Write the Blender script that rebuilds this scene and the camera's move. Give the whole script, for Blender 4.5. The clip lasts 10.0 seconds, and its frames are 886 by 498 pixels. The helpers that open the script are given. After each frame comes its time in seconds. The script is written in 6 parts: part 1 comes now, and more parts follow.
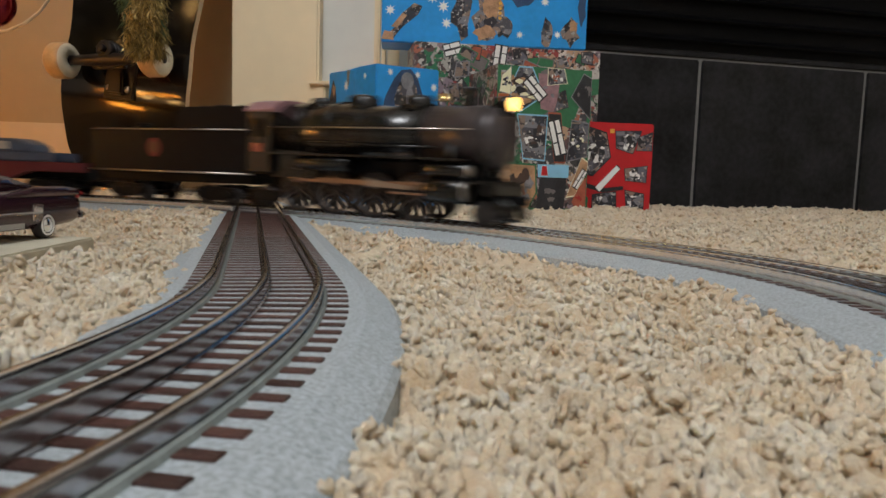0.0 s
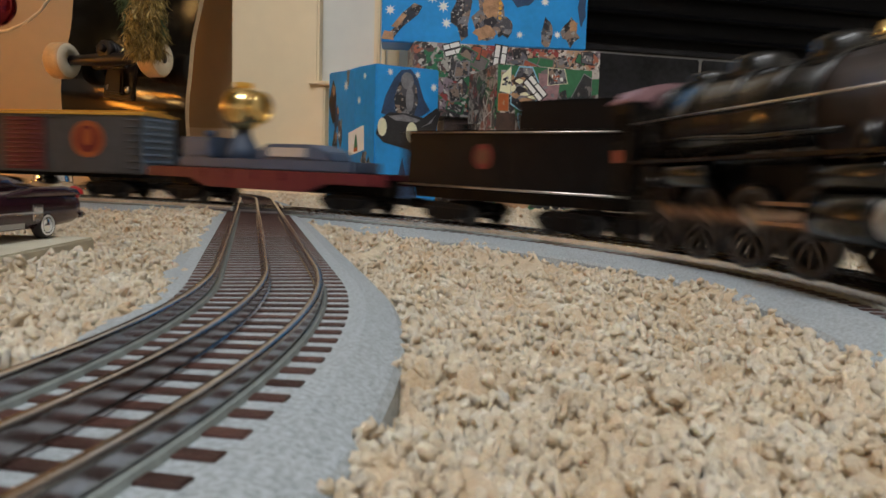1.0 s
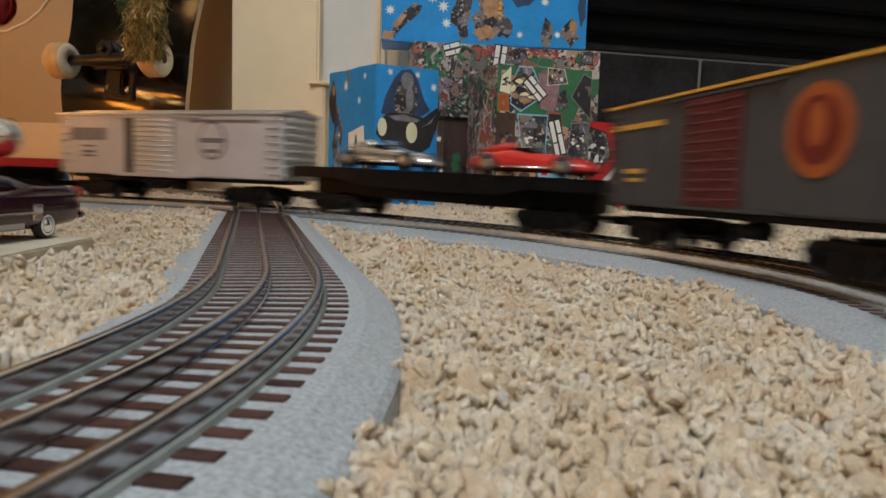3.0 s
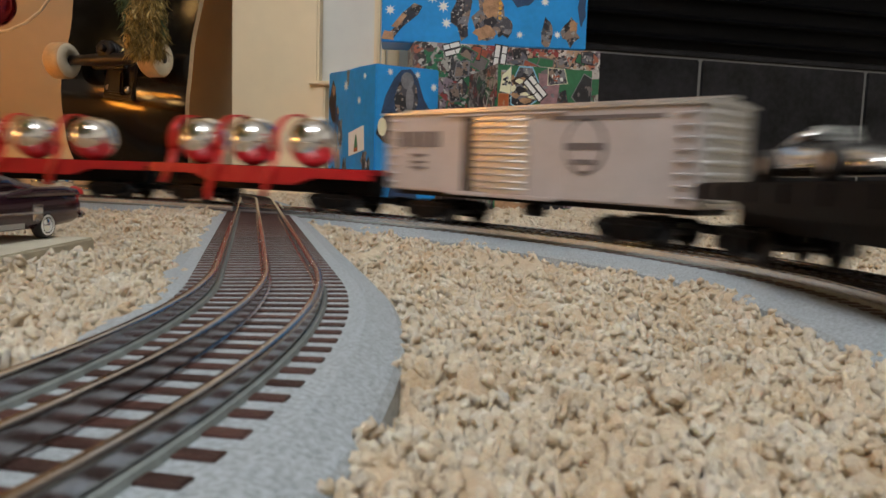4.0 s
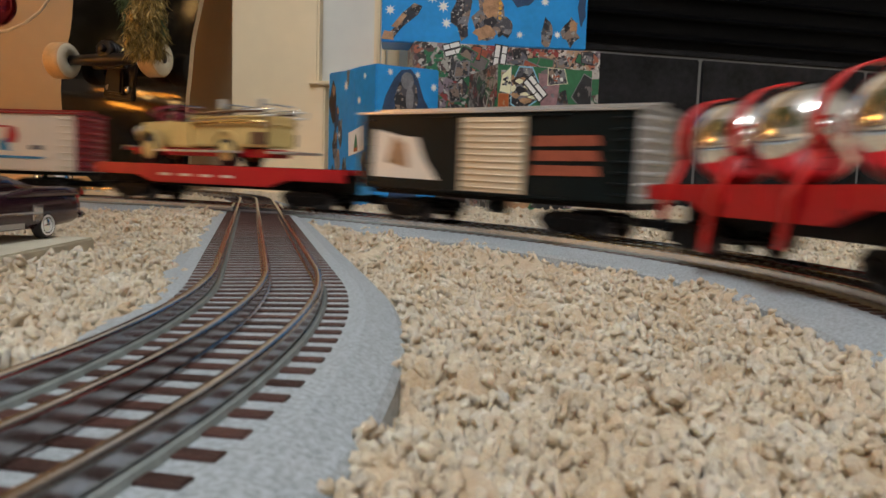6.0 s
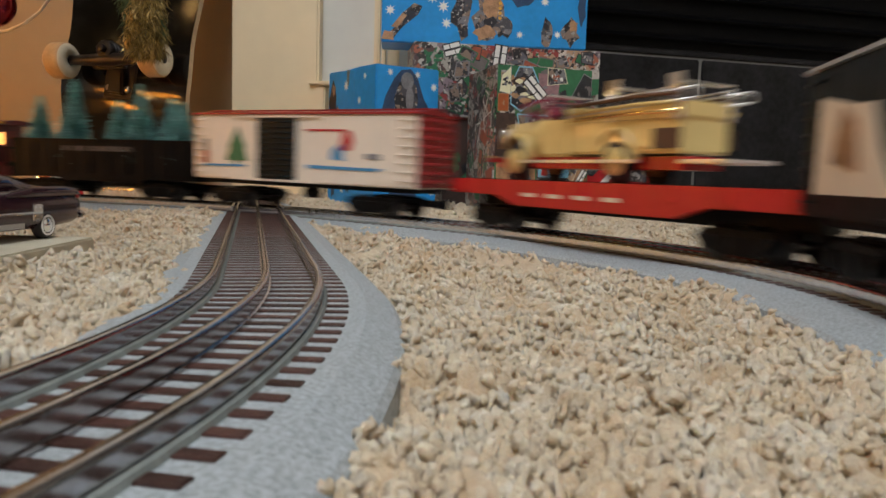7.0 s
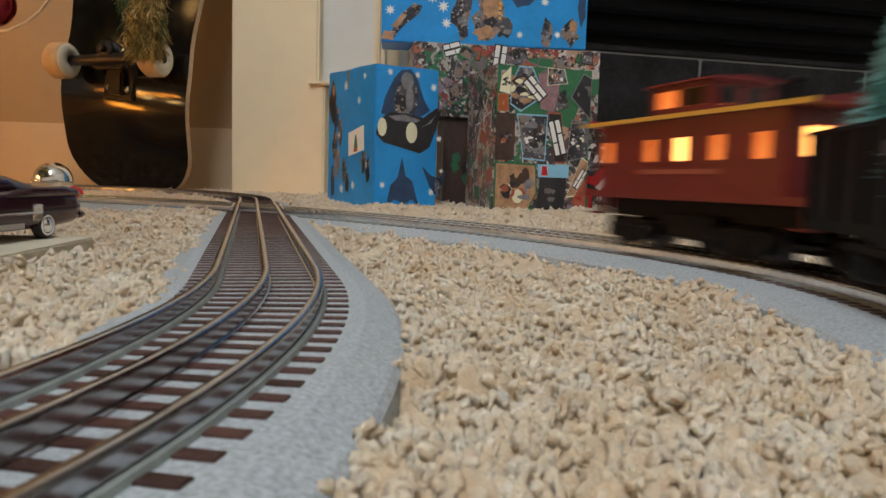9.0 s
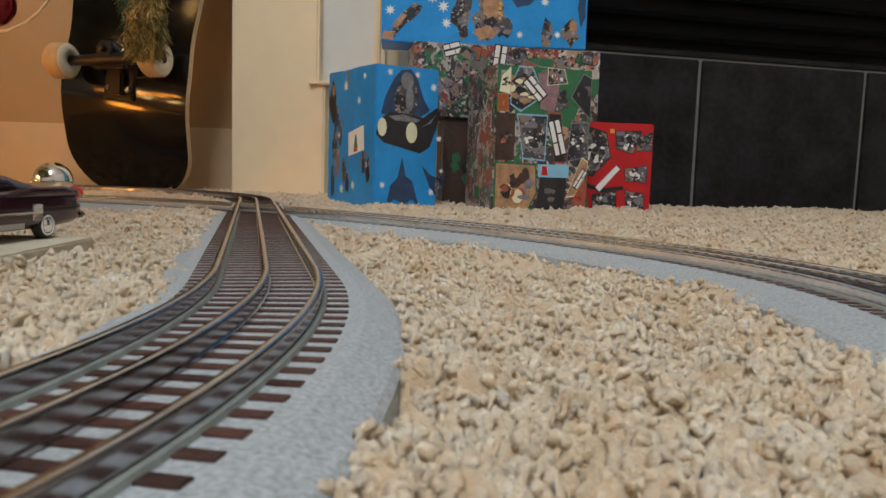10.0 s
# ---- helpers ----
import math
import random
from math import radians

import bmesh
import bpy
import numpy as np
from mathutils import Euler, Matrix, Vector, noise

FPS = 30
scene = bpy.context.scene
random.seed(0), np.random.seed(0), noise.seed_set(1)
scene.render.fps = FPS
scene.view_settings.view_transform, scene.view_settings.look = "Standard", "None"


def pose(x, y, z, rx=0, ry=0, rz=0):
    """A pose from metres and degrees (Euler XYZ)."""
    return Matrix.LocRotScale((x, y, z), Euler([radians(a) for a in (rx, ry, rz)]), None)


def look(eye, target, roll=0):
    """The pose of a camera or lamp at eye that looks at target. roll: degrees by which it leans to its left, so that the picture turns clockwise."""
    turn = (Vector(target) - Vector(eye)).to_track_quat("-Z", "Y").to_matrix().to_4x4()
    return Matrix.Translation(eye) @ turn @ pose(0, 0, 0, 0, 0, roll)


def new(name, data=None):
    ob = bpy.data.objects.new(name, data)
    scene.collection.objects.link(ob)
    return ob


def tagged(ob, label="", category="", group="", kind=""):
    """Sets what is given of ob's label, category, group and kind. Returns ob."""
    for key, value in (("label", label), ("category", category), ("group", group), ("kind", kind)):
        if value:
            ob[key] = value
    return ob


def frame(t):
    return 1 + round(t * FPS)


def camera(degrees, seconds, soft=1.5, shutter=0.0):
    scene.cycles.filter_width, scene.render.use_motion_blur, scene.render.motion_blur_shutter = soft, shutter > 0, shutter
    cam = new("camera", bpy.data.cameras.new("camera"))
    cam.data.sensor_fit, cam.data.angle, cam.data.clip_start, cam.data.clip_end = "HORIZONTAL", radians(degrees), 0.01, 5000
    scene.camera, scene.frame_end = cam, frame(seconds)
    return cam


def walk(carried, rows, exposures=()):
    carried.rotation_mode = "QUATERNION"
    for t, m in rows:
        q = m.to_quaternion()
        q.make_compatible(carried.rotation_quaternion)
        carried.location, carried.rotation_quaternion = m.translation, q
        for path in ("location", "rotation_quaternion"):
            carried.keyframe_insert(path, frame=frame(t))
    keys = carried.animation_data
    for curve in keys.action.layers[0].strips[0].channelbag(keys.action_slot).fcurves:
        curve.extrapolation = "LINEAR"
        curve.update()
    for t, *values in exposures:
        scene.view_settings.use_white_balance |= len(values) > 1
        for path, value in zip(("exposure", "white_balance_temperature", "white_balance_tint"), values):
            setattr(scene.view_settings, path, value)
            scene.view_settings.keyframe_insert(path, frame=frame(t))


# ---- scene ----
cam = camera(62.2, 10.0, soft=1.5, shutter=1.0)
EYE = (0.0, 0.0, 0.0425)
cam.data.dof.use_dof, cam.data.dof.focus_distance, cam.data.dof.aperture_fstop = True, 0.75, 50.0
VIEW = look(EYE, (0.0, 1.0, 0.0425 - 0.1023), roll=1.8)
walk(cam, [(0.0, VIEW), (10.0, VIEW)], exposures=[(0.0, 0.0), (10.0, 0.0)])

# ---- world and light ----
world = bpy.data.worlds.new("world")
scene.world = world
world.use_nodes = True
world.node_tree.nodes["Background"].inputs[0].default_value = (1.0, 0.86, 0.7, 1)
world.node_tree.nodes["Background"].inputs[1].default_value = 0.02


def point_lamp(name, at, radius, watts, colour):
    data = bpy.data.lights.new(name, "POINT")
    data.shadow_soft_size, data.energy, data.color = radius, watts, colour
    ob = new(name, data)
    ob.location = at
    return ob


# round ceiling fixture in the middle of the room, and warm lamps for tree bulbs
point_lamp("ceiling_lamp", (-0.25, -0.90, 2.15), 0.36, 104, (0.925, 0.955, 1.0))
# added out of view, placed to warm the left and glint in the deck
for bx, by, bz in ((-0.95, 0.71, 0.19), (-0.83, 0.66, 0.11), (-0.88, 0.74, 0.14), (-1.00, 0.78, 0.40), (-0.80, 0.63, 0.53), (-0.86, 0.84, 0.62), (-0.98, 0.30, 0.72), (-0.70, 0.15, 0.98)):
    point_lamp("tree_bulb", (bx, by, bz), 0.016, 0.30, (1.0, 0.56, 0.18))


# ---- materials ----
def mat(name, colour, rough=0.5, metal=0.0, vary=0.12, scale=60.0, bump=0.0, bscale=None, rand=0.0, island=0.0,
        colour2=None, glow=None, coat=0.0, trans=0.0):
    m = bpy.data.materials.new(name)
    m.use_nodes = True
    nt = m.node_tree
    b = nt.nodes["Principled BSDF"]
    b.inputs["Roughness"].default_value = rough
    b.inputs["Metallic"].default_value = metal
    b.inputs["Coat Weight"].default_value = coat
    b.inputs["Transmission Weight"].default_value = trans
    tc = nt.nodes.new("ShaderNodeTexCoord")
    n1 = nt.nodes.new("ShaderNodeTexNoise")
    n1.inputs["Scale"].default_value = scale
    n1.inputs["Detail"].default_value = 6
    nt.links.new(tc.outputs["Object"], n1.inputs["Vector"])
    n2 = nt.nodes.new("ShaderNodeTexNoise")
    n2.inputs["Scale"].default_value = scale * 7
    n2.inputs["Detail"].default_value = 3
    nt.links.new(tc.outputs["Object"], n2.inputs["Vector"])
    ramp = nt.nodes.new("ShaderNodeValToRGB")
    lo = colour2 if colour2 else tuple(c * (1 - vary) for c in colour)
    hi = colour if colour2 else tuple(min(1, c * (1 + vary)) for c in colour)
    ramp.color_ramp.elements[0].position, ramp.color_ramp.elements[1].position = 0.35, 0.65
    ramp.color_ramp.elements[0].color, ramp.color_ramp.elements[1].color = (*lo, 1), (*hi, 1)
    mixv = nt.nodes.new("ShaderNodeMath")
    mixv.operation = "MULTIPLY_ADD"
    mixv.inputs[1].default_value = 0.35
    nt.links.new(n2.outputs["Fac"], mixv.inputs[0])
    half = nt.nodes.new("ShaderNodeMath")
    half.operation = "MULTIPLY"
    half.inputs[1].default_value = 0.65
    nt.links.new(n1.outputs["Fac"], half.inputs[0])
    nt.links.new(half.outputs[0], mixv.inputs[2])
    nt.links.new(mixv.outputs[0], ramp.inputs["Fac"])
    out = ramp.outputs["Color"]
    for source, amount in (("Object Info", rand), ("Geometry", island)):
        if not amount:
            continue
        if source == "Object Info":
            rnd = nt.nodes.new("ShaderNodeObjectInfo").outputs["Random"]
        else:
            rnd = nt.nodes.new("ShaderNodeNewGeometry").outputs["Random Per Island"]
        hsv = nt.nodes.new("ShaderNodeHueSaturation")
        mr = nt.nodes.new("ShaderNodeMapRange")
        mr.inputs["To Min"].default_value, mr.inputs["To Max"].default_value = 1 - amount, 1 + amount
        nt.links.new(rnd, mr.inputs["Value"])
        nt.links.new(mr.outputs["Result"], hsv.inputs["Value"])
        nt.links.new(out, hsv.inputs["Color"])
        out = hsv.outputs["Color"]
    nt.links.new(out, b.inputs["Base Color"])
    rr = nt.nodes.new("ShaderNodeMapRange")
    rr.inputs["To Min"].default_value, rr.inputs["To Max"].default_value = max(0, rough * 0.8), min(1, rough * 1.2)
    nt.links.new(n1.outputs["Fac"], rr.inputs["Value"])
    nt.links.new(rr.outputs["Result"], b.inputs["Roughness"])
    if bump:
        bp = nt.nodes.new("ShaderNodeBump")
        bp.inputs["Strength"].default_value = bump
        bp.inputs["Distance"].default_value = 0.001
        n3 = nt.nodes.new("ShaderNodeTexNoise")
        n3.inputs["Scale"].default_value = bscale or scale * 8
        n3.inputs["Detail"].default_value = 4
        nt.links.new(tc.outputs["Object"], n3.inputs["Vector"])
        nt.links.new(n3.outputs["Fac"], bp.inputs["Height"])
        nt.links.new(bp.outputs["Normal"], b.inputs["Normal"])
    if glow:
        b.inputs["Emission Color"].default_value = (*glow[0], 1)
        b.inputs["Emission Strength"].default_value = glow[1]
    return m


def paper(name, colours, scale=14.0, rough=0.3, ink=0.5):
    """Printed wrapping paper: irregular patches of colour with darker ink drawing inside them."""
    m = bpy.data.materials.new(name)
    m.use_nodes = True
    nt = m.node_tree
    b = nt.nodes["Principled BSDF"]
    tc = nt.nodes.new("ShaderNodeTexCoord")
    warp = nt.nodes.new("ShaderNodeTexNoise")
    warp.inputs["Scale"].default_value = scale * 1.5
    add = nt.nodes.new("ShaderNodeVectorMath")
    add.operation = "MULTIPLY_ADD"
    add.inputs[1].default_value = (0.10 / scale,) * 3
    nt.links.new(tc.outputs["Object"], warp.inputs["Vector"])
    nt.links.new(warp.outputs["Color"], add.inputs[0])
    nt.links.new(tc.outputs["Object"], add.inputs[2])
    v = nt.nodes.new("ShaderNodeTexVoronoi")
    v.inputs["Scale"].default_value = scale
    v.distance = "MANHATTAN"
    nt.links.new(add.outputs[0], v.inputs["Vector"])
    sep = nt.nodes.new("ShaderNodeSeparateColor")
    nt.links.new(v.outputs["Color"], sep.inputs[0])
    ramp = nt.nodes.new("ShaderNodeValToRGB")
    ramp.color_ramp.interpolation = "CONSTANT"
    for i, c in enumerate(colours):
        e = ramp.color_ramp.elements[0] if i == 0 else ramp.color_ramp.elements.new(i / len(colours))
        e.position, e.color = i / len(colours), (*c, 1)
    nt.links.new(sep.outputs[0], ramp.inputs["Fac"])
    # smaller second drawing laid over the patches
    v2 = nt.nodes.new("ShaderNodeTexVoronoi")
    v2.inputs["Scale"].default_value = scale * 3.2
    nt.links.new(add.outputs[0], v2.inputs["Vector"])
    sep2 = nt.nodes.new("ShaderNodeSeparateColor")
    nt.links.new(v2.outputs["Color"], sep2.inputs[0])
    ramp2 = nt.nodes.new("ShaderNodeValToRGB")
    ramp2.color_ramp.interpolation = "CONSTANT"
    tones = ((0.02, 0.02, 0.025), (0.36, 0.34, 0.32), (0.06, 0.055, 0.055), (0.55, 0.52, 0.49), (0.03, 0.03, 0.03), (0.22, 0.15, 0.12))
    for i, c in enumerate(tones):
        e = ramp2.color_ramp.elements[0] if i == 0 else ramp2.color_ramp.elements.new(i / len(tones))
        e.position, e.color = i / len(tones), (*c, 1)
    nt.links.new(sep2.outputs[1], ramp2.inputs["Fac"])
    n = nt.nodes.new("ShaderNodeTexNoise")
    n.inputs["Scale"].default_value = scale * 2.6
    n.inputs["Detail"].default_value = 5
    nt.links.new(tc.outputs["Object"], n.inputs["Vector"])
    th = nt.nodes.new("ShaderNodeMapRange")
    th.inputs["From Min"].default_value, th.inputs["From Max"].default_value = 0.60 - 0.18 * ink, 0.62 - 0.18 * ink
    nt.links.new(n.outputs["Fac"], th.inputs["Value"])
    mix = nt.nodes.new("ShaderNodeMix")
    mix.data_type = "RGBA"
    nt.links.new(th.outputs["Result"], mix.inputs["Factor"])
    nt.links.new(ramp.outputs["Color"], mix.inputs["A"])
    nt.links.new(ramp2.outputs["Color"], mix.inputs["B"])
    nt.links.new(mix.outputs["Result"], b.inputs["Base Color"])
    b.inputs["Roughness"].default_value = rough
    bp = nt.nodes.new("ShaderNodeBump")
    bp.inputs["Strength"].default_value, bp.inputs["Distance"].default_value = 0.5, 0.002
    n3 = nt.nodes.new("ShaderNodeTexNoise")
    n3.inputs["Scale"].default_value = 25
    nt.links.new(tc.outputs["Object"], n3.inputs["Vector"])
    nt.links.new(n3.outputs["Fac"], bp.inputs["Height"])
    nt.links.new(bp.outputs["Normal"], b.inputs["Normal"])
    return m


# the sheet between the yarn ends is tanner: shade of the hollows in its colour
SHADED_PILE = mat("carpet_yarn", (0.76, 0.66, 0.50), 0.95, vary=0.1, scale=58, colour2=(0.58, 0.42, 0.26), bump=0.9, bscale=1500)
SHADED_PILE.node_tree.nodes["Principled BSDF"].inputs["Sheen Weight"].default_value = 0.15
FIBRE = mat("carpet_fibre", (0.81, 0.735, 0.61), 0.95, scale=58, colour2=(0.58, 0.43, 0.275), island=0.08, bump=0.8, bscale=1300)
for soft, weight in ((SHADED_PILE, 0.4), (FIBRE, 0.4)):
    soft.node_tree.nodes["Principled BSDF"].inputs["Subsurface Weight"].default_value = weight
    soft.node_tree.nodes["Principled BSDF"].inputs["Subsurface Radius"].default_value = (0.0022, 0.0017, 0.0012)
    soft.node_tree.nodes["Principled BSDF"].inputs["Subsurface Scale"].default_value = 1.0
BACKING = mat("carpet_backing", (0.70, 0.58, 0.43), 1.0, scale=200, vary=0.3, bump=1.0, bscale=350)
BALLAST = mat("roadbed_plastic", (0.385, 0.435, 0.465), 0.62, vary=0.35, scale=900, bump=0.0)
TIE = mat("tie_plastic", (0.070, 0.030, 0.024), 0.5, vary=0.3, scale=300, rand=0.35, bump=0.5, bscale=1500)
RAILM = mat("rail_steel", (0.90, 0.90, 0.91), 0.18, 1.0, vary=0.2, scale=40, bump=0.1)
RAILW = mat("rail_weathered", (0.54, 0.56, 0.62), 0.19, 1.0, vary=0.2, scale=60, colour2=(0.46, 0.42, 0.40))
RAILC = mat("rail_blackened", (0.46, 0.43, 0.43), 0.20, 1.0, vary=0.2, scale=60)
FOOT = mat("rail_clip", (0.27, 0.31, 0.30), 0.6, 0.1, vary=0.15, scale=200)
WALLM = mat("tan_paint", (0.42, 0.30, 0.165), 0.7, vary=0.05, scale=5, bump=0.15, bscale=300)
BASEM = mat("cream_trim_paint", (0.62, 0.50, 0.34), 0.45, vary=0.04, scale=6)
# yellower than the paint itself: warm light of the bulbs is in the colour
WARM_LIT_CREAM = mat("warm_lit_cream_paint", (0.88, 0.73, 0.49), 0.42, vary=0.05, scale=4, bump=0.1, bscale=120)
PALE = mat("pale_panel_paint", (0.75, 0.74, 0.68), 0.4, vary=0.04, scale=5)
TILEM = mat("black_stone_tile", (0.024, 0.024, 0.027), 0.5, vary=0.5, scale=14, colour2=(0.006, 0.006, 0.0065), bump=0.3, bscale=90, rand=0.1)
GROUT = mat("grey_grout", (0.17, 0.17, 0.165), 0.9, scale=150, bump=0.5)
LOUVRE = mat("black_metal", (0.0018, 0.0018, 0.0022), 0.45, 0.0, vary=0.2, scale=30)
ROOMW = mat("pale_room_paint", (0.72, 0.69, 0.63), 0.7, vary=0.04, scale=5)
CEIL = mat("ceiling_white", (0.8, 0.78, 0.74), 0.8, scale=10, vary=0.03)
BLACK = mat("black_plastic", (0.006, 0.006, 0.0065), 0.4, vary=0.3, scale=120)
GLOSS = mat("black_engine_paint", (0.005, 0.0047, 0.005), 0.26, vary=0.3, scale=80, coat=0.3)
SMOKE = mat("graphite_paint", (0.075, 0.064, 0.068), 0.36, 0.4, vary=0.25, scale=90)
ROSE = mat("cab_roof_brown", (0.30, 0.17, 0.19), 0.4, vary=0.1, scale=60)
STEEL = mat("bright_steel", (0.55, 0.5, 0.46), 0.3, 1.0, vary=0.15, scale=150)
COPPER = mat("worn_rod_metal", (0.42, 0.29, 0.22), 0.35, 1.0, vary=0.2, scale=150)
CHROME = mat("chrome", (0.92, 0.92, 0.92), 0.05, 1.0, vary=0.02, scale=20)
GOLD = mat("gold_plating", (0.85, 0.62, 0.26), 0.14, 1.0, vary=0.05, scale=30)
WHEELM = mat("wheel_metal", (0.05, 0.045, 0.045), 0.4, 0.6, vary=0.3, scale=200)
LAMPLIT = mat("headlight_lit", (1, 0.8, 0.4), 0.4, glow=((1.0, 0.55, 0.13), 5))
WINLIT = mat("lit_window", (0.8, 0.35, 0.1), 0.5, glow=((1.0, 0.20, 0.035), 0.9))
WINHOT = mat("bright_lit_window", (0.9, 0.6, 0.3), 0.5, glow=((1.0, 0.42, 0.10), 4.5))
BULB = mat("warm_bulb", (0.9, 0.6, 0.3), 0.4, glow=((1.0, 0.45, 0.10), 4.0))
# for the added lights that the skateboard deck mirrors as orange bands
DECK_GLINT = mat("deck_glint_bulb", (0.9, 0.6, 0.3), 0.4, glow=((1.0, 0.34, 0.035), 85.0))
MAROON = mat("maroon_plastic", (0.11, 0.010, 0.020), 0.4, vary=0.15, scale=70)
BLUEG = mat("slate_blue_plastic", (0.06, 0.09, 0.15), 0.45, vary=0.12, scale=70)
GREYC = mat("slate_grey_car_paint", (0.078, 0.083, 0.092), 0.5, vary=0.1, scale=60)
BLUEND = mat("blue_grey_end_paint", (0.13, 0.18, 0.25), 0.45, vary=0.1, scale=60)
ORANGE = mat("orange_print", (0.40, 0.10, 0.025), 0.5, vary=0.15, scale=150)
YELLOW = mat("yellow_paint", (0.72, 0.40, 0.06), 0.45, vary=0.1, scale=60)
SILVER = mat("silver_grey_paint", (0.53, 0.50, 0.50), 0.42, 0.1, vary=0.06, scale=50)
SILVND = mat("silver_end", (0.58, 0.58, 0.57), 0.3, 0.5, vary=0.06, scale=50)
GREYP = mat("dark_grey_print", (0.16, 0.14, 0.14), 0.5, vary=0.15, scale=150)
RED = mat("red_plastic", (0.52, 0.011, 0.018), 0.35, vary=0.1, scale=60)
DKRED = mat("dark_red_paint", (0.33, 0.02, 0.022), 0.4, vary=0.1, scale=60)
CABRED = mat("caboose_red_paint", (0.16, 0.008, 0.013), 0.38, vary=0.12, scale=70)
DKGREEN = mat("dark_green_paint", (0.006, 0.011, 0.012), 0.4, vary=0.15, scale=70)
WHITEP = mat("cream_white_paint", (0.86, 0.77, 0.66), 0.45, vary=0.04, scale=50)
TANP = mat("pale_cream_door", (0.76, 0.62, 0.44), 0.5, vary=0.05, scale=50)
RUSTP = mat("rust_red_print", (0.36, 0.09, 0.05), 0.5, vary=0.2, scale=180)
BLUEP = mat("blue_print", (0.05, 0.28, 0.55), 0.5, vary=0.1, scale=100)
GREENP = mat("green_print", (0.03, 0.16, 0.07), 0.5, vary=0.2, scale=150)
TRUCKM = mat("cream_truck_paint", (0.72, 0.55, 0.22), 0.3, vary=0.06, scale=60, coat=0.3)
RUBBER = mat("black_rubber", (0.02, 0.02, 0.02), 0.7, vary=0.2, scale=200)
WHITEW = mat("white_print", (0.82, 0.82, 0.80), 0.5, vary=0.03, scale=90)
NEEDLE = mat("frosted_green_bristle", (0.44, 0.68, 0.68), 0.8, vary=0.3, scale=90, island=0.4, colour2=(0.12, 0.42, 0.38))
BROWNW = mat("brown_wood", (0.12, 0.06, 0.03), 0.7, scale=200)
RIBBON = mat("red_satin_ribbon", (0.62, 0.02, 0.02), 0.32, vary=0.1, scale=80)
BOWM = mat("magenta_ribbon", (0.32, 0.02, 0.07), 0.35, vary=0.2, scale=80)
CARP = mat("dark_maroon_car_paint", (0.040, 0.012, 0.019), 0.22, vary=0.1, scale=60, coat=0.35)
CARRED = mat("bright_red_car_paint", (0.6, 0.03, 0.025), 0.2, vary=0.06, scale=60, coat=0.5)
CARSIL = mat("silver_car_paint", (0.75, 0.75, 0.75), 0.18, 0.9, vary=0.05, scale=60)
BOARD = mat("pale_board", (0.62, 0.58, 0.46), 0.6, vary=0.07, scale=30, bump=0.2)
DECK = mat("lacquered_black_deck", (0.003, 0.0026, 0.0026), 0.12, vary=0.3, scale=20, coat=0.0, bump=0.05, bscale=80)
PLY = mat("maple_ply_edge", (0.62, 0.46, 0.28), 0.5, vary=0.2, scale=60)
URETH = mat("cream_urethane", (0.80, 0.74, 0.58), 0.4, vary=0.05, scale=60)
URESIDE = mat("worn_orange_urethane", (0.62, 0.42, 0.22), 0.55, vary=0.15, scale=60)
TRUCKS = mat("dark_bronze_truck", (0.012, 0.009, 0.009), 0.35, 0.3, vary=0.2, scale=80)
TINSEL = mat("gold_tinsel", (0.36, 0.27, 0.10), 0.3, 0.8, island=0.6, scale=40)
FIR = mat("fir_needle", (0.06, 0.10, 0.035), 0.7, island=0.5, scale=60)
CORD = mat("white_cord", (0.75, 0.66, 0.52), 0.6, scale=60)
REDORN = mat("dark_red_ornament", (0.25, 0.01, 0.015), 0.12, 0.6, scale=20)
BLUEWRAP = mat("bright_blue_wrap", (0.015, 0.29, 0.72), 0.32, vary=0.12, scale=18, bump=0.8, bscale=34)
BROWNWRAP = mat("dark_brown_wrap", (0.085, 0.045, 0.035), 0.4, vary=0.6, scale=25, colour2=(0.03, 0.02, 0.018))
COMIC = paper("comic_print_paper", ((0.03, 0.03, 0.035), (0.03, 0.17, 0.08), (0.42, 0.40, 0.37), (0.12, 0.07, 0.07), (0.62, 0.60, 0.56),
              (0.26, 0.20, 0.24), (0.40, 0.13, 0.08), (0.05, 0.05, 0.06), (0.46, 0.30, 0.20), (0.48, 0.46, 0.44), (0.05, 0.05, 0.05), (0.30, 0.05, 0.05)), 62, 0.35, 0.45)
FIG = paper("figure_print", ((0.02, 0.02, 0.025), (0.07, 0.07, 0.085), (0.20, 0.20, 0.22), (0.03, 0.035, 0.05), (0.26, 0.19, 0.15), (0.02, 0.02, 0.03), (0.12, 0.12, 0.15)), 75, 0.35, 0.2)
for dull, level in ((TILEM, 0.14), (LOUVRE, 0.08), (BLACK, 0.10), (GLOSS, 0.45), (SMOKE, 0.6), (DKGREEN, 0.14), (GREYC, 0.14)):
    dull.node_tree.nodes["Principled BSDF"].inputs["Specular IOR Level"].default_value = level
INK = mat("black_ink", (0.02, 0.021, 0.026), 0.35, vary=0.4, scale=60)
NAVY = mat("navy_ink", (0.025, 0.06, 0.14), 0.35, vary=0.3, scale=60)
GREYINK = mat("grey_ink", (0.20, 0.20, 0.22), 0.35, vary=0.4, scale=90)
TANINK = mat("tan_ink", (0.42, 0.24, 0.13), 0.4, vary=0.4, scale=80)
PALEINK = mat("pale_yellow_ink", (0.80, 0.78, 0.55), 0.4, vary=0.08, scale=60)
MAUVE = mat("mauve_ink", (0.30, 0.17, 0.19), 0.4, vary=0.3, scale=140)
TAGBLUE = mat("pale_blue_tag", (0.25, 0.55, 0.75), 0.4, vary=0.06, scale=60)
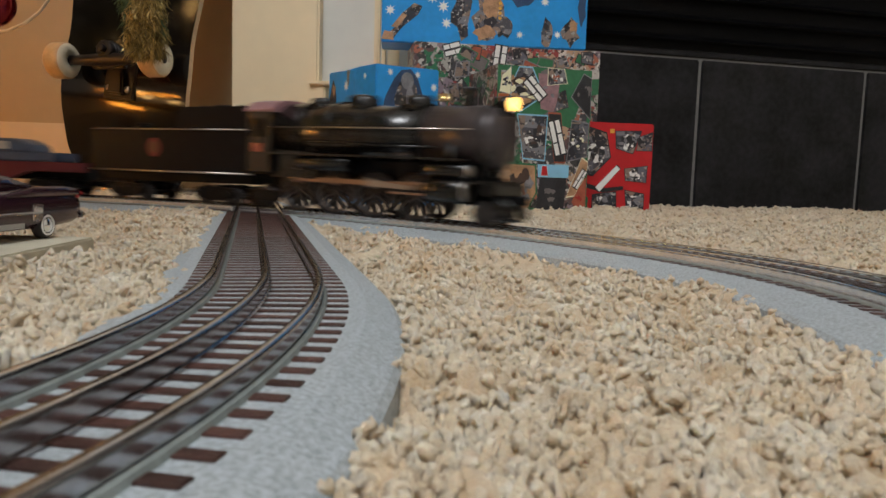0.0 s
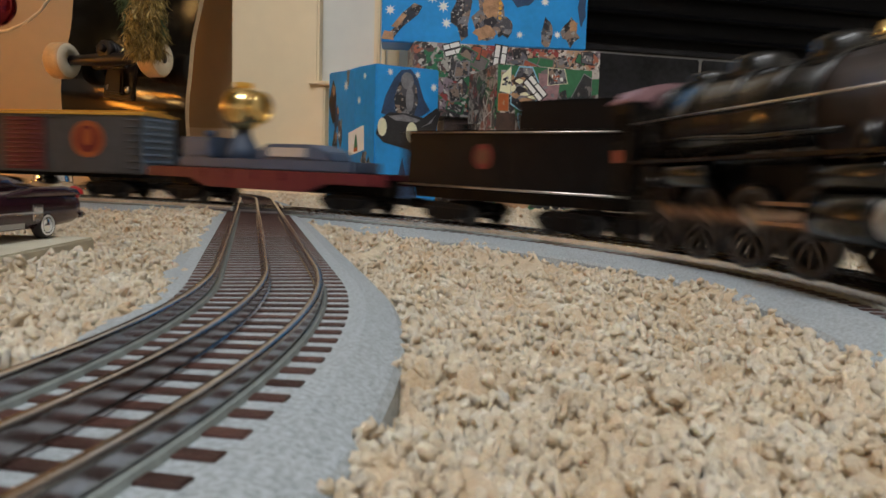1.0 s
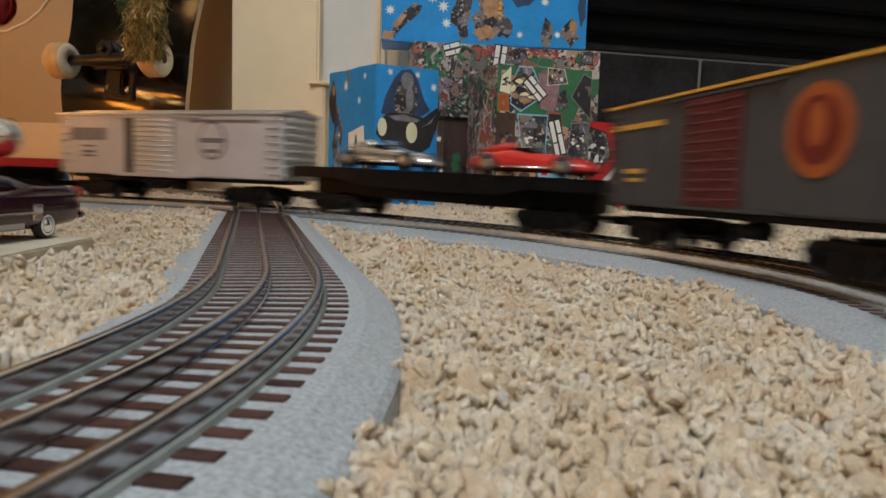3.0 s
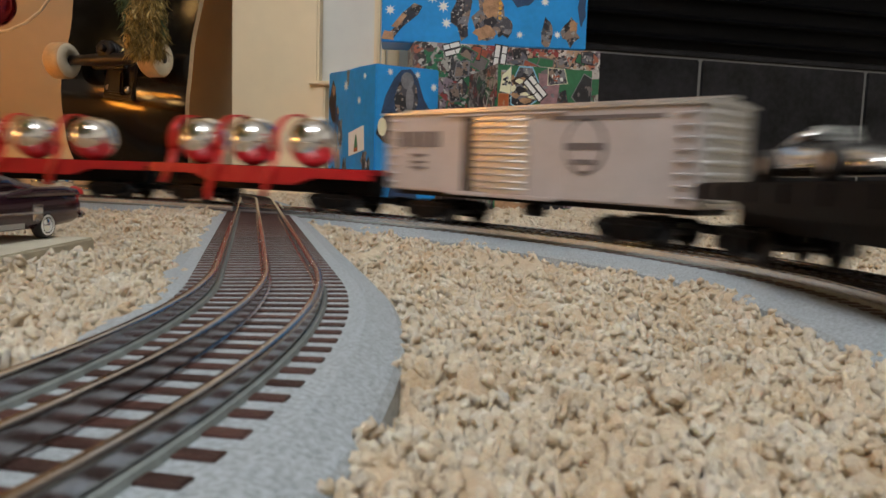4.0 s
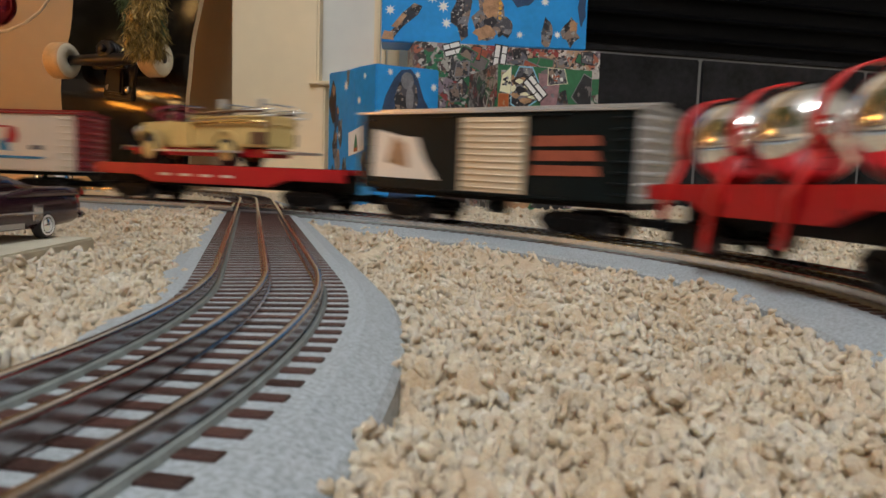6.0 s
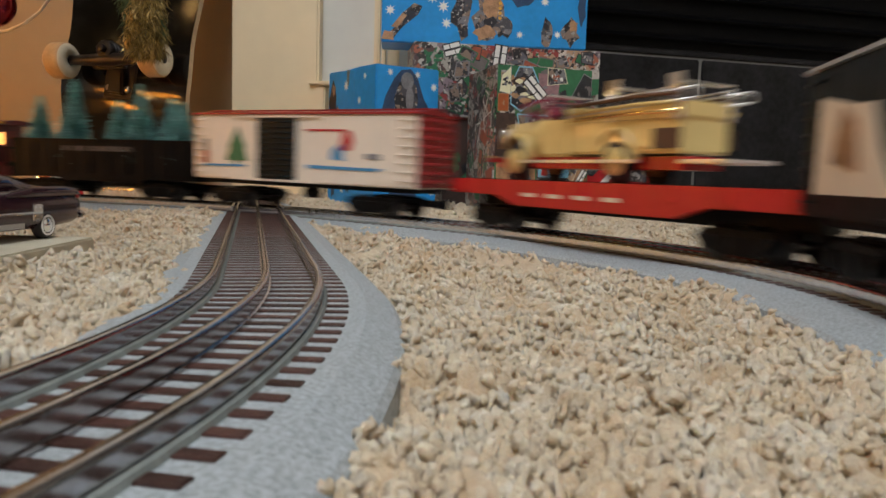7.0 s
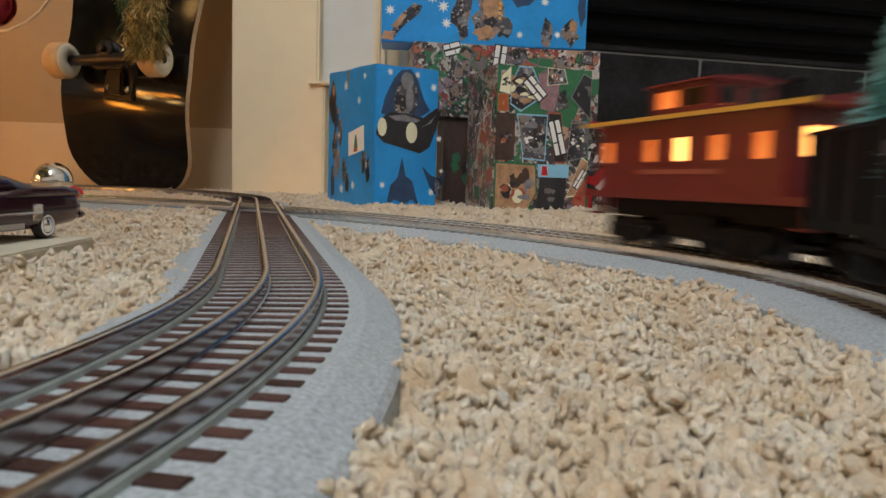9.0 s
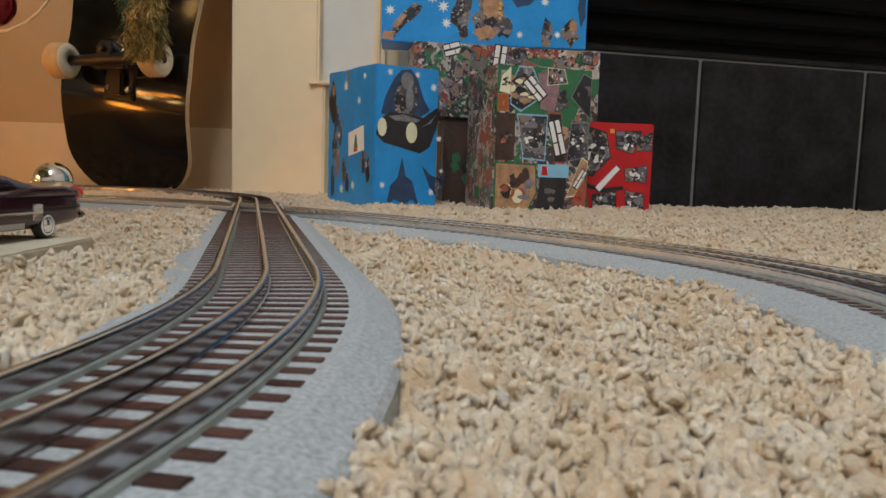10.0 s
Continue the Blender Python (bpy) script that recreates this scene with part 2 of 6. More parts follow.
GLASS = mat("windscreen_glass", (0.9, 0.95, 0.95), 0.05, trans=0.9, vary=0.01)


# ---- mesh helpers ----
def box(x0, x1, y0, y1, z0, z1, bev=0.0):
    bm = bmesh.new()
    bmesh.ops.create_cube(bm, size=1.0)
    for v in bm.verts:
        v.co = Vector((x0 + (v.co.x + 0.5) * (x1 - x0), y0 + (v.co.y + 0.5) * (y1 - y0), z0 + (v.co.z + 0.5) * (z1 - z0)))
    if bev:
        bmesh.ops.bevel(bm, geom=bm.edges[:], offset=bev, segments=2, affect="EDGES", clamp_overlap=True)
    return bm


AXES = {"z": Matrix(), "x": Matrix.Rotation(math.pi / 2, 4, "Y"), "y": Matrix.Rotation(-math.pi / 2, 4, "X")}


def lathe(profile, at=(0, 0, 0), axis="z", seg=20):
    """A turned solid from (radius, height) pairs."""
    bm = bmesh.new()
    rings = []
    for r, h in profile:
        if r < 1e-6:
            rings.append([bm.verts.new((0, 0, h))])
        else:
            rings.append([bm.verts.new((r * math.cos(2 * math.pi * k / seg), r * math.sin(2 * math.pi * k / seg), h)) for k in range(seg)])
    for a, b in zip(rings, rings[1:]):
        for k in range(seg):
            if len(a) == 1 and len(b) > 1:
                bm.faces.new((a[0], b[(k + 1) % seg], b[k]))
            elif len(b) == 1 and len(a) > 1:
                bm.faces.new((a[k], a[(k + 1) % seg], b[0]))
            elif len(a) > 1:
                bm.faces.new((a[k], a[(k + 1) % seg], b[(k + 1) % seg], b[k]))
    for f in bm.faces:
        f.smooth = True
    bmesh.ops.transform(bm, matrix=Matrix.Translation(at) @ AXES[axis], verts=bm.verts[:])
    bmesh.ops.recalc_face_normals(bm, faces=bm.faces[:])
    return bm


def cyl(r, h, at=(0, 0, 0), axis="z", seg=18, edge=0.0):
    e = edge or min(r, h) * 0.08
    return lathe([(0, -h / 2), (r - e, -h / 2), (r, -h / 2 + e), (r, h / 2 - e), (r - e, h / 2), (0, h / 2)], at, axis, seg)


def ball(r, at=(0, 0, 0), seg=32):
    n = seg // 2
    return lathe([(r * math.sin(math.pi * k / n), -r * math.cos(math.pi * k / n)) for k in range(n + 1)], at, "z", seg)


def ring(big, small, at=(0, 0, 0), axis="z", seg=28, sub=8):
    prof = [(big + small * math.cos(2 * math.pi * k / sub), small * math.sin(2 * math.pi * k / sub)) for k in range(sub + 1)]
    return lathe(prof, at, axis, seg)


def tube(points, r, seg=8):
    bm = bmesh.new()
    pts = [Vector(p) for p in points]
    rings = []
    for i, p in enumerate(pts):
        d = (pts[min(i + 1, len(pts) - 1)] - pts[max(i - 1, 0)]).normalized()
        side = d.cross(Vector((0, 0, 1)) if abs(d.z) < 0.9 else Vector((1, 0, 0))).normalized()
        up = side.cross(d)
        rings.append([bm.verts.new(p + r * (math.cos(2 * math.pi * k / seg) * side + math.sin(2 * math.pi * k / seg) * up)) for k in range(seg)])
    for a, b in zip(rings, rings[1:]):
        for k in range(seg):
            f = bm.faces.new((a[k], a[(k + 1) % seg], b[(k + 1) % seg], b[k]))
            f.smooth = True
    bm.faces.new(rings[0][::-1]), bm.faces.new(rings[-1])
    return bm


def prism(outline, y0, y1, axis="y", bev=0.0):
    """A slab with the given outline in (x, z), thick from y0 to y1."""
    bm = bmesh.new()
    a = [bm.verts.new((x, y0, z)) for x, z in outline]
    b = [bm.verts.new((x, y1, z)) for x, z in outline]
    n = len(a)
    bm.faces.new(a), bm.faces.new(b[::-1])
    for k in range(n):
        bm.faces.new((a[k], b[k], b[(k + 1) % n], a[(k + 1) % n]))
    bmesh.ops.recalc_face_normals(bm, faces=bm.faces[:])
    if bev:
        bmesh.ops.bevel(bm, geom=bm.edges[:], offset=bev, segments=2, affect="EDGES", clamp_overlap=True)
    return bm


def loft(sections, cap=True):
    """Skin over sections of equally many points."""
    bm = bmesh.new()
    rows = [[bm.verts.new(p) for p in s] for s in sections]
    n = len(rows[0])
    for a, b in zip(rows, rows[1:]):
        for k in range(n):
            f = bm.faces.new((a[k], a[(k + 1) % n], b[(k + 1) % n], b[k]))
            f.smooth = True
    if cap:
        bm.faces.new(rows[0]), bm.faces.new(rows[-1])
    bmesh.ops.recalc_face_normals(bm, faces=bm.faces[:])
    return bm


def joined(*bms):
    out = bmesh.new()
    for bm in bms:
        me = bpy.data.meshes.new("tmp")
        bm.to_mesh(me)
        out.from_mesh(me)
        bpy.data.meshes.remove(me)
        bm.free()
    return out


def moved(bm, m):
    bmesh.ops.transform(bm, matrix=m, verts=bm.verts[:])
    return bm


def part(name, bm, material, parent=None, label="", at=None):
    me = bpy.data.meshes.new(name)
    bm.to_mesh(me)
    bm.free()
    me.materials.append(material)
    ob = new(name, me)
    if parent:
        ob.parent = parent
    if at is not None:
        ob.matrix_basis = at
    if label:
        ob["label"] = label
    return ob


def part_mesh(name, me, parent, at):
    ob = new(name, me)
    ob.parent, ob.matrix_basis = parent, at
    return ob


def mesh_of(bm, material, name="piece"):
    me = bpy.data.meshes.new(name)
    bm.to_mesh(me)
    bm.free()
    me.materials.append(material)
    return me


def thing(name, label, category, group="", kind="", at=None):
    ob = tagged(new(name), label, category, group, kind)
    ob.empty_display_size = 0.02
    if at is not None:
        ob.matrix_basis = at
    return ob


# ---- the lines of the tracks ----
RAIL = 0.0105
X0, Y0, A0, STRAIGHT, R_BEFORE, R_AFTER = -0.1479, 0.6375, -0.5383, 0.1683, 0.773, 0.3372


def main_line(s):
    """Place and heading on the main line, s metres from the crossing along the run of the train."""
    if s < -0.62:
        x, y, z, h = main_line(-0.62)
        return x + (s + 0.62) * math.cos(h), y + (s + 0.62) * math.sin(h), z, h
    if s > 0.56:
        x, y, z, h = main_line(0.56)
        return x + (s - 0.56) * math.cos(h), y + (s - 0.56) * math.sin(h), RAIL + dip(s), h
    z = RAIL + dip(s)
    if s < 0:
        h = A0 - s / R_BEFORE
        return X0 + R_BEFORE * (math.sin(A0) - math.sin(h)), Y0 - R_BEFORE * (math.cos(A0) - math.cos(h)), z, h
    if s < STRAIGHT:
        return X0 + s * math.cos(A0), Y0 + s * math.sin(A0), z, A0
    h = A0 - (s - STRAIGHT) / R_AFTER
    x1, y1 = X0 + STRAIGHT * math.cos(A0), Y0 + STRAIGHT * math.sin(A0)
    return x1 + R_AFTER * (math.sin(A0) - math.sin(h)), y1 - R_AFTER * (math.cos(A0) - math.cos(h)), z, h


def dip(s):
    """The soft carpet lets the track sink a few millimetres."""
    return -0.0046 * math.exp(-((s - 0.3256) / 0.2232) ** 2)


CX, CY, RC = -0.409, 0.156, 0.3609      # the near curve of the branch
BEND = math.radians(14.7)
TX, TY = CX + RC * math.cos(BEND), CY + RC * math.sin(BEND)
RUN = 0.56


def branch(s):
    """The branch, from beside the camera over the crossing to its far curve."""
    if s < 0:
        a = BEND + s / RC
        return CX + RC * math.cos(a), CY + RC * math.sin(a), RAIL - 0.0004, a + math.pi / 2
    h = BEND + math.pi / 2
    if s < RUN:
        return TX + s * math.cos(h), TY + s * math.sin(h), RAIL - 0.0004, h
    a = BEND + (s - RUN) / RC
    ex, ey = TX + RUN * math.cos(h) - RC * math.cos(BEND), TY + RUN * math.sin(h) - RC * math.sin(BEND)
    return ex + RC * math.cos(a), ey + RC * math.sin(a), RAIL - 0.0004, a + math.pi / 2


def along(line, s, off, up):
    x, y, z, h = line(s)
    return Vector((x + off * math.sin(h), y - off * math.cos(h), z + up))


def swept(line, s0, s1, outline, step=0.006):
    """A bar with the outline (off, up) swept along a line."""
    n = max(2, int((s1 - s0) / step))
    verts, faces, k = [], [], len(outline)
    for i in range(n + 1):
        s = s0 + (s1 - s0) * i / n
        verts += [along(line, s, o, u) for o, u in outline]
    for i in range(n):
        for j in range(k):
            a, b = i * k + j, i * k + (j + 1) % k
            faces.append((a, b, b + k, a + k))
    faces += [tuple(range(k))[::-1], tuple(range(n * k, n * k + k))]
    bm = bmesh.new()
    vs = [bm.verts.new(v) for v in verts]
    for f in faces:
        bm.faces.new([vs[i] for i in f])
    bmesh.ops.recalc_face_normals(bm, faces=bm.faces[:])
    return bm


def rail_outline(o):
    """Foot, web and a rounded head."""
    w, t = 0.0013, 0.0016
    head = [(o + w * math.cos(a), -0.00085 + 0.00085 * math.sin(a)) for a in [math.pi * k / 8 for k in range(9)]]
    return [(o - t, -0.0052), (o + t, -0.0052), (o + t, -0.0046), (o + 0.0010, -0.0044), (o + 0.0010, -0.0014), *head, (o - 0.0010, -0.0014), (o - 0.0010, -0.0044), (o - t, -0.0046)]




def bed_outline(half):
    """Sloped moulded shoulder with a rounded foot."""
    return [(-half - 0.002, -0.0150), (-half - 0.0015, -0.0100), (-half, -0.0086), (-0.030, -0.0055), (0.030, -0.0055), (half, -0.0086), (half + 0.0015, -0.0100), (half + 0.002, -0.0150)]


TIE_MESH = mesh_of(box(-0.0019, 0.0019, -0.0252, 0.0252, -0.0012, 0.00022, 0.0002), TIE, "tie")
TIE_STEP = 0.0080


def track(name, label, line, s0, s1, steel, near, bed):
    ob = thing(name, label, "railway track")
    part("roadbed", swept(line, s0, s1, bed_outline(bed), 0.01), BALLAST, ob, "grey moulded ballast roadbed")
    for o, m in ((-0.0165, steel), (0.0, RAILC if steel is RAILW else RAILM), (0.0165, steel)):
        part("rail", swept(line, s0, s1, rail_outline(o)), m, ob)
        if o:
            part("rail_clip_strip", swept(line, max(s0, near[0]), min(s1, near[1]), [(o + 0.0012, -0.0056), (o + 0.0026, -0.0056), (o + 0.0021, -0.0044), (o + 0.0012, -0.0042)]), FOOT, ob)
    n = int((s1 - s0) / TIE_STEP)
    far = []
    for i in range(n):
        s = s0 + (i + 0.5) * TIE_STEP
        x, y, z, h = line(s)
        m = Matrix.Translation((x, y, z - 0.0054)) @ Matrix.Rotation(h, 4, "Z")
        if near[0] < s < near[1]:
            part_mesh("tie", TIE_MESH, ob, m)
        else:
            far.append(m)
    verts, faces = [], []
    for m in far:
        b = len(verts)
        for sx, sy, sz in ((-1, -1, 0), (1, -1, 0), (1, 1, 0), (-1, 1, 0), (-1, -1, 1), (1, -1, 1), (1, 1, 1), (-1, 1, 1)):
            verts.append(m @ Vector((sx * 0.0019, sy * 0.0252, sz * 0.0002)))
        faces += [(b + 4, b + 5, b + 6, b + 7), (b, b + 1, b + 5, b + 4), (b + 1, b + 2, b + 6, b + 5), (b + 2, b + 3, b + 7, b + 6), (b + 3, b, b + 4, b + 7)]
    if verts:
        me = bpy.data.meshes.new("far_ties")
        me.from_pydata(verts, [], faces)
        me.materials.append(TIE)
        t = new("far_ties", me)
        t.parent, t["kind"] = ob, "stuff"
    return ob


# ---- room ----
def structure(name, bm, material, label, category, at=None):
    return tagged(part(name, bm, material, None, "", at), label, category, "", "structure")


structure("wall_back", box(-4.2, 0.2, 1.36, 1.5, -0.02, 2.4), WALLM, "tan painted wall behind the skateboard", "wall")
structure("wall_left", box(-4.34, -4.2, -4.4, 1.5, -0.02, 2.4), ROOMW, "pale painted side wall of the room", "wall")
structure("wall_right", box(2.4, 2.54, -4.4, 2.1, -0.02, 2.4), ROOMW, "pale painted side wall of the room", "wall")
structure("wall_front", box(-4.34, 2.54, -4.54, -4.4, -0.02, 2.4), ROOMW, "pale painted wall behind the camera", "wall")
structure("ceiling", box(-4.34, 2.54, -4.54, 2.1, 2.4, 2.5), CEIL, "white painted ceiling", "ceiling")
structure("baseboard", prism([(-4.2, -0.02), (-0.38, -0.02), (-0.38, 0.112), (-4.2, 0.112)], 1.345, 1.36), BASEM, "cream painted baseboard along the tan wall", "baseboard")


def floor_height(x, y):
    px, py = 0.088, 0.40
    d2 = (x - px) ** 2 + (y - py) ** 2
    return -0.0046 * np.exp(-d2 / 0.2232 ** 2)


def floor_sheet():
    bm = bmesh.new()
    xs = [-4.34, -1.5] + list(np.linspace(-0.9, 0.9, 46)) + [1.5, 2.54]
    ys = [-4.54, -1.0] + list(np.linspace(-0.1, 1.4, 40)) + [2.1]
    g = [[bm.verts.new((x, y, -0.0105 + float(floor_height(x, y)))) for x in xs] for y in ys]
    for j in range(len(ys) - 1):
        for i in range(len(xs) - 1):
            bm.faces.new((g[j][i], g[j][i + 1], g[j + 1][i + 1], g[j + 1][i]))
    return bm


structure("floor", floor_sheet(), BACKING, "beige shag carpet covering the whole floor", "floor")

# fireplace: black tiles below a black louvred panel, at a slight angle to the back wall
FIRE = pose(0.20, 1.197, 0, 0, 0, math.degrees(math.atan(0.235)))


def fireplace():
    ob = thing("fireplace_surround", "black stone tiled fireplace surround with pale grout lines", "fireplace", kind="structure", at=FIRE)
    part("backing", box(-0.02, 2.26, 0.0035, 0.14, -0.02, 2.4), GROUT, ob)
    joint = 0.2257
    edges = [-0.02, joint] + [joint + 0.327 * k for k in range(1, 6)] + [2.26]
    for a, b in zip(edges, edges[1:]):
        part("tile", box(a + 0.0030, b - 0.0030, 0.0, 0.006, -0.012, 0.2440, 0.002), TILEM, ob)
    part("ledge", box(-0.02, 2.26, 0.0, 0.006, 0.2475, 0.258, 0.002), TILEM, ob)
    g = part("louvre_panel", box(-0.02, 2.26, 0.001, 0.006, 0.2585, 0.9), LOUVRE, ob, "black metal louvred panel")
    for k in range(9):
        z = 0.268 + k * 0.034
        part("slat", moved(box(-0.02, 2.26, -0.012, 0.010, -0.0018, 0.0018, 0.0008), Matrix.Translation((0, 0.0, z + 0.010)) @ Matrix.Rotation(math.radians(35), 4, "X")), LOUVRE, g)
    return ob


fireplace()


def mantel_leg():
    ob = thing("mantel_leg", "cream mantel pilaster, warm bulb light in its colour, with plinth and recessed panel", "mantel", kind="structure")
    part("face", box(-0.3625, -0.217, 1.25, 1.345, -0.015, 1.2, 0.004), WARM_LIT_CREAM, ob)
    part("plinth", box(-0.225, -0.205, 1.246, 1.345, -0.015, 0.183, 0.003), WARM_LIT_CREAM, ob)
    part("plinth_cap", box(-0.232, -0.196, 1.240, 1.345, 0.183, 0.190, 0.002), WARM_LIT_CREAM, ob)
    part("panel", box(-0.217, 0.02, 1.285, 1.345, -0.015, 1.2), PALE, ob, "pale recessed panel")
    part("moulding", joined(box(-0.128, -0.118, 1.272, 1.29, 0.0, 1.2, 0.003), box(-0.114, -0.108, 1.266, 1.29, 0.0, 1.2, 0.002), box(-0.105, -0.085, 1.276, 1.29, 0.0, 1.2, 0.003)), WARM_LIT_CREAM, ob)


mantel_leg()

# ---- train ----
RIDERS = []      # thing, s at the start, half the distance of its trucks, pose on the car


def rides(ob, s0, half=0.07, local=None):
    RIDERS.append((ob, s0, half, local or Matrix()))
    return ob


def wheel_profile(r, w):
    return [(0, -w / 2), (r * 0.75, -w / 2), (r * 0.8, -w * 0.3), (r * 0.98, -w * 0.3), (r, w * 0.1), (r * 1.12, w * 0.25), (r * 1.12, w / 2), (0, w / 2)]


WHEEL_L = mesh_of(lathe(wheel_profile(0.0078, 0.005), (0, 0, 0), "y", 18), WHEELM, "wheel")
AXLE = mesh_of(cyl(0.0015, 0.034, (0, 0, 0), "y", 8), WHEELM, "axle")
SIDE_FRAME = mesh_of(joined(prism([(-0.024, 0.011), (-0.020, 0.0145), (-0.008, 0.0150), (0.008, 0.0150), (0.020, 0.0145), (0.024, 0.011), (0.020, 0.0055),
                                   (0.014, 0.0045), (0.008, 0.0030), (-0.008, 0.0030), (-0.014, 0.0045), (-0.020, 0.0055)], -0.0016, 0.0016, bev=0.0005),
                            cyl(0.0036, 0.003, (-0.016, -0.0022, 0.0085), "y", 10), cyl(0.0036, 0.003, (0.016, -0.0022, 0.0085), "y", 10),
                            box(-0.005, 0.005, -0.003, 0.0, 0.004, 0.012, 0.0006)), BLACK, "side_frame")


def truck(car, x):
    t = part("truck", joined(box(-0.006, 0.006, -0.019, 0.019, 0.010, 0.0165, 0.001), box(-0.022, 0.022, -0.003, 0.003, 0.011, 0.014)), BLACK, car, at=pose(x, 0, 0))
    for wx in (-0.016, 0.016):
        part_mesh("axle", AXLE, t, pose(wx, 0, 0.0078))
        part_mesh("wheel", WHEEL_L, t, pose(wx, 0.0165, 0.0078, 0, 0, 180))
        part_mesh("wheel", WHEEL_L, t, pose(wx, -0.0165, 0.0078))
    part_mesh("side_frame", SIDE_FRAME, t, pose(0, -0.0215, 0))
    part_mesh("side_frame", SIDE_FRAME, t, pose(0, 0.0215, 0, 0, 0, 180))
    return t


def coupler(car, x, sign):
    part("coupler", joined(box(x - 0.006 if sign > 0 else x - 0.010, x + 0.010 if sign > 0 else x + 0.006, -0.003, 0.003, 0.009, 0.014, 0.0008),
                           cyl(0.005, 0.007, (x + sign * 0.010, 0.001, 0.0115), "z", 10)), BLACK, car)


def running_gear(car, half):
    for k in (-1, 1):
        truck(car, k * (half - 0.042))
        coupler(car, k * (half - 0.002), k)


def box_car(name, label, s_rear, s_front, side, end, roof, door, door_w, door_at, extra=None, rib=8):
    half = (s_front - s_rear) / 2 - 0.004
    car = thing(name, label, "train car", "cars of the train")
    w = 0.027
    part("body", box(-half, half, -w, w, 0.0225, 0.0765, 0.0012), side, car)
    part("roof", prism([(-w - 0.0012, 0.0765), (w + 0.0012, 0.0765), (w + 0.0012, 0.0780), (w * 0.5, 0.0800), (0, 0.0806), (-w * 0.5, 0.0800), (-w - 0.0012, 0.0780)],
                       -half - 0.002, half + 0.002), roof, car, at=Matrix.Rotation(math.pi / 2, 4, "Z"))
    part("roof_walk", box(-half - 0.003, half + 0.003, -0.006, 0.006, 0.0808, 0.0822, 0.0004), roof, car)
    n = 12
    for k in range(1, n):
        x = -half + 2 * half * k / n
        part("roof_rib", prism([(-w, 0.0768), (w, 0.0768), (w, 0.0784), (0, 0.0812), (-w, 0.0784)], x - 0.0006, x + 0.0006), roof, car, at=Matrix.Rotation(math.pi / 2, 4, "Z"))
    for sgn in (-1, 1):
        e = part("end_panel", box(min(sgn * half, sgn * (half + 0.0012)), max(sgn * half, sgn * (half + 0.0012)), -w + 0.001, w - 0.001, 0.0235, 0.076, 0.0004), end, car)
        for k in range(rib):
            z = 0.0275 + k * (0.045 / (rib - 1))
            part("rib", lathe([(0, -0.024), (0.0016, -0.022), (0.0019, 0), (0.0016, 0.022), (0, 0.024)], (sgn * (half + 0.001), 0, z), "y", 10), end, e)
        for sy in (-1, 1):
            for k in range(8):
                z = 0.028 + k * 0.0063
                part("ladder_rung", tube([(sgn * (half - 0.013), sy * (w + 0.001), z), (sgn * (half - 0.003), sy * (w + 0.001), z)], 0.0007, 5), side, car)
    for sy in (-1, 1):
        y0, y1 = (w, w + 0.0015) if sy > 0 else (-w - 0.0015, -w)
        d = part("door", box(door_at - door_w / 2, door_at + door_w / 2, y0, y1, 0.0245, 0.0735, 0.0003), door, car)
        for k in range(11):
            part("door_rib", tube([(door_at - door_w / 2 + 0.002, sy * (w + 0.0016), 0.0275 + k * 0.0043), (door_at + door_w / 2 - 0.002, sy * (w + 0.0016), 0.0275 + k * 0.0043)], 0.0008, 6), door, d)
        for za, zb in ((0.0225, 0.0242), (0.0738, 0.0752)):
            part("door_rail", box(door_at - door_w * 1.1, door_at + door_w * 1.1, min(sy * w, sy * (w + 0.0019)), max(sy * w, sy * (w + 0.0019)), za, zb, 0.0003), side, car)
        for x in [-half + 2 * half * k / 9 for k in range(1, 9)]:
            if abs(x - door_at) > door_w * 0.6:
                part("rivet_strip", box(x - 0.0003, x + 0.0003, min(sy * w, sy * (w + 0.0003)), max(sy * w, sy * (w + 0.0003)), 0.026, 0.073), side, car)
    part("underframe", box(-half + 0.004, half - 0.004, -0.02, 0.02, 0.0190, 0.0226, 0.001), BLACK, car)
    part("air_tank", cyl(0.0045, 0.014, (0.006, -0.010, 0.0150), "x", 12), BLACK, car)
    running_gear(car, half)
    if extra:
        extra(car, w)
    return rides(car, (s_rear + s_front) / 2, half - 0.042)


def mark(car, outline, material, w, name="print", lift=0.0006):
    """A flat printed mark on both sides of a car, from an outline in (x, z)."""
    for sy in (-1, 1):
        y = sy * (w + lift / 2)
        part(name, prism([(x * (1 if sy < 0 else -1), z) for x, z in outline], y - lift / 2, y + lift / 2), material, car)


def rect(x0, x1, z0, z1):
    return [(x0, z0), (x1, z0), (x1, z1), (x0, z1)]


def oval(x, z, rx, rz, n=20):
    return [(x + rx * math.cos(2 * math.pi * k / n), z + rz * math.sin(2 * math.pi * k / n)) for k in range(n)]


def grey_marks(car, w):
    mark(car, oval(0.061, 0.054, 0.0172, 0.0172), ORANGE, w, "emblem")
    mark(car, oval(0.061, 0.054, 0.0125, 0.0125), CABRED, w, "emblem_centre", 0.0009)
    mark(car, oval(0.061, 0.056, 0.005, 0.008), ORANGE, w, "emblem_figure", 0.0012)
    mark(car, rect(-0.113, -0.052, 0.0640, 0.0668), YELLOW, w, "lettering_bar")
    mark(car, rect(-0.092, -0.073, 0.040, 0.0425), YELLOW, w, "lettering_bar")
    mark(car, rect(-0.090, -0.075, 0.0355, 0.0375), YELLOW, w, "lettering_bar")


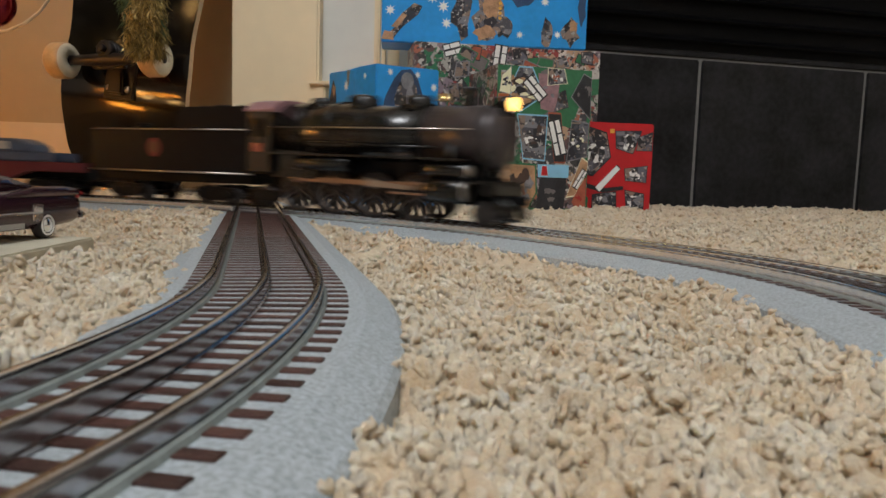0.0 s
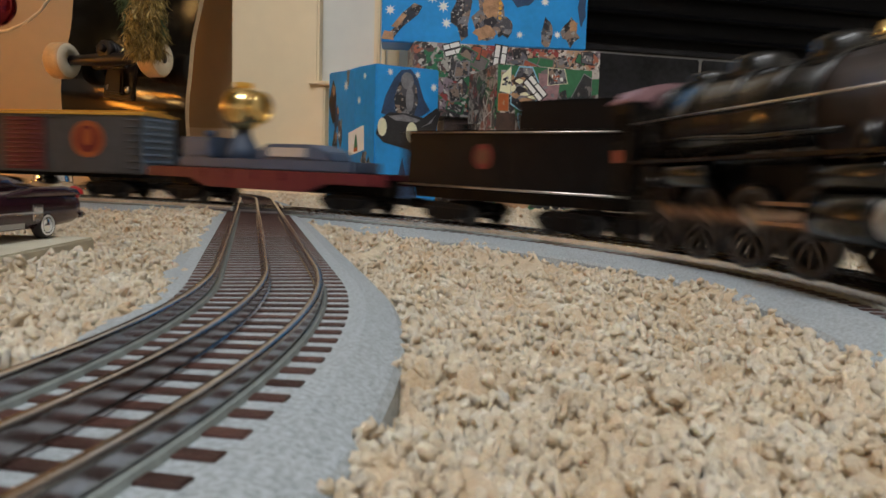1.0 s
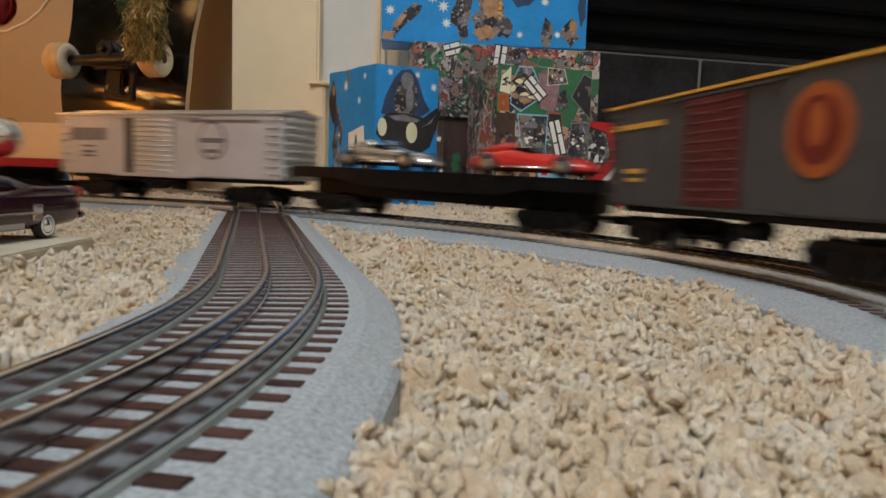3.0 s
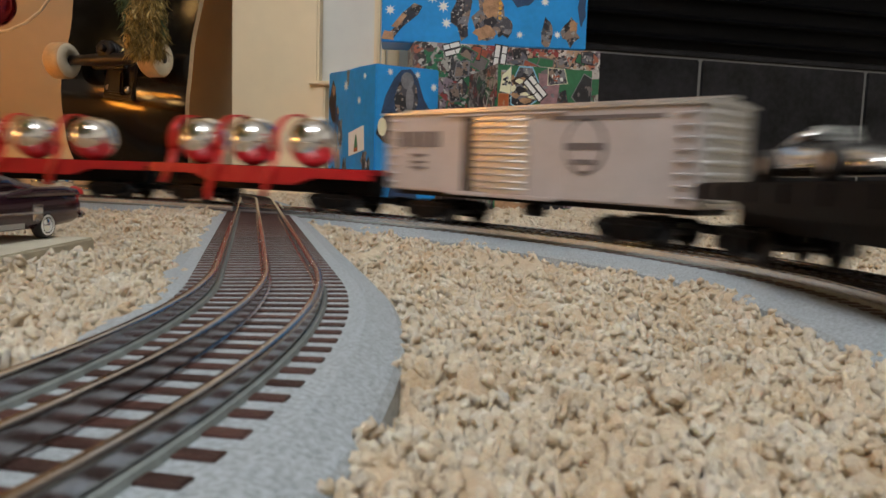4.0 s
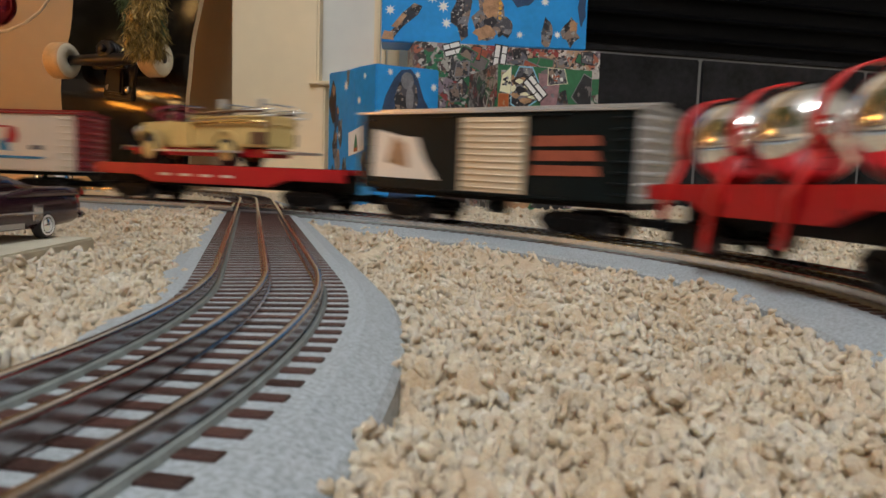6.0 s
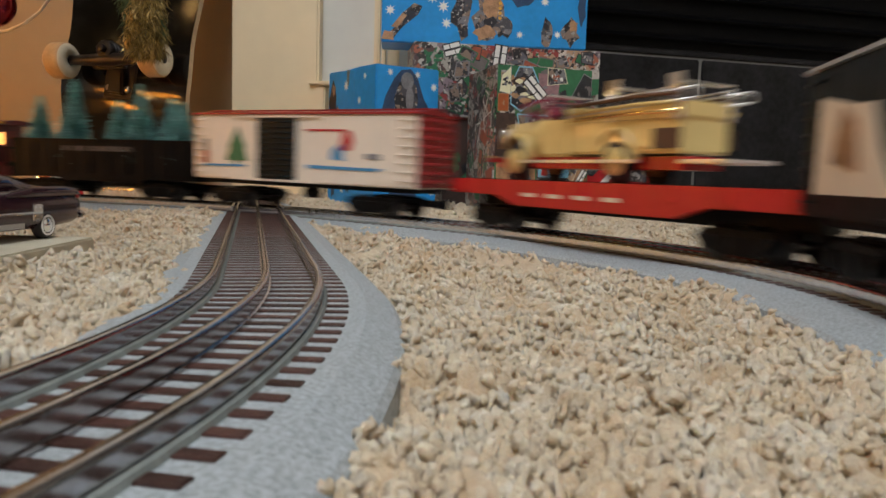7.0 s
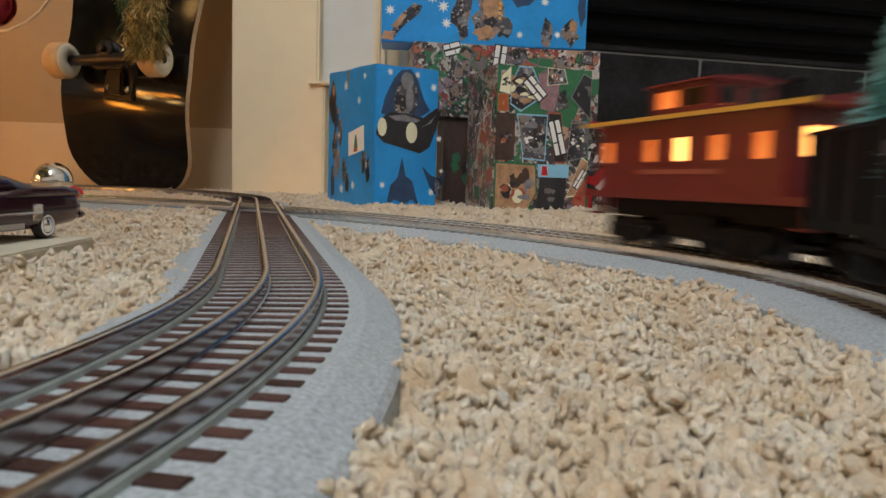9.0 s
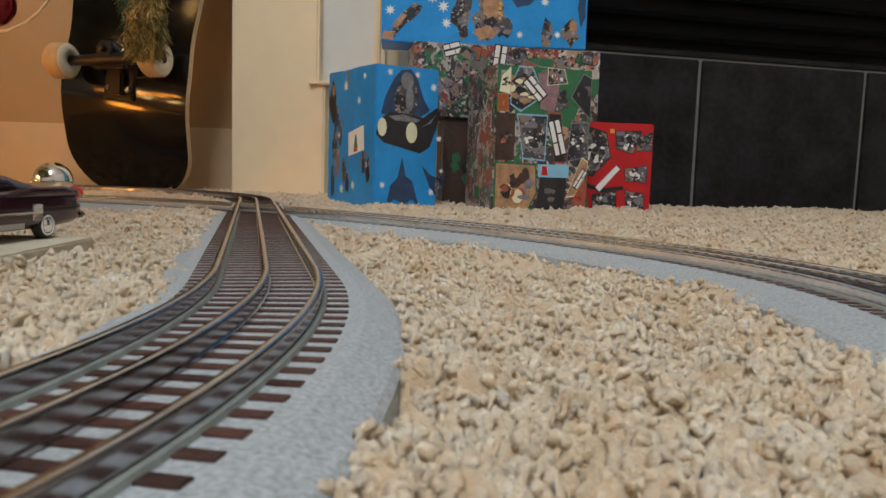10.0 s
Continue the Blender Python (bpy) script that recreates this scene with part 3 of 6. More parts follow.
def silver_marks(car, w):
    # flat black strip paints the dark of the partly open doorway
    mark(car, rect(-0.0440, -0.0345, 0.0245, 0.0735), BLACK, w, "door_gap")
    for sy in (-1, 1):
        part("door_sill", box(-0.056, 0.036, min(sy * w, sy * (w + 0.0045)), max(sy * w, sy * (w + 0.0045)), 0.0215, 0.0238, 0.0005), SILVER, car)
    mark(car, oval(0.055, 0.0545, 0.0145, 0.0165), GREYP, w, "emblem")
    mark(car, oval(0.055, 0.0545, 0.0125, 0.0145), SILVER, w, "emblem_centre", 0.0009)
    mark(car, rect(0.042, 0.068, 0.0525, 0.0565), GREYP, w, "emblem_bar", 0.0012)
    mark(car, rect(0.047, 0.063, 0.044, 0.047), GREYP, w, "emblem_bar", 0.0012)
    for k in range(4):
        mark(car, rect(-0.112 + k * 0.0115, -0.103 + k * 0.0115, 0.0535, 0.0645), GREYP, w, "lettering_bar")
    for z in (0.047, 0.042, 0.038):
        mark(car, rect(-0.098, -0.082, z, z + 0.0018), GREYP, w, "lettering_bar")
    mark(car, rect(0.030, 0.105, 0.070, 0.0722), GREYP, w, "lettering_bar")


def green_marks(car, w):
    mark(car, [(-0.100, 0.031), (-0.035, 0.0305), (-0.048, 0.045), (-0.055, 0.060), (-0.070, 0.061), (-0.098, 0.066)], WHITEP, w, "picture_patch")
    mark(car, [(-0.085, 0.042), (-0.062, 0.038), (-0.066, 0.055), (-0.078, 0.061)], TANINK, w, "picture_patch", 0.0009)
    for k in range(3):
        mark(car, [(0.043, 0.055 - k * 0.009), (0.091, 0.056 - k * 0.009), (0.089, 0.062 - k * 0.009), (0.045, 0.0615 - k * 0.009)], RUSTP, w, "lettering_bar")


def holiday_marks(car, w):
    def mark_at(outline, material, name):
        mark(car, [(x - 0.014, z) for x, z in outline], material, w, name)
    tri = [(-0.062, 0.0385), (-0.051, 0.0385), (-0.051, 0.0355), (-0.048, 0.0355), (-0.048, 0.0385), (-0.037, 0.0385), (-0.041, 0.049), (-0.039, 0.049), (-0.0445, 0.058), (-0.049, 0.067), (-0.0545, 0.058), (-0.060, 0.049), (-0.058, 0.049)]
    mark_at(tri, GREENP, "printed_tree")
    mark_at(rect(-0.091, -0.083, 0.0355, 0.046), RUSTP, "printed_shape")
    mark_at(rect(-0.090, -0.084, 0.046, 0.056), GREYP, "printed_shape")
    mark_at([(-0.095, 0.033), (-0.040, 0.0335), (-0.040, 0.0352), (-0.095, 0.0348)], BLUEP, "printed_stripe")
    mark_at([(0.028, 0.0345), (0.095, 0.034), (0.100, 0.0362), (0.028, 0.0372)], BLUEP, "printed_stripe")
    mark_at(rect(0.026, 0.066, 0.0635, 0.0650), RED, "printed_stripe")
    mark_at([(0.060, 0.049), (0.070, 0.049), (0.073, 0.056), (0.070, 0.064), (0.063, 0.063)], RED, "printed_shape")
    mark_at([(0.052, 0.042), (0.064, 0.041), (0.062, 0.054), (0.053, 0.050)], BLUEP, "printed_shape")
    mark_at(rect(0.085, 0.098, 0.043, 0.047), GREYINK, "printed_shape")


box_car("box_car", "slate grey model boxcar with maroon doors and orange emblem", -0.721, -0.480, GREYC, BLUEND, YELLOW, MAROON, 0.044, -0.0065, grey_marks)
box_car("box_car", "silver grey model boxcar with silver ribbed doors", -1.281, -1.020, SILVER, SILVND, SILVND, SILVND, 0.047, -0.0105, silver_marks)
box_car("box_car", "dark green model boxcar with pale door and picture panel", -2.049, -1.815, DKGREEN, SILVND, SILVND, TANP, 0.052, 0.012, green_marks)
box_car("box_car", "cream holiday model boxcar with red ends and green doors", -2.613, -2.373, WHITEP, DKRED, DKRED, DKGREEN, 0.042, -0.0185, holiday_marks)


def flat_car(name, label, s_rear, s_front, paint, deck=0.0335, sill=0.010, sag=0.006, rails=False):
    half = (s_front - s_rear) / 2 - 0.004
    car = thing(name, label, "train car", "cars of the train")
    w = 0.0285
    part("deck", box(-half, half, -w, w, deck - 0.004, deck, 0.0008), paint, car)
    for k in range(1, 22):
        x = -half + 2 * half * k / 22
        part("plank_line", box(x - 0.0002, x + 0.0002, -w + 0.002, w - 0.002, deck, deck + 0.0003), BLACK, car)
    low = deck - sill
    for sy in (-1, 1):
        y = sy * (w - 0.0016)
        part("side_sill", prism([(-half, deck - 0.001), (half, deck - 0.001), (half, low + 0.001), (half - 0.055, low + 0.001), (half - 0.075, low - sag), (-half + 0.075, low - sag), (-half + 0.055, low + 0.001), (-half, low + 0.001)], y - 0.0022, y + 0.0022, bev=0.0005), paint, car)
        for k in range(9):
            x = -half + 0.012 + (2 * half - 0.024) * k / 8
            part("stake_pocket", box(x - 0.002, x + 0.002, min(sy * w, sy * (w + 0.0016)), max(sy * w, sy * (w + 0.0016)), deck - 0.008, deck - 0.001, 0.0003), paint, car)
    part("underframe", box(-half + 0.01, half - 0.01, -0.010, 0.010, 0.0145, deck - 0.003, 0.001), BLACK, car)
    running_gear(car, half)
    rides(car, (s_rear + s_front) / 2, half - 0.042)
    return car


def train_pose(s_mid, half):
    a, b = main_line(s_mid - half), main_line(s_mid + half)
    h = math.atan2(b[1] - a[1], b[0] - a[0])
    p = math.atan2(b[2] - a[2], math.hypot(b[0] - a[0], b[1] - a[1]))
    return Matrix.Translation([(a[k] + b[k]) / 2 for k in range(3)]) @ Matrix.Rotation(h, 4, "Z") @ Matrix.Rotation(-p, 4, "Y")


def run(t):
    """Way of the train since the start; it gathers a little speed."""
    return 0.33988 * t + 0.00328 * t * t


# generator car with a gold globe
GS0 = -0.3375
flat_car("flat_car", "maroon model flatcar with stepped side sills", -0.472, -0.203, MAROON, 0.0315)
gen = rides(thing("generator_load", "slate blue model generator housing carried on the flatcar", "train load"), GS0, 0.1)
part("base", box(-0.098, 0.094, -0.020, 0.020, 0.0315, 0.0405, 0.0012), BLUEG, gen)
part("rear_housing", joined(box(-0.098, -0.062, -0.017, 0.017, 0.0405, 0.0585, 0.0015), cyl(0.005, 0.006, (-0.080, 0, 0.0615), "z", 12)), BLUEG, gen)
part("pedestal", lathe([(0, 0.0405), (0.016, 0.0405), (0.013, 0.050), (0.008, 0.060), (0.0065, 0.0655), (0, 0.0655)], (-0.040, 0, 0), "z", 18), BLUEG, gen)
part("front_housing", prism([(-0.010, 0.0405), (0.070, 0.0405), (0.066, 0.0475), (0.050, 0.0535), (0.004, 0.0535), (-0.006, 0.049)], -0.016, 0.016, bev=0.001), BLUEG, gen)
part("side_panel", box(0.005, 0.045, -0.0172, -0.016, 0.0430, 0.0505, 0.0005), SILVND, gen, "pale metal side panel")
part("globe", ball(0.0200, (-0.040, 0, 0.0842), 36), GOLD, gen, "polished gold globe")
part("globe_cap", joined(cyl(0.0085, 0.005, (-0.040, 0, 0.1035), "z", 18), cyl(0.0095, 0.0015, (-0.040, 0, 0.1010), "z", 18)), YELLOW, gen)
part("globe_lens", joined(cyl(0.0125, 0.007, (-0.0200, -0.002, 0.0842), "x", 24), ring(0.0125, 0.0014, (-0.0165, -0.002, 0.0842), "x")), GOLD, gen, "gold lens ring")


# flatcar with two toy racing cars
flat_car("flat_car", "black model flatcar carrying two toy cars", -1.010, -0.731, BLACK, 0.0355, 0.009, 0.004)


def racing_car(name, label, paint, s0, local_x, length=0.094):
    car = thing(name, label, "toy car", "toy cars on the flatcar")
    L = length / 2
    prof = ((-1.0, 0.006, 0.004, 0.010), (-0.92, 0.011, 0.003, 0.013), (-0.6, 0.0135, 0.003, 0.0165), (-0.25, 0.0145, 0.003, 0.0185), (0.0, 0.0145, 0.003, 0.0165),
            (0.35, 0.0140, 0.003, 0.0155), (0.75, 0.012, 0.003, 0.0130), (0.95, 0.0085, 0.0035, 0.0100), (1.0, 0.005, 0.005, 0.008))
    secs = []
    for fx, hw, zb, zt in prof:
        secs.append([(fx * L, hw * sx, zb + (zt - zb) * sz) for sx, sz in ((-0.7, 0), (-1, 0.2), (-1, 0.55), (-0.75, 0.85), (-0.35, 1), (0.35, 1), (0.75, 0.85), (1, 0.55), (1, 0.2), (0.7, 0))])
    part("body", loft(secs), paint, car)
    part("cockpit", box(-0.3 * L, 0.12 * L, -0.008, 0.008, 0.0165, 0.0190, 0.0012), BLACK, car)
    part("headrest", loft([[(x, hw * a, 0.016 + h * b) for a, b in ((-1, 0), (-0.7, 0.7), (0, 1), (0.7, 0.7), (1, 0))] for x, hw, h in ((-0.95 * L, 0.002, 0.0005), (-0.55 * L, 0.006, 0.006), (-0.34 * L, 0.007, 0.0075), (-0.28 * L, 0.006, 0.005))]), paint, car)
    part("windscreen", prism([(0.10 * L, 0.0175), (0.16 * L, 0.0165), (0.05 * L, 0.0225), (0.03 * L, 0.0225)], -0.008, 0.008), GLASS, car)
    for fx in (-0.58, 0.62):
        for sy in (-1, 1):
            wv = part("wheel", cyl(0.0072, 0.006, (0, 0, 0), "y", 18, 0.0012), RUBBER, car, at=pose(fx * L, sy * 0.0138, 0.0072))
            part("hub", cyl(0.0042, 0.0064, (0, 0, 0), "y", 14), STEEL, wv)
    part("exhaust", tube([(-0.5 * L, -0.0152, 0.006), (0.4 * L, -0.0152, 0.006)], 0.0012, 6), CHROME, car)
    rides(car, s0, 0.095, pose(local_x, 0, 0.0358))


racing_car("toy_racing_car", "silver diecast toy racing car on the black flatcar", CARSIL, -0.8705, -0.056)
racing_car("toy_racing_car", "red diecast toy racing car on the black flatcar", CARRED, -0.8705, 0.071)


# two red flatcars with chrome balls tied down by ribbons
def ornament_car(s_rear, s_front, places, mid):
    flat_car("flat_car", "bright red model flatcar loaded with chrome ornaments", s_rear, s_front, RED, 0.0345, 0.009, 0.005)
    for i, x in enumerate(places):
        o = thing("ornament_ball", "mirror chrome ornament ball strapped down with red ribbon", "ornament", "chrome balls on red flatcars")
        part("ball", ball(0.0212, (0, 0, 0), 40), CHROME, o)
        part("cap", joined(cyl(0.0045, 0.005, (0.0, 0.0225, 0.0), "y", 14), ring(0.0022, 0.0006, (0, 0.027, 0), "x", 14, 6)), CHROME, o)
        rides(o, mid, 0.08, pose(x, 0, 0.0557))
        r = thing("ribbon", "red satin ribbon tying an ornament to the flatcar", "ribbon", "ribbons on red flatcars")
        n = 26
        arc = [(-0.4 + 3.95 * k / n) for k in range(n + 1)]
        secs = [[(sx * 0.0042, -(0.0222 + d) * math.cos(a), (0.0222 + d) * math.sin(a)) for sx, d in ((-1, 0), (1, 0), (1, 0.0009), (-1, 0.0009))] for a in arc]
        part("band", loft(secs), RIBBON, r)
        tail = [[(sx * 0.0040 + 0.004 * math.sin(k * 0.8), -0.0205 - 0.0105 * min(1, k / 3) - 0.0006 * d - 0.001 * math.sin(k), -0.008 - 0.0062 * k) for sx, d in ((-1, 0), (1, 0), (1, 1), (-1, 1))] for k in range(6 + (i + 1) % 3)]
        part("tail", loft(tail), RIBBON, r)
        rides(r, mid, 0.08, pose(x - 0.019, 0, 0.0557, 0, 0, 8 * (i - 1)))


ornament_car(-1.538, -1.286, (0.047, -0.020, -0.081), -1.414)
ornament_car(-1.794, -1.546, (0.048, -0.016, -0.075), -1.670)


# flatcar with the cream fire engine
FT0 = -2.2035
ft = flat_car("flat_car", "bright red model flatcar with white lettering bars", -2.348, -2.059, RED, 0.0335, 0.011, 0.005)
for k in range(4):
    for sy in (-1, 1):
        y = sy * 0.0294
        part("lettering_bar", box(-0.055 + k * 0.024, -0.043 + k * 0.024, y - 0.0004, y + 0.0004, 0.0235, 0.0258), WHITEP, ft)


def fire_engine():
    e = thing("toy_fire_engine", "cream vintage toy fire engine with ladders and chrome trim", "toy truck")
    # faces backwards on its car
    def fender(x):
        return loft([[(x + (0.0135 + d) * math.cos(a), y, 0.009 + (0.0135 + d) * math.sin(a)) for y, d in ((-0.0195, 0), (-0.0195, 0.0012), (-0.0125, 0.0012), (-0.0125, 0))] for a in [math.pi * k / 12 for k in range(11)]])
    part("chassis", box(-0.085, 0.077, -0.013, 0.013, 0.006, 0.0115, 0.001), RED, e)
    part("bonnet", loft([[(x, hw * a, 0.0115 + h * b) for a, b in ((-1, 0), (-1, 0.6), (-0.7, 0.95), (0, 1), (0.7, 0.95), (1, 0.6), (1, 0))] for x, hw, h in ((-0.083, 0.0075, 0.0165), (-0.080, 0.0095, 0.0185), (-0.05, 0.0110, 0.0195), (-0.036, 0.0135, 0.0205))]), TRUCKM, e)
    part("grille", box(-0.0855, -0.0775, -0.0065, 0.0065, 0.010, 0.0275, 0.0012), CHROME, e)
    part("bumper", box(-0.094, -0.0915, -0.018, 0.018, 0.009, 0.0125, 0.0008), CHROME, e)
    for sy in (-1, 1):
        part("headlight", lathe([(0, -0.003), (0.003, -0.002), (0.0042, 0.002), (0.0038, 0.003), (0, 0.0035)], (-0.080, sy * 0.0118, 0.0225), "x", 14), CHROME, e)
    part("cab", joined(box(-0.036, -0.008, -0.0165, 0.0165, 0.0115, 0.0290, 0.0015), box(-0.012, -0.006, -0.0165, 0.0165, 0.028, 0.0345, 0.001)), TRUCKM, e)
    part("seat", box(-0.026, -0.013, -0.014, 0.014, 0.028, 0.0315, 0.001), RUBBER, e)
    part("windscreen_frame", joined(tube([(-0.034, -0.0155, 0.029), (-0.031, -0.0155, 0.041), (-0.031, 0.0155, 0.041), (-0.034, 0.0155, 0.029)], 0.0007, 6)), CHROME, e)
    part("steering_wheel", moved(ring(0.004, 0.0005, (0, 0, 0), "z", 18, 6), pose(-0.025, -0.006, 0.034, 0, -35, 0)), RUBBER, e)
    part("body", box(-0.006, 0.077, -0.0175, 0.0175, 0.0125, 0.0265, 0.0012), TRUCKM, e)
    for y in (-0.0190, 0.0165):
        part("side_board", box(-0.002, 0.077, y, y + 0.0025, 0.0265, 0.0325, 0.0008), TRUCKM, e)
    part("rear_box", box(0.064, 0.077, -0.0165, 0.0165, 0.0265, 0.0335, 0.001), TRUCKM, e)
    part("running_board", joined(box(-0.050, 0.050, -0.0205, -0.0165, 0.0085, 0.0100, 0.0004), box(-0.050, 0.050, 0.0165, 0.0205, 0.0085, 0.0100, 0.0004), box(0.077, 0.106, -0.0175, 0.0175, 0.0085, 0.0102, 0.0005)), SILVND, e)
    for x in (-0.060, 0.033):
        part("fender", joined(fender(x), moved(fender(x), Matrix.Scale(-1, 4, (0, 1, 0)))), TRUCKM, e)
        for sy in (-1, 1):
            wv = part("wheel", joined(cyl(0.0098, 0.006, (0, 0, 0), "y", 22, 0.0015)), RUBBER, e, at=pose(x, sy * 0.0160, 0.0098))
            part("rim", lathe([(0, -0.0034), (0.0062, -0.0034), (0.0066, -0.003), (0.0066, 0.003), (0.0062, 0.0034), (0, 0.0034)], (0, 0, 0), "y", 18), TRUCKM, wv)
    for sy in (-1, 1):
        ld = part("ladder", joined(tube([(-0.010, sy * 0.0200, 0.0375), (0.086, sy * 0.0200, 0.0425)], 0.0009, 6), tube([(-0.010, sy * 0.0200, 0.0430), (0.086, sy * 0.0200, 0.0480)], 0.0009, 6)), SILVND, e, "silver ladder")
        for k in range(11):
            part("rung", tube([(-0.007 + k * 0.0095, sy * 0.0200, 0.0376 + k * 0.00047), (-0.007 + k * 0.0095, sy * 0.0200, 0.0430 + k * 0.00047)], 0.0006, 6), SILVND, ld)
        part("hand_rail", tube([(0.000, sy * 0.0185, 0.0325), (0.000, sy * 0.0185, 0.0445), (0.077, sy * 0.0185, 0.0495), (0.077, sy * 0.0185, 0.033)], 0.0007, 6), CHROME, e)
    for x in (0.030, 0.074):
        part("ladder_rack", joined(tube([(x, -0.0205, 0.033), (x, -0.0205, 0.052), (x, 0.0205, 0.052), (x, 0.0205, 0.033)], 0.0008, 6), box(x - 0.004, x + 0.004, -0.021, -0.019, 0.048, 0.056, 0.0005)), CHROME, e)
    part("bell", lathe([(0, 0.006), (0.0025, 0.0055), (0.003, 0.002), (0.0045, 0), (0, 0.0005)], (-0.038, 0.010, 0.0325), "z", 14), GOLD, e)
    for k in range(3):
        for sy in (-1, 1):
            part("side_rail", tube([(-0.004, sy * 0.0196, 0.0275 + k * 0.0032), (0.050, sy * 0.0196, 0.0290 + k * 0.0034), (0.077, sy * 0.0196, 0.0290 + k * 0.0034)], 0.0009, 6), (GOLD, TRUCKM, BROWNW)[k], e)
    # brown rear lockers and black discs behind the wheels: shade put in as colour
    for sy in (-1, 1):
        part("locker_door", box(0.044, 0.056, sy * 0.0177 - 0.0004, sy * 0.0177 + 0.0004, 0.0150, 0.0245, 0.0002), TRUCKM, e)
        part("rear_locker", box(0.060, 0.078, sy * 0.0177 - 0.0004, sy * 0.0177 + 0.0004, 0.0145, 0.0225, 0.0002), BROWNW, e)
        for x in (-0.060, 0.033):
            part("wheel_well", cyl(0.0132, 0.0012, (x, sy * 0.0135, 0.0095), "y", 20), RUBBER, e)
    # dark brown for the shade inside the open hose bed
    part("hose_bed", box(0.000, 0.050, -0.0150, 0.0150, 0.0265, 0.0300, 0.001), BROWNW, e)
    part("hose_reel", ring(0.006, 0.0028, (0.016, 0, 0.033), "y", 20, 8), RUBBER, e)
    part("bow_knot", box(-0.054, -0.042, -0.003, 0.003, 0.031, 0.041, 0.001), BOWM, e, "magenta ribbon knot")
    for k in range(7):
        a = 2 * math.pi * k / 7
        pts = [(-0.048 + 0.026 * math.sin(u) * math.cos(a), 0.014 * math.sin(u) * math.sin(a), 0.038 + 0.0060 * (1 - math.cos(u)) + 0.003 * math.sin(2 * a)) for u in [math.pi * j / 8 for j in range(9)]]
        dx, dy = 0.003 * math.sin(a), 0.003 * math.cos(a)
        part("bow_loop", loft([[(x - dx, y + dy, z), (x + dx, y - dy, z), (x + dx, y - dy, z + 0.0007), (x - dx, y + dy, z + 0.0007)] for x, y, z in pts]), BOWM, e, "magenta ribbon loop")
    # a tall model: everything but the wheels stands higher than it is long
    tall, big = Matrix.Diagonal((1, 1.08, 1.28, 1)), Matrix.Scale(1.22, 4)
    wheels = [o for o in e.children if o.name.startswith("wheel") and not o.name.startswith("wheel_well")]
    for o in e.children:
        if o not in wheels and not o.name.startswith(("ladder", "hand_rail", "bow")):
            o.data.transform(tall)
    for o in wheels:
        o.location.z *= 1.22
        for q in (o, *o.children):
            q.data.transform(big)
    rides(e, FT0, 0.09, pose(-0.0215, 0, 0.0338))


fire_engine()


# gondola with bottle-brush trees
def gondola():
    s0 = (-2.827 - 2.611) / 2
    half = 0.1045
    g = thing("gondola_car", "black model gondola car carrying small frosted trees", "train car", "cars of the train")
    w = 0.027
    part("floor_pan", box(-half, half, -w, w, 0.018, 0.022), BLACK, g)
    for sy in (-1, 1):
        part("side_wall", prism([(-half, 0.0215), (-half + 0.045, 0.0215), (-half + 0.06, 0.0155), (half - 0.06, 0.0155), (half - 0.045, 0.0215), (half, 0.0215), (half, 0.0525), (-half, 0.0525)], sy * w - 0.001, sy * w + 0.001, bev=0.0003), BLACK, g)
        part("top_rail", box(-half, half, sy * w - 0.0018, sy * w + 0.0018, 0.0522, 0.0540, 0.0004), BLACK, g)
        for k in range(10):
            x = -half + 0.006 + (2 * half - 0.012) * k / 9
            part("rib", box(x - 0.0010, x + 0.0010, sy * w - 0.0022, sy * w + 0.0022, 0.022, 0.0525, 0.0003), BLACK, g)
        for k in range(6):
            part("lettering_bar", box(-0.040 + k * 0.0135, -0.032 + k * 0.0135, sy * w - 0.0014, sy * w + 0.0014, 0.043, 0.0475), GREYP, g)
    for sx in (-1, 1):
        part("end_wall", box(sx * half - 0.001, sx * half + 0.001, -w, w, 0.02, 0.0535, 0.0003), BLACK, g)
    part("underframe", box(-0.04, 0.04, -0.012, 0.012, 0.0150, 0.0185, 0.001), BLACK, g)
    running_gear(g, half)
    rides(g, s0, half - 0.042)
    rng = random.Random(4)
    for x, y, top in ((-0.090, -0.006, 0.094), (-0.046, -0.008, 0.110), (-0.072, 0.011, 0.088), (0.003, -0.004, 0.090), (0.030, -0.008, 0.104), (0.056, 0.004, 0.092), (0.016, 0.012, 0.099), (0.076, -0.007, 0.088)):
        t = thing("bottle_brush_tree", "small frosted green bottle-brush tree standing in the gondola", "toy tree", "trees in the gondola")
        h = top - 0.022
        part("trunk", joined(cyl(0.0014, h * 0.9, (0, 0, h * 0.45), "z", 8), lathe([(0, 0), (0.007, 0), (0.007, 0.004), (0.005, 0.006), (0, 0.006)], (0, 0, 0), "z", 16)), BROWNW, t)
        verts, faces = [], []
        for _ in range(1500):
            f = rng.random() ** 1.15
            z = 0.010 + f * (h - 0.012)
            r = (0.0205 * (1 - f) + 0.0022) * rng.uniform(0.65, 1.1)
            a = rng.uniform(0, 2 * math.pi)
            c = Vector((0, 0, z))
            tip = Vector((r * math.cos(a), r * math.sin(a), z + rng.uniform(-0.002, 0.005)))
            side = Vector((-math.sin(a), math.cos(a), 0)) * 0.00065
            b = len(verts)
            verts += [c - side, c + side, tip + side, tip - side, c.lerp(tip, 0.55) + Vector((0, 0, 0.0009))]
            faces += [(b, b + 1, b + 4), (b + 1, b + 2, b + 4), (b + 2, b + 3, b + 4), (b + 3, b, b + 4), (b + 3, b + 2, b + 1, b)]
        me = bpy.data.meshes.new("bristles")
        me.from_pydata([tuple(v) for v in verts], [], faces)
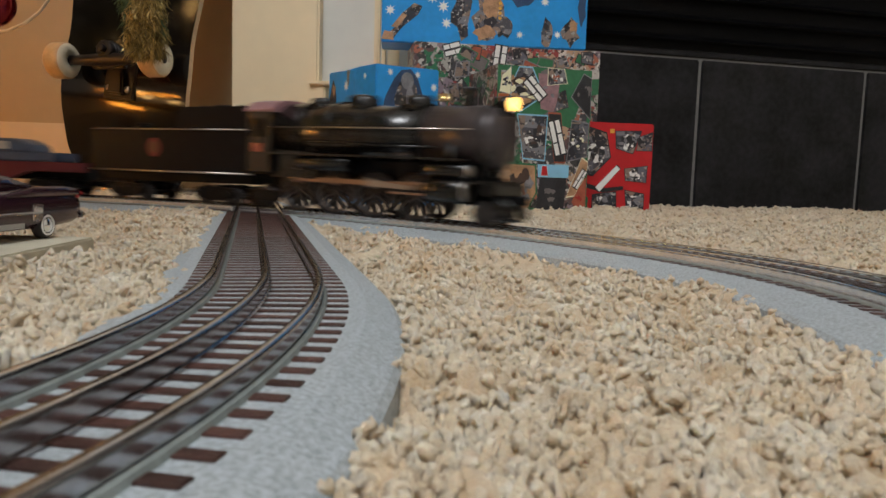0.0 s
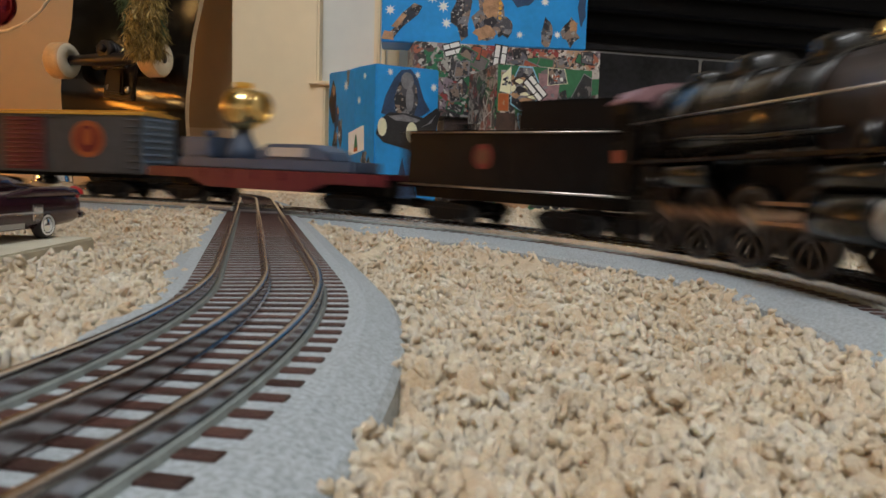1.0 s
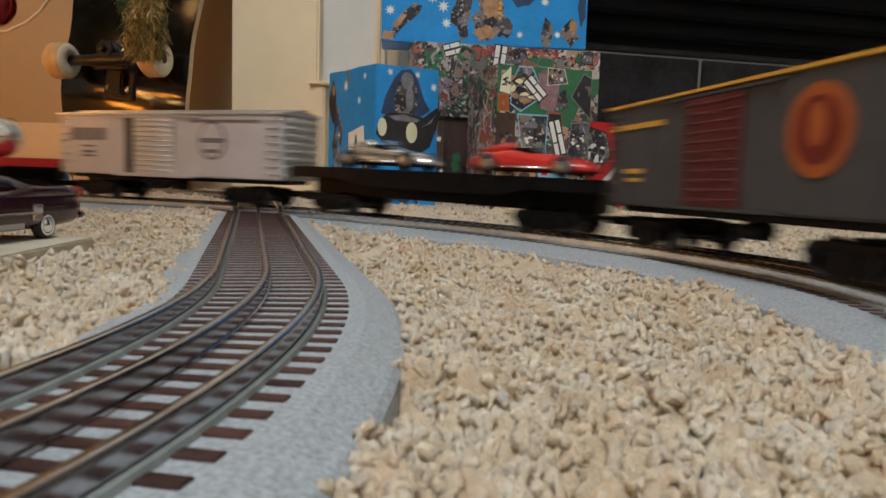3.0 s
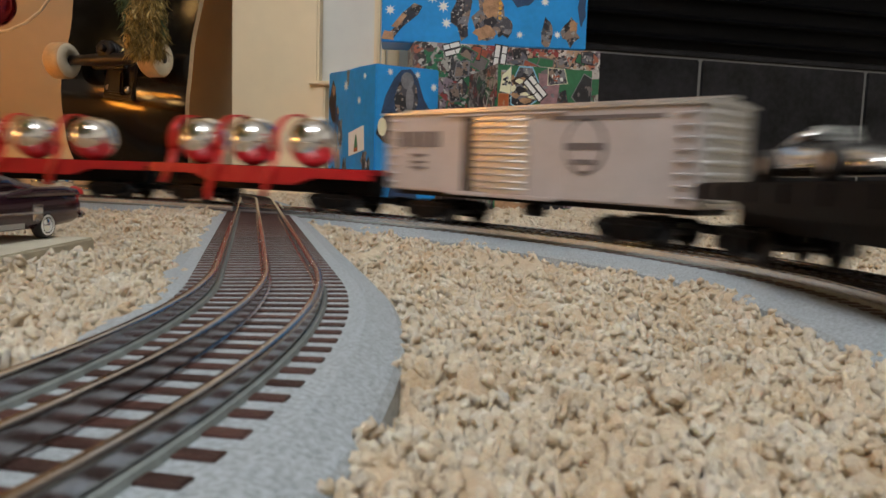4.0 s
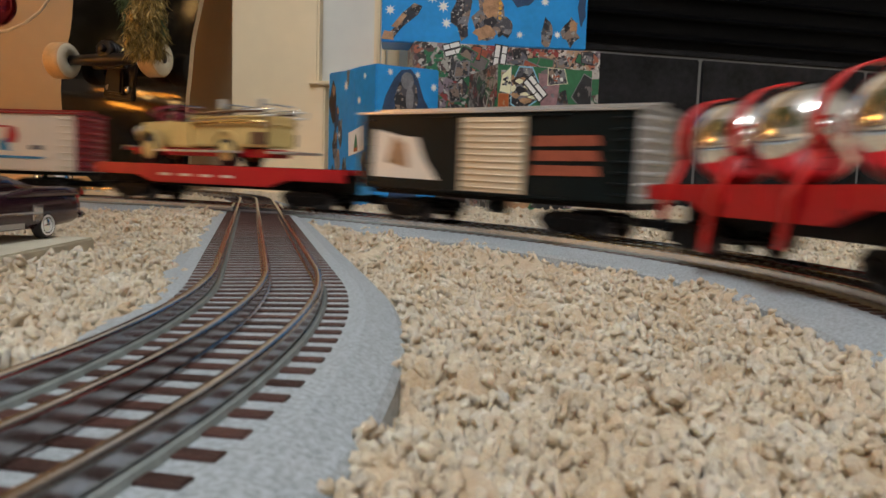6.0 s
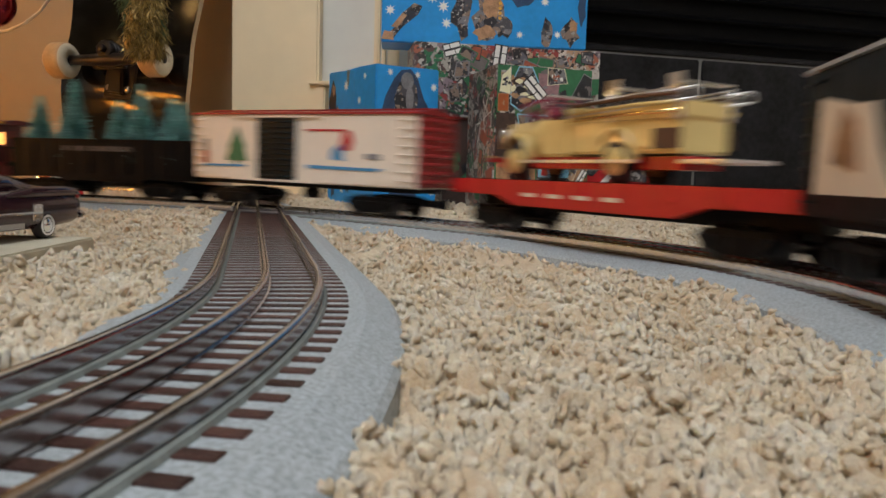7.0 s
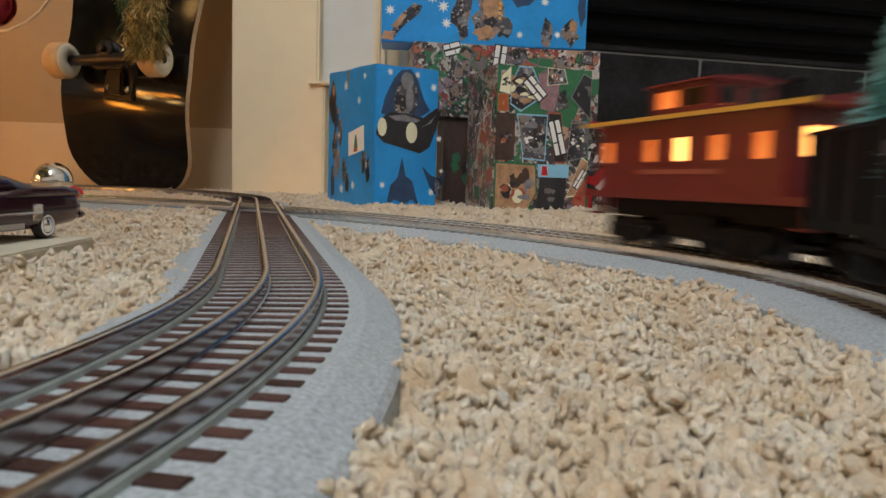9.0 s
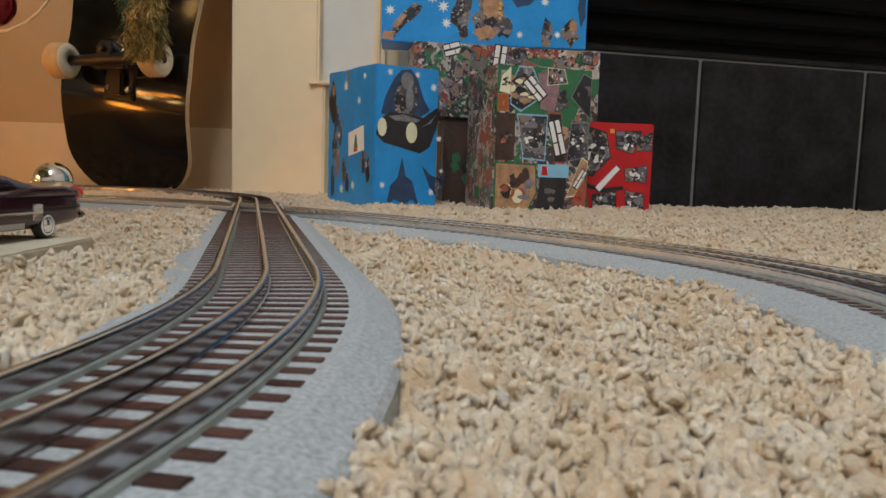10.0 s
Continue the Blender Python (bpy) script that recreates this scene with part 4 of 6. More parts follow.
        me.materials.append(NEEDLE)
        br = new("bristles", me)
        br.parent = t
        rides(t, s0, half - 0.042, pose(x, y, 0.022))


gondola()


def caboose():
    s0, half = -2.9225, 0.0845
    c = thing("caboose", "red lit model caboose with yellow roof edge and cupola", "train car", "cars of the train")
    w, hb = 0.0265, 0.071
    xs = (-0.062, -0.022, 0.003, 0.029, 0.057)
    # side walls built round the window openings
    for sy in (-1, 1):
        y0, y1 = sy * w - 0.001, sy * w + 0.001
        pieces = [box(-hb, hb, y0, y1, 0.030, 0.0455), box(-hb, hb, y0, y1, 0.0575, 0.067)]
        edge = -hb
        for x in xs:
            pieces.append(box(edge, x - 0.0052, y0, y1, 0.0455, 0.0575))
            edge = x + 0.0052
        pieces.append(box(edge, hb, y0, y1, 0.0455, 0.0575))
        part("side_wall", joined(*pieces), CABRED, c)
        part("side_sill", box(-half, half, sy * w - 0.0014, sy * w + 0.0014, 0.0265, 0.0302, 0.0004), CABRED, c)
        for k in range(14):
            x = -hb + 2 * hb * (k + 0.5) / 14
            part("board_line", box(x - 0.0003, x + 0.0003, sy * w - 0.0014, sy * w + 0.0014, 0.031, 0.0440), CABRED, c)
        part("lettering_bar", box(-0.032, 0.032, sy * w - 0.0013, sy * w + 0.0013, 0.0395, 0.0418), RUSTP, c)
        for x in xs:
            f = part("window", joined(box(x - 0.0058, x + 0.0058, sy * w - 0.0016, sy * w + 0.0016, 0.0449, 0.0458), box(x - 0.0058, x + 0.0058, sy * w - 0.0016, sy * w + 0.0016, 0.0572, 0.0581),
                                      box(x - 0.0060, x - 0.0050, sy * w - 0.0016, sy * w + 0.0016, 0.0449, 0.0581), box(x + 0.0050, x + 0.0060, sy * w - 0.0016, sy * w + 0.0016, 0.0449, 0.0581)), CABRED, c)
            hot = abs(x - 0.003) < 0.003
            part("pane", box(x - 0.0052, x + 0.0052, sy * (w - 0.0008) - 0.0003, sy * (w - 0.0008) + 0.0003, 0.0455, 0.0575), WINHOT if hot else WINLIT, f, "glowing orange window pane")
    for sx in (-1, 1):
        part("end_wall", box(sx * hb - 0.001, sx * hb + 0.001, -w, w, 0.030, 0.067), CABRED, c)
        part("end_window", box(sx * (hb + 0.0012) - 0.0004, sx * (hb + 0.0012) + 0.0004, -0.019, -0.009, 0.047, 0.059), WINHOT if sx > 0 else GLOSS, c, "glowing window pane" if sx > 0 else "dark window pane")
        part("end_door", box(sx * (hb + 0.0012) - 0.0004, sx * (hb + 0.0012) + 0.0004, -0.006, 0.006, 0.031, 0.061), DKRED, c)
        part("platform", box(min(sx * hb, sx * half), max(sx * hb, sx * half), -w + 0.001, w - 0.001, 0.0265, 0.0300, 0.0005), BLACK, c)
        for y in (-0.025, -0.018, -0.011, 0.011, 0.018, 0.025):
            part("baluster", tube([(sx * (half - 0.001), y, 0.030), (sx * (half - 0.001), y, 0.044)], 0.0006, 6), BLACK, c)
        for sy in (-1, 1):
            part("platform_rail", tube([(sx * (half - 0.001), sy * 0.0255, 0.044), (sx * (half - 0.001), sy * 0.0105, 0.044)], 0.0006, 6), BLACK, c)
            part("roof_post", tube([(sx * (half - 0.002), sy * 0.025, 0.030), (sx * (half - 0.002), sy * 0.025, 0.067)], 0.0007, 6), BLACK, c)
        for sy in (-1, 1):
            part("step", joined(box(min(sx * (hb + 0.003), sx * half), max(sx * (hb + 0.003), sx * half), sy * 0.022 - 0.004, sy * 0.022 + 0.004, 0.0165, 0.0178, 0.0003),
                                box(min(sx * (hb + 0.003), sx * half), max(sx * (hb + 0.003), sx * half), sy * 0.0185 - 0.001, sy * 0.0185 + 0.001, 0.0165, 0.0268)), CABRED, c)
    part("body_floor", box(-hb, hb, -w, w, 0.0285, 0.0305), CABRED, c)
    part("roof", prism([(-w - 0.003, 0.0668), (w + 0.003, 0.0668), (w + 0.003, 0.0684), (w * 0.6, 0.0706), (0, 0.0716), (-w * 0.6, 0.0706), (-w - 0.003, 0.0684)], -half - 0.001, half + 0.001), CABRED, c, at=Matrix.Rotation(math.pi / 2, 4, "Z"))
    for sy in (-1, 1):
        part("roof_edge", box(-half - 0.001, half + 0.001, sy * (w + 0.0034) - 0.0006, sy * (w + 0.0034) + 0.0006, 0.0666, 0.0688), YELLOW, c, "yellow painted roof edge")
    cu = part("cupola", joined(box(-0.034, 0.012, -0.019, 0.019, 0.0700, 0.0735), box(-0.034, 0.012, -0.019, 0.019, 0.0825, 0.0850), *[box(x - 0.0022, x + 0.0022, y - 0.001, y + 0.001, 0.0735, 0.0825) for x in (-0.0318, -0.011, 0.0098) for y in (-0.018, 0.018)],
                               *[box(x - 0.001, x + 0.001, y - 0.0025, y + 0.0025, 0.0735, 0.0825) for x in (-0.033, 0.011) for y in (-0.0165, 0, 0.0165)]), CABRED, c)
    part("cupola_roof", prism([(-0.0215, 0.0850), (0.0215, 0.0850), (0.0215, 0.0860), (0, 0.0880), (-0.0215, 0.0860)], -0.014, 0.037), CABRED, cu, at=Matrix.Rotation(math.pi / 2, 4, "Z"))
    for x in (-0.0214, -0.0006):
        for sy in (-1, 1):
            part("cupola_pane", box(x - 0.0085, x + 0.0085, sy * 0.0178 - 0.0003, sy * 0.0178 + 0.0003, 0.0738, 0.0822), WINLIT if x < -0.01 else GLOSS, cu, "glowing orange pane" if x < -0.01 else "dark pane")
    for sx in (-0.0334, 0.0114):
        part("cupola_end_pane", box(sx - 0.0003, sx + 0.0003, -0.0145, 0.0145, 0.0738, 0.0822), WINLIT if sx < 0 else GLOSS, cu, "glowing orange pane" if sx < 0 else "dark pane")
    part("chimney", lathe([(0, 0), (0.002, 0), (0.002, 0.011), (0.0038, 0.012), (0.0038, 0.014), (0, 0.015)], (0.036, 0.008, 0.0700), "z", 12), BLACK, c)
    part("lantern", lathe([(0, 0), (0.003, 0.0), (0.003, 0.003), (0.0015, 0.006), (0, 0.0065)], (-0.012, 0, 0.0880), "z", 12), BLACK, c)
    part("underframe", joined(box(-half + 0.006, half - 0.006, -0.014, 0.014, 0.0165, 0.0286, 0.001), box(-0.022, 0.022, -0.020, 0.020, 0.008, 0.0200, 0.001)), BLACK, c)
    running_gear(c, half)
    rides(c, s0, half - 0.042)


caboose()


# tender
def tender():
    s0, half = -0.100, 0.0930
    t = thing("tender", "black model steam tender with small orange emblem", "train car", "cars of the train")
    w = 0.0255
    part("tank", box(-half, half, -w, w, 0.0255, 0.0655, 0.0012), BLACK, t)
    part("coal_bunker", joined(box(0.010, half, -w, -w + 0.0016, 0.0655, 0.0835, 0.0005), box(0.010, half, w - 0.0016, w, 0.0655, 0.0835, 0.0005), box(0.010, 0.0116, -w, w, 0.0655, 0.0815, 0.0005), box(half - 0.0016, half, -w, w, 0.0655, 0.0835, 0.0005)), BLACK, t)
    rng = random.Random(2)
    coal = []
    for _ in range(170):
        b = bmesh.new()
        bmesh.ops.create_icosphere(b, subdivisions=1, radius=rng.uniform(0.0022, 0.0038))
        for v in b.verts:
            v.co *= rng.uniform(0.75, 1.2)
        x, y = rng.uniform(0.015, half - 0.004), rng.uniform(-0.021, 0.021)
        coal.append(moved(b, Matrix.Translation((x, y, 0.080 + 0.005 * (1 - (y / 0.022) ** 2) * rng.random()))))
    part("coal", joined(*coal, box(0.012, half - 0.002, -0.0235, 0.0235, 0.066, 0.0795)), BLACK, t, "black coal load")
    part("hatch", joined(cyl(0.007, 0.003, (-0.055, 0, 0.0668), "z", 16), cyl(0.0055, 0.003, (-0.055, 0, 0.0695), "z", 16), box(-0.064, -0.046, -0.002, 0.002, 0.0705, 0.0716, 0.0004)), BLACK, t)
    for sy in (-1, 1):
        part("trim_rail", joined(tube([(-half + 0.004, sy * (w + 0.0012), 0.0640), (half - 0.004, sy * (w + 0.0012), 0.0640)], 0.0006, 6), tube([(-half, sy * (w + 0.001), 0.0268), (half, sy * (w + 0.001), 0.0268)], 0.0009, 6)), STEEL, t)
        part("emblem", prism(oval(-0.016, 0.048, 0.0075, 0.0085), sy * w - 0.0005, sy * w + 0.0005), CABRED, t)
        part("emblem_centre", prism(oval(-0.016, 0.048, 0.0045, 0.0055), sy * w - 0.0008, sy * w + 0.0008), BROWNW, t)
        for k in range(13):
            x = -half + 0.01 + k * 0.0142
            part("rivet_strip", box(x - 0.0003, x + 0.0003, sy * w - 0.0004, sy * w + 0.0004, 0.028, 0.0635), BLACK, t)
    part("frame", box(-half + 0.002, half - 0.002, -0.020, 0.020, 0.018, 0.0256, 0.001), BLACK, t)
    running_gear(t, half)
    rides(t, s0, half - 0.042)


tender()

# locomotive
LOCO_S, LOCO_HALF = 0.107, 0.085
DRIVERS, RODS = [], []
DR = 0.0172


def driver_mesh():
    tyre = lathe([(DR * 0.82, -0.0022), (DR * 0.98, -0.0022), (DR, 0.0008), (DR * 1.05, 0.0012), (DR * 1.05, 0.0024), (DR * 0.82, 0.0024), (DR * 0.82, -0.0022)], (0, 0, 0), "z", 32)
    weight = prism([(DR * 0.84 * math.cos(a), DR * 0.84 * math.sin(a)) for a in [math.radians(200 + 14 * k) for k in range(11)]], -0.0014, 0.0014)
    moved(weight, Matrix.Rotation(math.pi / 2, 4, "X"))
    b = joined(tyre, weight, cyl(0.0042, 0.005, (0, 0, 0), "z", 14), cyl(0.0022, 0.007, (0, 0.0085, 0), "z", 10))
    return moved(b, Matrix.Rotation(math.pi / 2, 4, "X"))


def locomotive():
    e = thing("steam_locomotive", "black model steam locomotive with lit headlight and brown cab roof", "locomotive", "cars of the train")
    zc, r = 0.0615, 0.0245
    part("boiler", lathe([(0, -0.090), (r * 1.05, -0.090), (r * 1.05, -0.030), (r * 0.97, 0.010), (r * 0.92, 0.055), (0, 0.055)], (0, 0, zc), "x", 36), GLOSS, e)
    part("smokebox", lathe([(0, 0.055), (r * 0.95, 0.055), (r * 0.95, 0.108), (r * 0.90, 0.111), (r * 0.70, 0.113), (r * 0.66, 0.1145), (0, 0.116)], (0, 0, zc), "x", 36), SMOKE, e)
    for x in (-0.088, -0.060, -0.030, 0.0, 0.028, 0.055, 0.104):
        rr = r * (1.05 if x < -0.029 else 0.985 if x < 0.02 else 0.95) + 0.0006
        part("boiler_band", ring(rr, 0.0009, (x, 0, zc), "x", 36, 6), GLOSS, e)
    part("smoke_pipe", lathe([(0, -0.004), (0.0085, -0.004), (0.0065, 0.002), (0.0062, 0.010), (0.0075, 0.013), (0.0050, 0.013), (0.0048, 0.006), (0, 0.006)], (0.083, 0, zc + r * 0.94), "z", 20), GLOSS, e)
    for x, rr, h in ((0.040, 0.0115, 0.008), (-0.012, 0.0125, 0.009), (-0.055, 0.009, 0.007)):
        part("dome", lathe([(0, -0.004), (rr * 1.25, -0.005), (rr, 0.001), (rr, h * 0.55), (rr * 0.8, h * 0.85), (0, h)], (x, 0, zc + r * 0.97), "z", 22), GLOSS, e)
    part("bell", lathe([(0, 0.006), (0.003, 0.0055), (0.0036, 0.002), (0.005, 0), (0, 0.0004)], (0.062, 0.0, zc + r + 0.002), "z", 16), GOLD, e, "small brass bell")
    hl = part("headlight", joined(cyl(0.0058, 0.012, (0.1120, 0, zc + r - 0.0005), "x", 20), box(0.104, 0.116, -0.005, 0.005, zc + r - 0.009, zc + r - 0.004, 0.0008)), GLOSS, e)
    part("lens", lathe([(0, 0.0), (0.0050, 0.0), (0.0048, 0.0015), (0.003, 0.0026), (0, 0.003)], (0.1176, 0, zc + r - 0.0005), "x", 20), LAMPLIT, hl, "glowing yellow headlight lens")
    part("number_board", joined(*[box(0.108, 0.113, sy * 0.0095 - 0.002, sy * 0.0095 + 0.002, zc + r - 0.004, zc + r + 0.001, 0.0004) for sy in (-1, 1)]), GLOSS, e)
    # cab with window openings
    for sy in (-1, 1):
        y0, y1 = sy * 0.0265 - 0.0009, sy * 0.0265 + 0.0009
        part("cab_side", joined(box(-0.112, -0.086, y0, y1, 0.030, 0.058), box(-0.112, -0.086, y0, y1, 0.073, 0.079), box(-0.112, -0.109, y0, y1, 0.058, 0.073), box(-0.102, -0.099, y0, y1, 0.058, 0.073), box(-0.091, -0.086, y0, y1, 0.058, 0.073)), GLOSS, e)
        part("cab_emblem", box(-0.106, -0.096, sy * 0.0275 - 0.0003, sy * 0.0275 + 0.0003, 0.046, 0.053), RUSTP, e)
        part("running_board", box(-0.088, 0.098, sy * 0.0265 - 0.0045, sy * 0.0265 + 0.0045, 0.0445, 0.0462, 0.0004), GLOSS, e)
        part("handrail", tube([(-0.085, sy * 0.0262, 0.0665), (0.020, sy * 0.0258, 0.0665), (0.098, sy * 0.0248, 0.0665)], 0.0006, 6), STEEL, e)
        part("pipe", tube([(-0.080, sy * 0.0258, 0.0555), (-0.02, sy * 0.0256, 0.0555), (0.02, sy * 0.0252, 0.0535), (0.07, sy * 0.0242, 0.0535)], 0.0012, 8), GLOSS, e)
        cy_ = part("cylinder", joined(cyl(0.0088, 0.030, (0.082, sy * 0.0255, 0.0235), "x", 22), cyl(0.0062, 0.034, (0.082, sy * 0.0245, 0.0375), "x", 18), box(0.070, 0.094, sy * 0.0225 - 0.004, sy * 0.0225 + 0.004, 0.024, 0.044, 0.001)), GLOSS, e)
        part("cylinder_cover", joined(cyl(0.0070, 0.0016, (0.0980, sy * 0.0255, 0.0235), "x", 20), cyl(0.0045, 0.0016, (0.1000, sy * 0.0245, 0.0375), "x", 16)), STEEL, cy_)
        part("crosshead_guide", joined(box(0.036, 0.068, sy * 0.0285 - 0.0012, sy * 0.0285 + 0.0012, 0.0265, 0.0280), box(0.036, 0.068, sy * 0.0285 - 0.0012, sy * 0.0285 + 0.0012, 0.0190, 0.0205)), COPPER, e)
        part("air_tank", cyl(0.0058, 0.050, (-0.030, sy * 0.0260, 0.0385), "x", 16), GLOSS, e)
        part("firebox_side", prism([(-0.088, 0.026), (-0.040, 0.026), (-0.036, 0.046), (-0.088, 0.050)], sy * 0.0185 - 0.004, sy * 0.0185 + 0.004, bev=0.0008), GLOSS, e)
        part("steam_pipe", tube([(0.082, sy * 0.018, 0.060), (0.082, sy * 0.0235, 0.050), (0.082, sy * 0.0240, 0.042)], 0.0035, 10), GLOSS, e)
    part("cab_front", box(-0.0875, -0.0855, -0.0265, 0.0265, 0.030, 0.079), GLOSS, e)
    part("cab_roof", prism([(-0.0295, 0.0785), (0.0295, 0.0785), (0.0295, 0.0800), (0.020, 0.0868), (0.008, 0.0893), (-0.008, 0.0893), (-0.020, 0.0868), (-0.0295, 0.0800)], 0.083, 0.114, bev=0.0006), ROSE, e, "rose-brown curved cab roof", at=Matrix.Rotation(math.pi / 2, 4, "Z"))
    part("cab_floor", box(-0.113, -0.086, -0.0255, 0.0255, 0.028, 0.031), BLACK, e)
    part("frame", joined(box(-0.100, 0.112, -0.0085, 0.0085, 0.014, 0.034, 0.001), box(-0.090, 0.105, -0.014, 0.014, 0.030, 0.044, 0.001)), BLACK, e)
    part("pilot_beam", joined(box(0.110, 0.120, -0.0265, 0.0265, 0.021, 0.029, 0.0008), box(0.098, 0.118, -0.022, 0.022, 0.029, 0.0315, 0.0006)), GLOSS, e)
    for k in range(-5, 6):
        part("pilot_bar", tube([(0.119, k * 0.0044, 0.022), (0.1225 + 0.008 * (1 - abs(k) / 6), k * 0.0046, 0.0045)], 0.0009, 6), GLOSS, e)
    part("pilot_foot", tube([(0.1205, -0.023, 0.0045), (0.1305, 0, 0.0045), (0.1205, 0.023, 0.0045)], 0.0011, 6), GLOSS, e)
    part("front_coupler", joined(box(0.118, 0.130, -0.003, 0.003, 0.016, 0.021, 0.0006), cyl(0.004, 0.006, (0.131, 0, 0.0185), "z", 10)), BLACK, e)
    for sy in (-1, 1):
        part("flag_lamp", joined(cyl(0.0022, 0.006, (0.110, sy * 0.020, 0.049), "z", 10), tube([(0.110, sy * 0.020, 0.030), (0.110, sy * 0.020, 0.047)], 0.0006, 6)), GLOSS, e)
    # leading and trailing axles
    for x, rr in ((0.108, 0.0085), (-0.098, 0.0095)):
        part("axle", cyl(0.0016, 0.034, (x, 0, rr), "y", 8), WHEELM, e)
        for sy in (-1, 1):
            part("small_wheel", lathe(wheel_profile(rr, 0.0048), (0, 0, 0), "y", 22), WHEELM, e, at=pose(x, sy * 0.0165, rr, 0, 0, 0 if sy < 0 else 180))
    for y in (-0.0235, 0.0205):
        part("trailing_truck_frame", box(-0.112, -0.078, y, y + 0.003, 0.006, 0.015, 0.001), BLACK, e)
    me = mesh_of(driver_mesh(), WHEELM, "driving_wheel")
    spoke = mesh_of(box(0.002, DR * 0.86, -0.0009, 0.0009, -0.0012, 0.0012), WHEELM, "spoke")
    xs = (-0.062, -0.024, 0.014, 0.052)
    for x in xs:
        part("driver_axle", cyl(0.002, 0.032, (x, 0, DR), "y", 10), WHEELM, e)
        for sy in (-1, 1):
            ob = part_mesh("driving_wheel", me, e, pose(x, sy * 0.0168, DR))
            for k in range(12):
                part_mesh("spoke", spoke, ob, Matrix.Rotation(math.pi / 2, 4, "X") @ Matrix.Rotation(2 * math.pi * k / 12, 4, "Z"))
            DRIVERS.append((ob, x, sy))
    for sy in (-1, 1):
        rod = part("side_rod", joined(box(-0.062, 0.052, -0.0009, 0.0009, -0.0018, 0.0018, 0.0004), *[cyl(0.0034, 0.0026, (x, 0, 0), "y", 14) for x in xs]), COPPER, e, "worn metal side rod")
        RODS.append((rod, sy, 0.0, 0.0205))
        main = part("main_rod", joined(prism([(0.014, -0.0024), (0.050, -0.0014), (0.050, 0.0014), (0.014, 0.0024)], -0.0008, 0.0008, bev=0.0003), cyl(0.0038, 0.0024, (0.014, 0, 0), "y", 14)), STEEL, e, "bright main rod")
        RODS.append((main, sy, 0.004, 0.0232))
    return rides(e, LOCO_S, LOCO_HALF)


locomotive()

# ---- tracks ----
track("railway_track", "grey roadbed toy track with dark ties and bright steel rails", main_line, -3.4, 4.3, RAILM, (-0.55, 0.62), 0.0460)
track("railway_track", "grey roadbed toy track with brown ties and weathered rails", branch, -0.42, 1.3, RAILW, (-0.22, 0.95), 0.0385)


def crossing():
    """Guard rails and plate where the two tracks meet."""
    # walk along the branch to the place where it meets the main line
    best = min(((Vector(branch(s)[:2]) - Vector(main_line(u)[:2])).length, s, u) for s in np.linspace(0.3, 0.5, 81) for u in np.linspace(-0.1, 0.1, 81))
    _, s, u = best
    ob = thing("track_crossing", "grey plastic crossing plate with short steel guard rails", "railway crossing")
    x, y, z, h = main_line(u)
    at = Matrix.Translation((x, y, z)) @ Matrix.Rotation(h, 4, "Z")
    part("plate", moved(box(-0.050, 0.050, -0.0285, 0.0285, -0.0048, -0.0036, 0.0004), at), GREYP, ob)
    for k in (-1, 1):
        part("guard_rail", moved(box(-0.030, 0.030, k * 0.0125 - 0.0008, k * 0.0125 + 0.0008, -0.0038, -0.0004, 0.0003), at), RAILM, ob)
        bx, by, bz, bh = branch(s)
        bat = Matrix.Translation((bx, by, bz)) @ Matrix.Rotation(bh, 4, "Z")
        part("guard_rail", moved(box(-0.034, 0.034, k * 0.0205 - 0.0009, k * 0.0205 + 0.0009, -0.0038, 0.0002, 0.0003), bat), RAILM, ob)


crossing()


# ---- presents ----
def present(name, label, corner, turn, size, z0, material):
    """A wrapped box: its near corner, turn, (width to the right, depth, height); soft, slightly uneven edges."""
    w, d, h = size
    ob = thing(name, label, "present", "wrapped presents", at=pose(corner[0], corner[1], z0, 0, 0, turn))
    bm = box(0, w, 0, d, 0, h)
    bmesh.ops.subdivide_edges(bm, edges=bm.edges[:], cuts=5, use_grid_fill=True)
    for v in bm.verts:
        n = noise.noise_vector(v.co * 22 + Vector((corner[0] * 50, z0 * 40, 3)))
        v.co.z += n.z * 0.0012 if v.co.z > h - 0.001 else 0
    bmesh.ops.bevel(bm, geom=[e for e in bm.edges if e.calc_face_angle(0) > 0.9], offset=0.0015, segments=2, affect="EDGES")
    part("wrapped_box", bm, material, ob)
    # folded overlap of the paper down one side
    part("paper_fold", box(-0.0003, 0.0002, d * 0.4, d * 0.42, 0.002, h - 0.002), material, ob)
    return ob


def print_on(ob, face, outline, material, name, size, lift=0.0022):
    """A flat printed shape on the front ('f', x across) or the side ('s', depth across) of a present."""
    if face == "f":
        bm = prism(outline, -lift * 0.14 - 0.0001, -lift * 0.14 + 0.0001)
    else:
        bm = moved(prism([(-x, z) for x, z in outline], -lift * 0.14 - 0.0001, -lift * 0.14 + 0.0001), Matrix.Rotation(-math.pi / 2, 4, "Z"))
    return part(name, bm, material, ob)


def flake(x, z, r):
    pts = []
    for k in range(16):
        rr = r if k % 2 == 0 else r * 0.42
        pts.append((x + rr * math.cos(math.pi * k / 8), z + rr * math.sin(math.pi * k / 8)))
    return pts


def blob(rng, x, z, rx, rz, n=11):
    return [(x + rx * rng.uniform(0.55, 1.15) * math.cos(2 * math.pi * k / n), z + rz * rng.uniform(0.55, 1.15) * math.sin(2 * math.pi * k / n)) for k in range(n)]


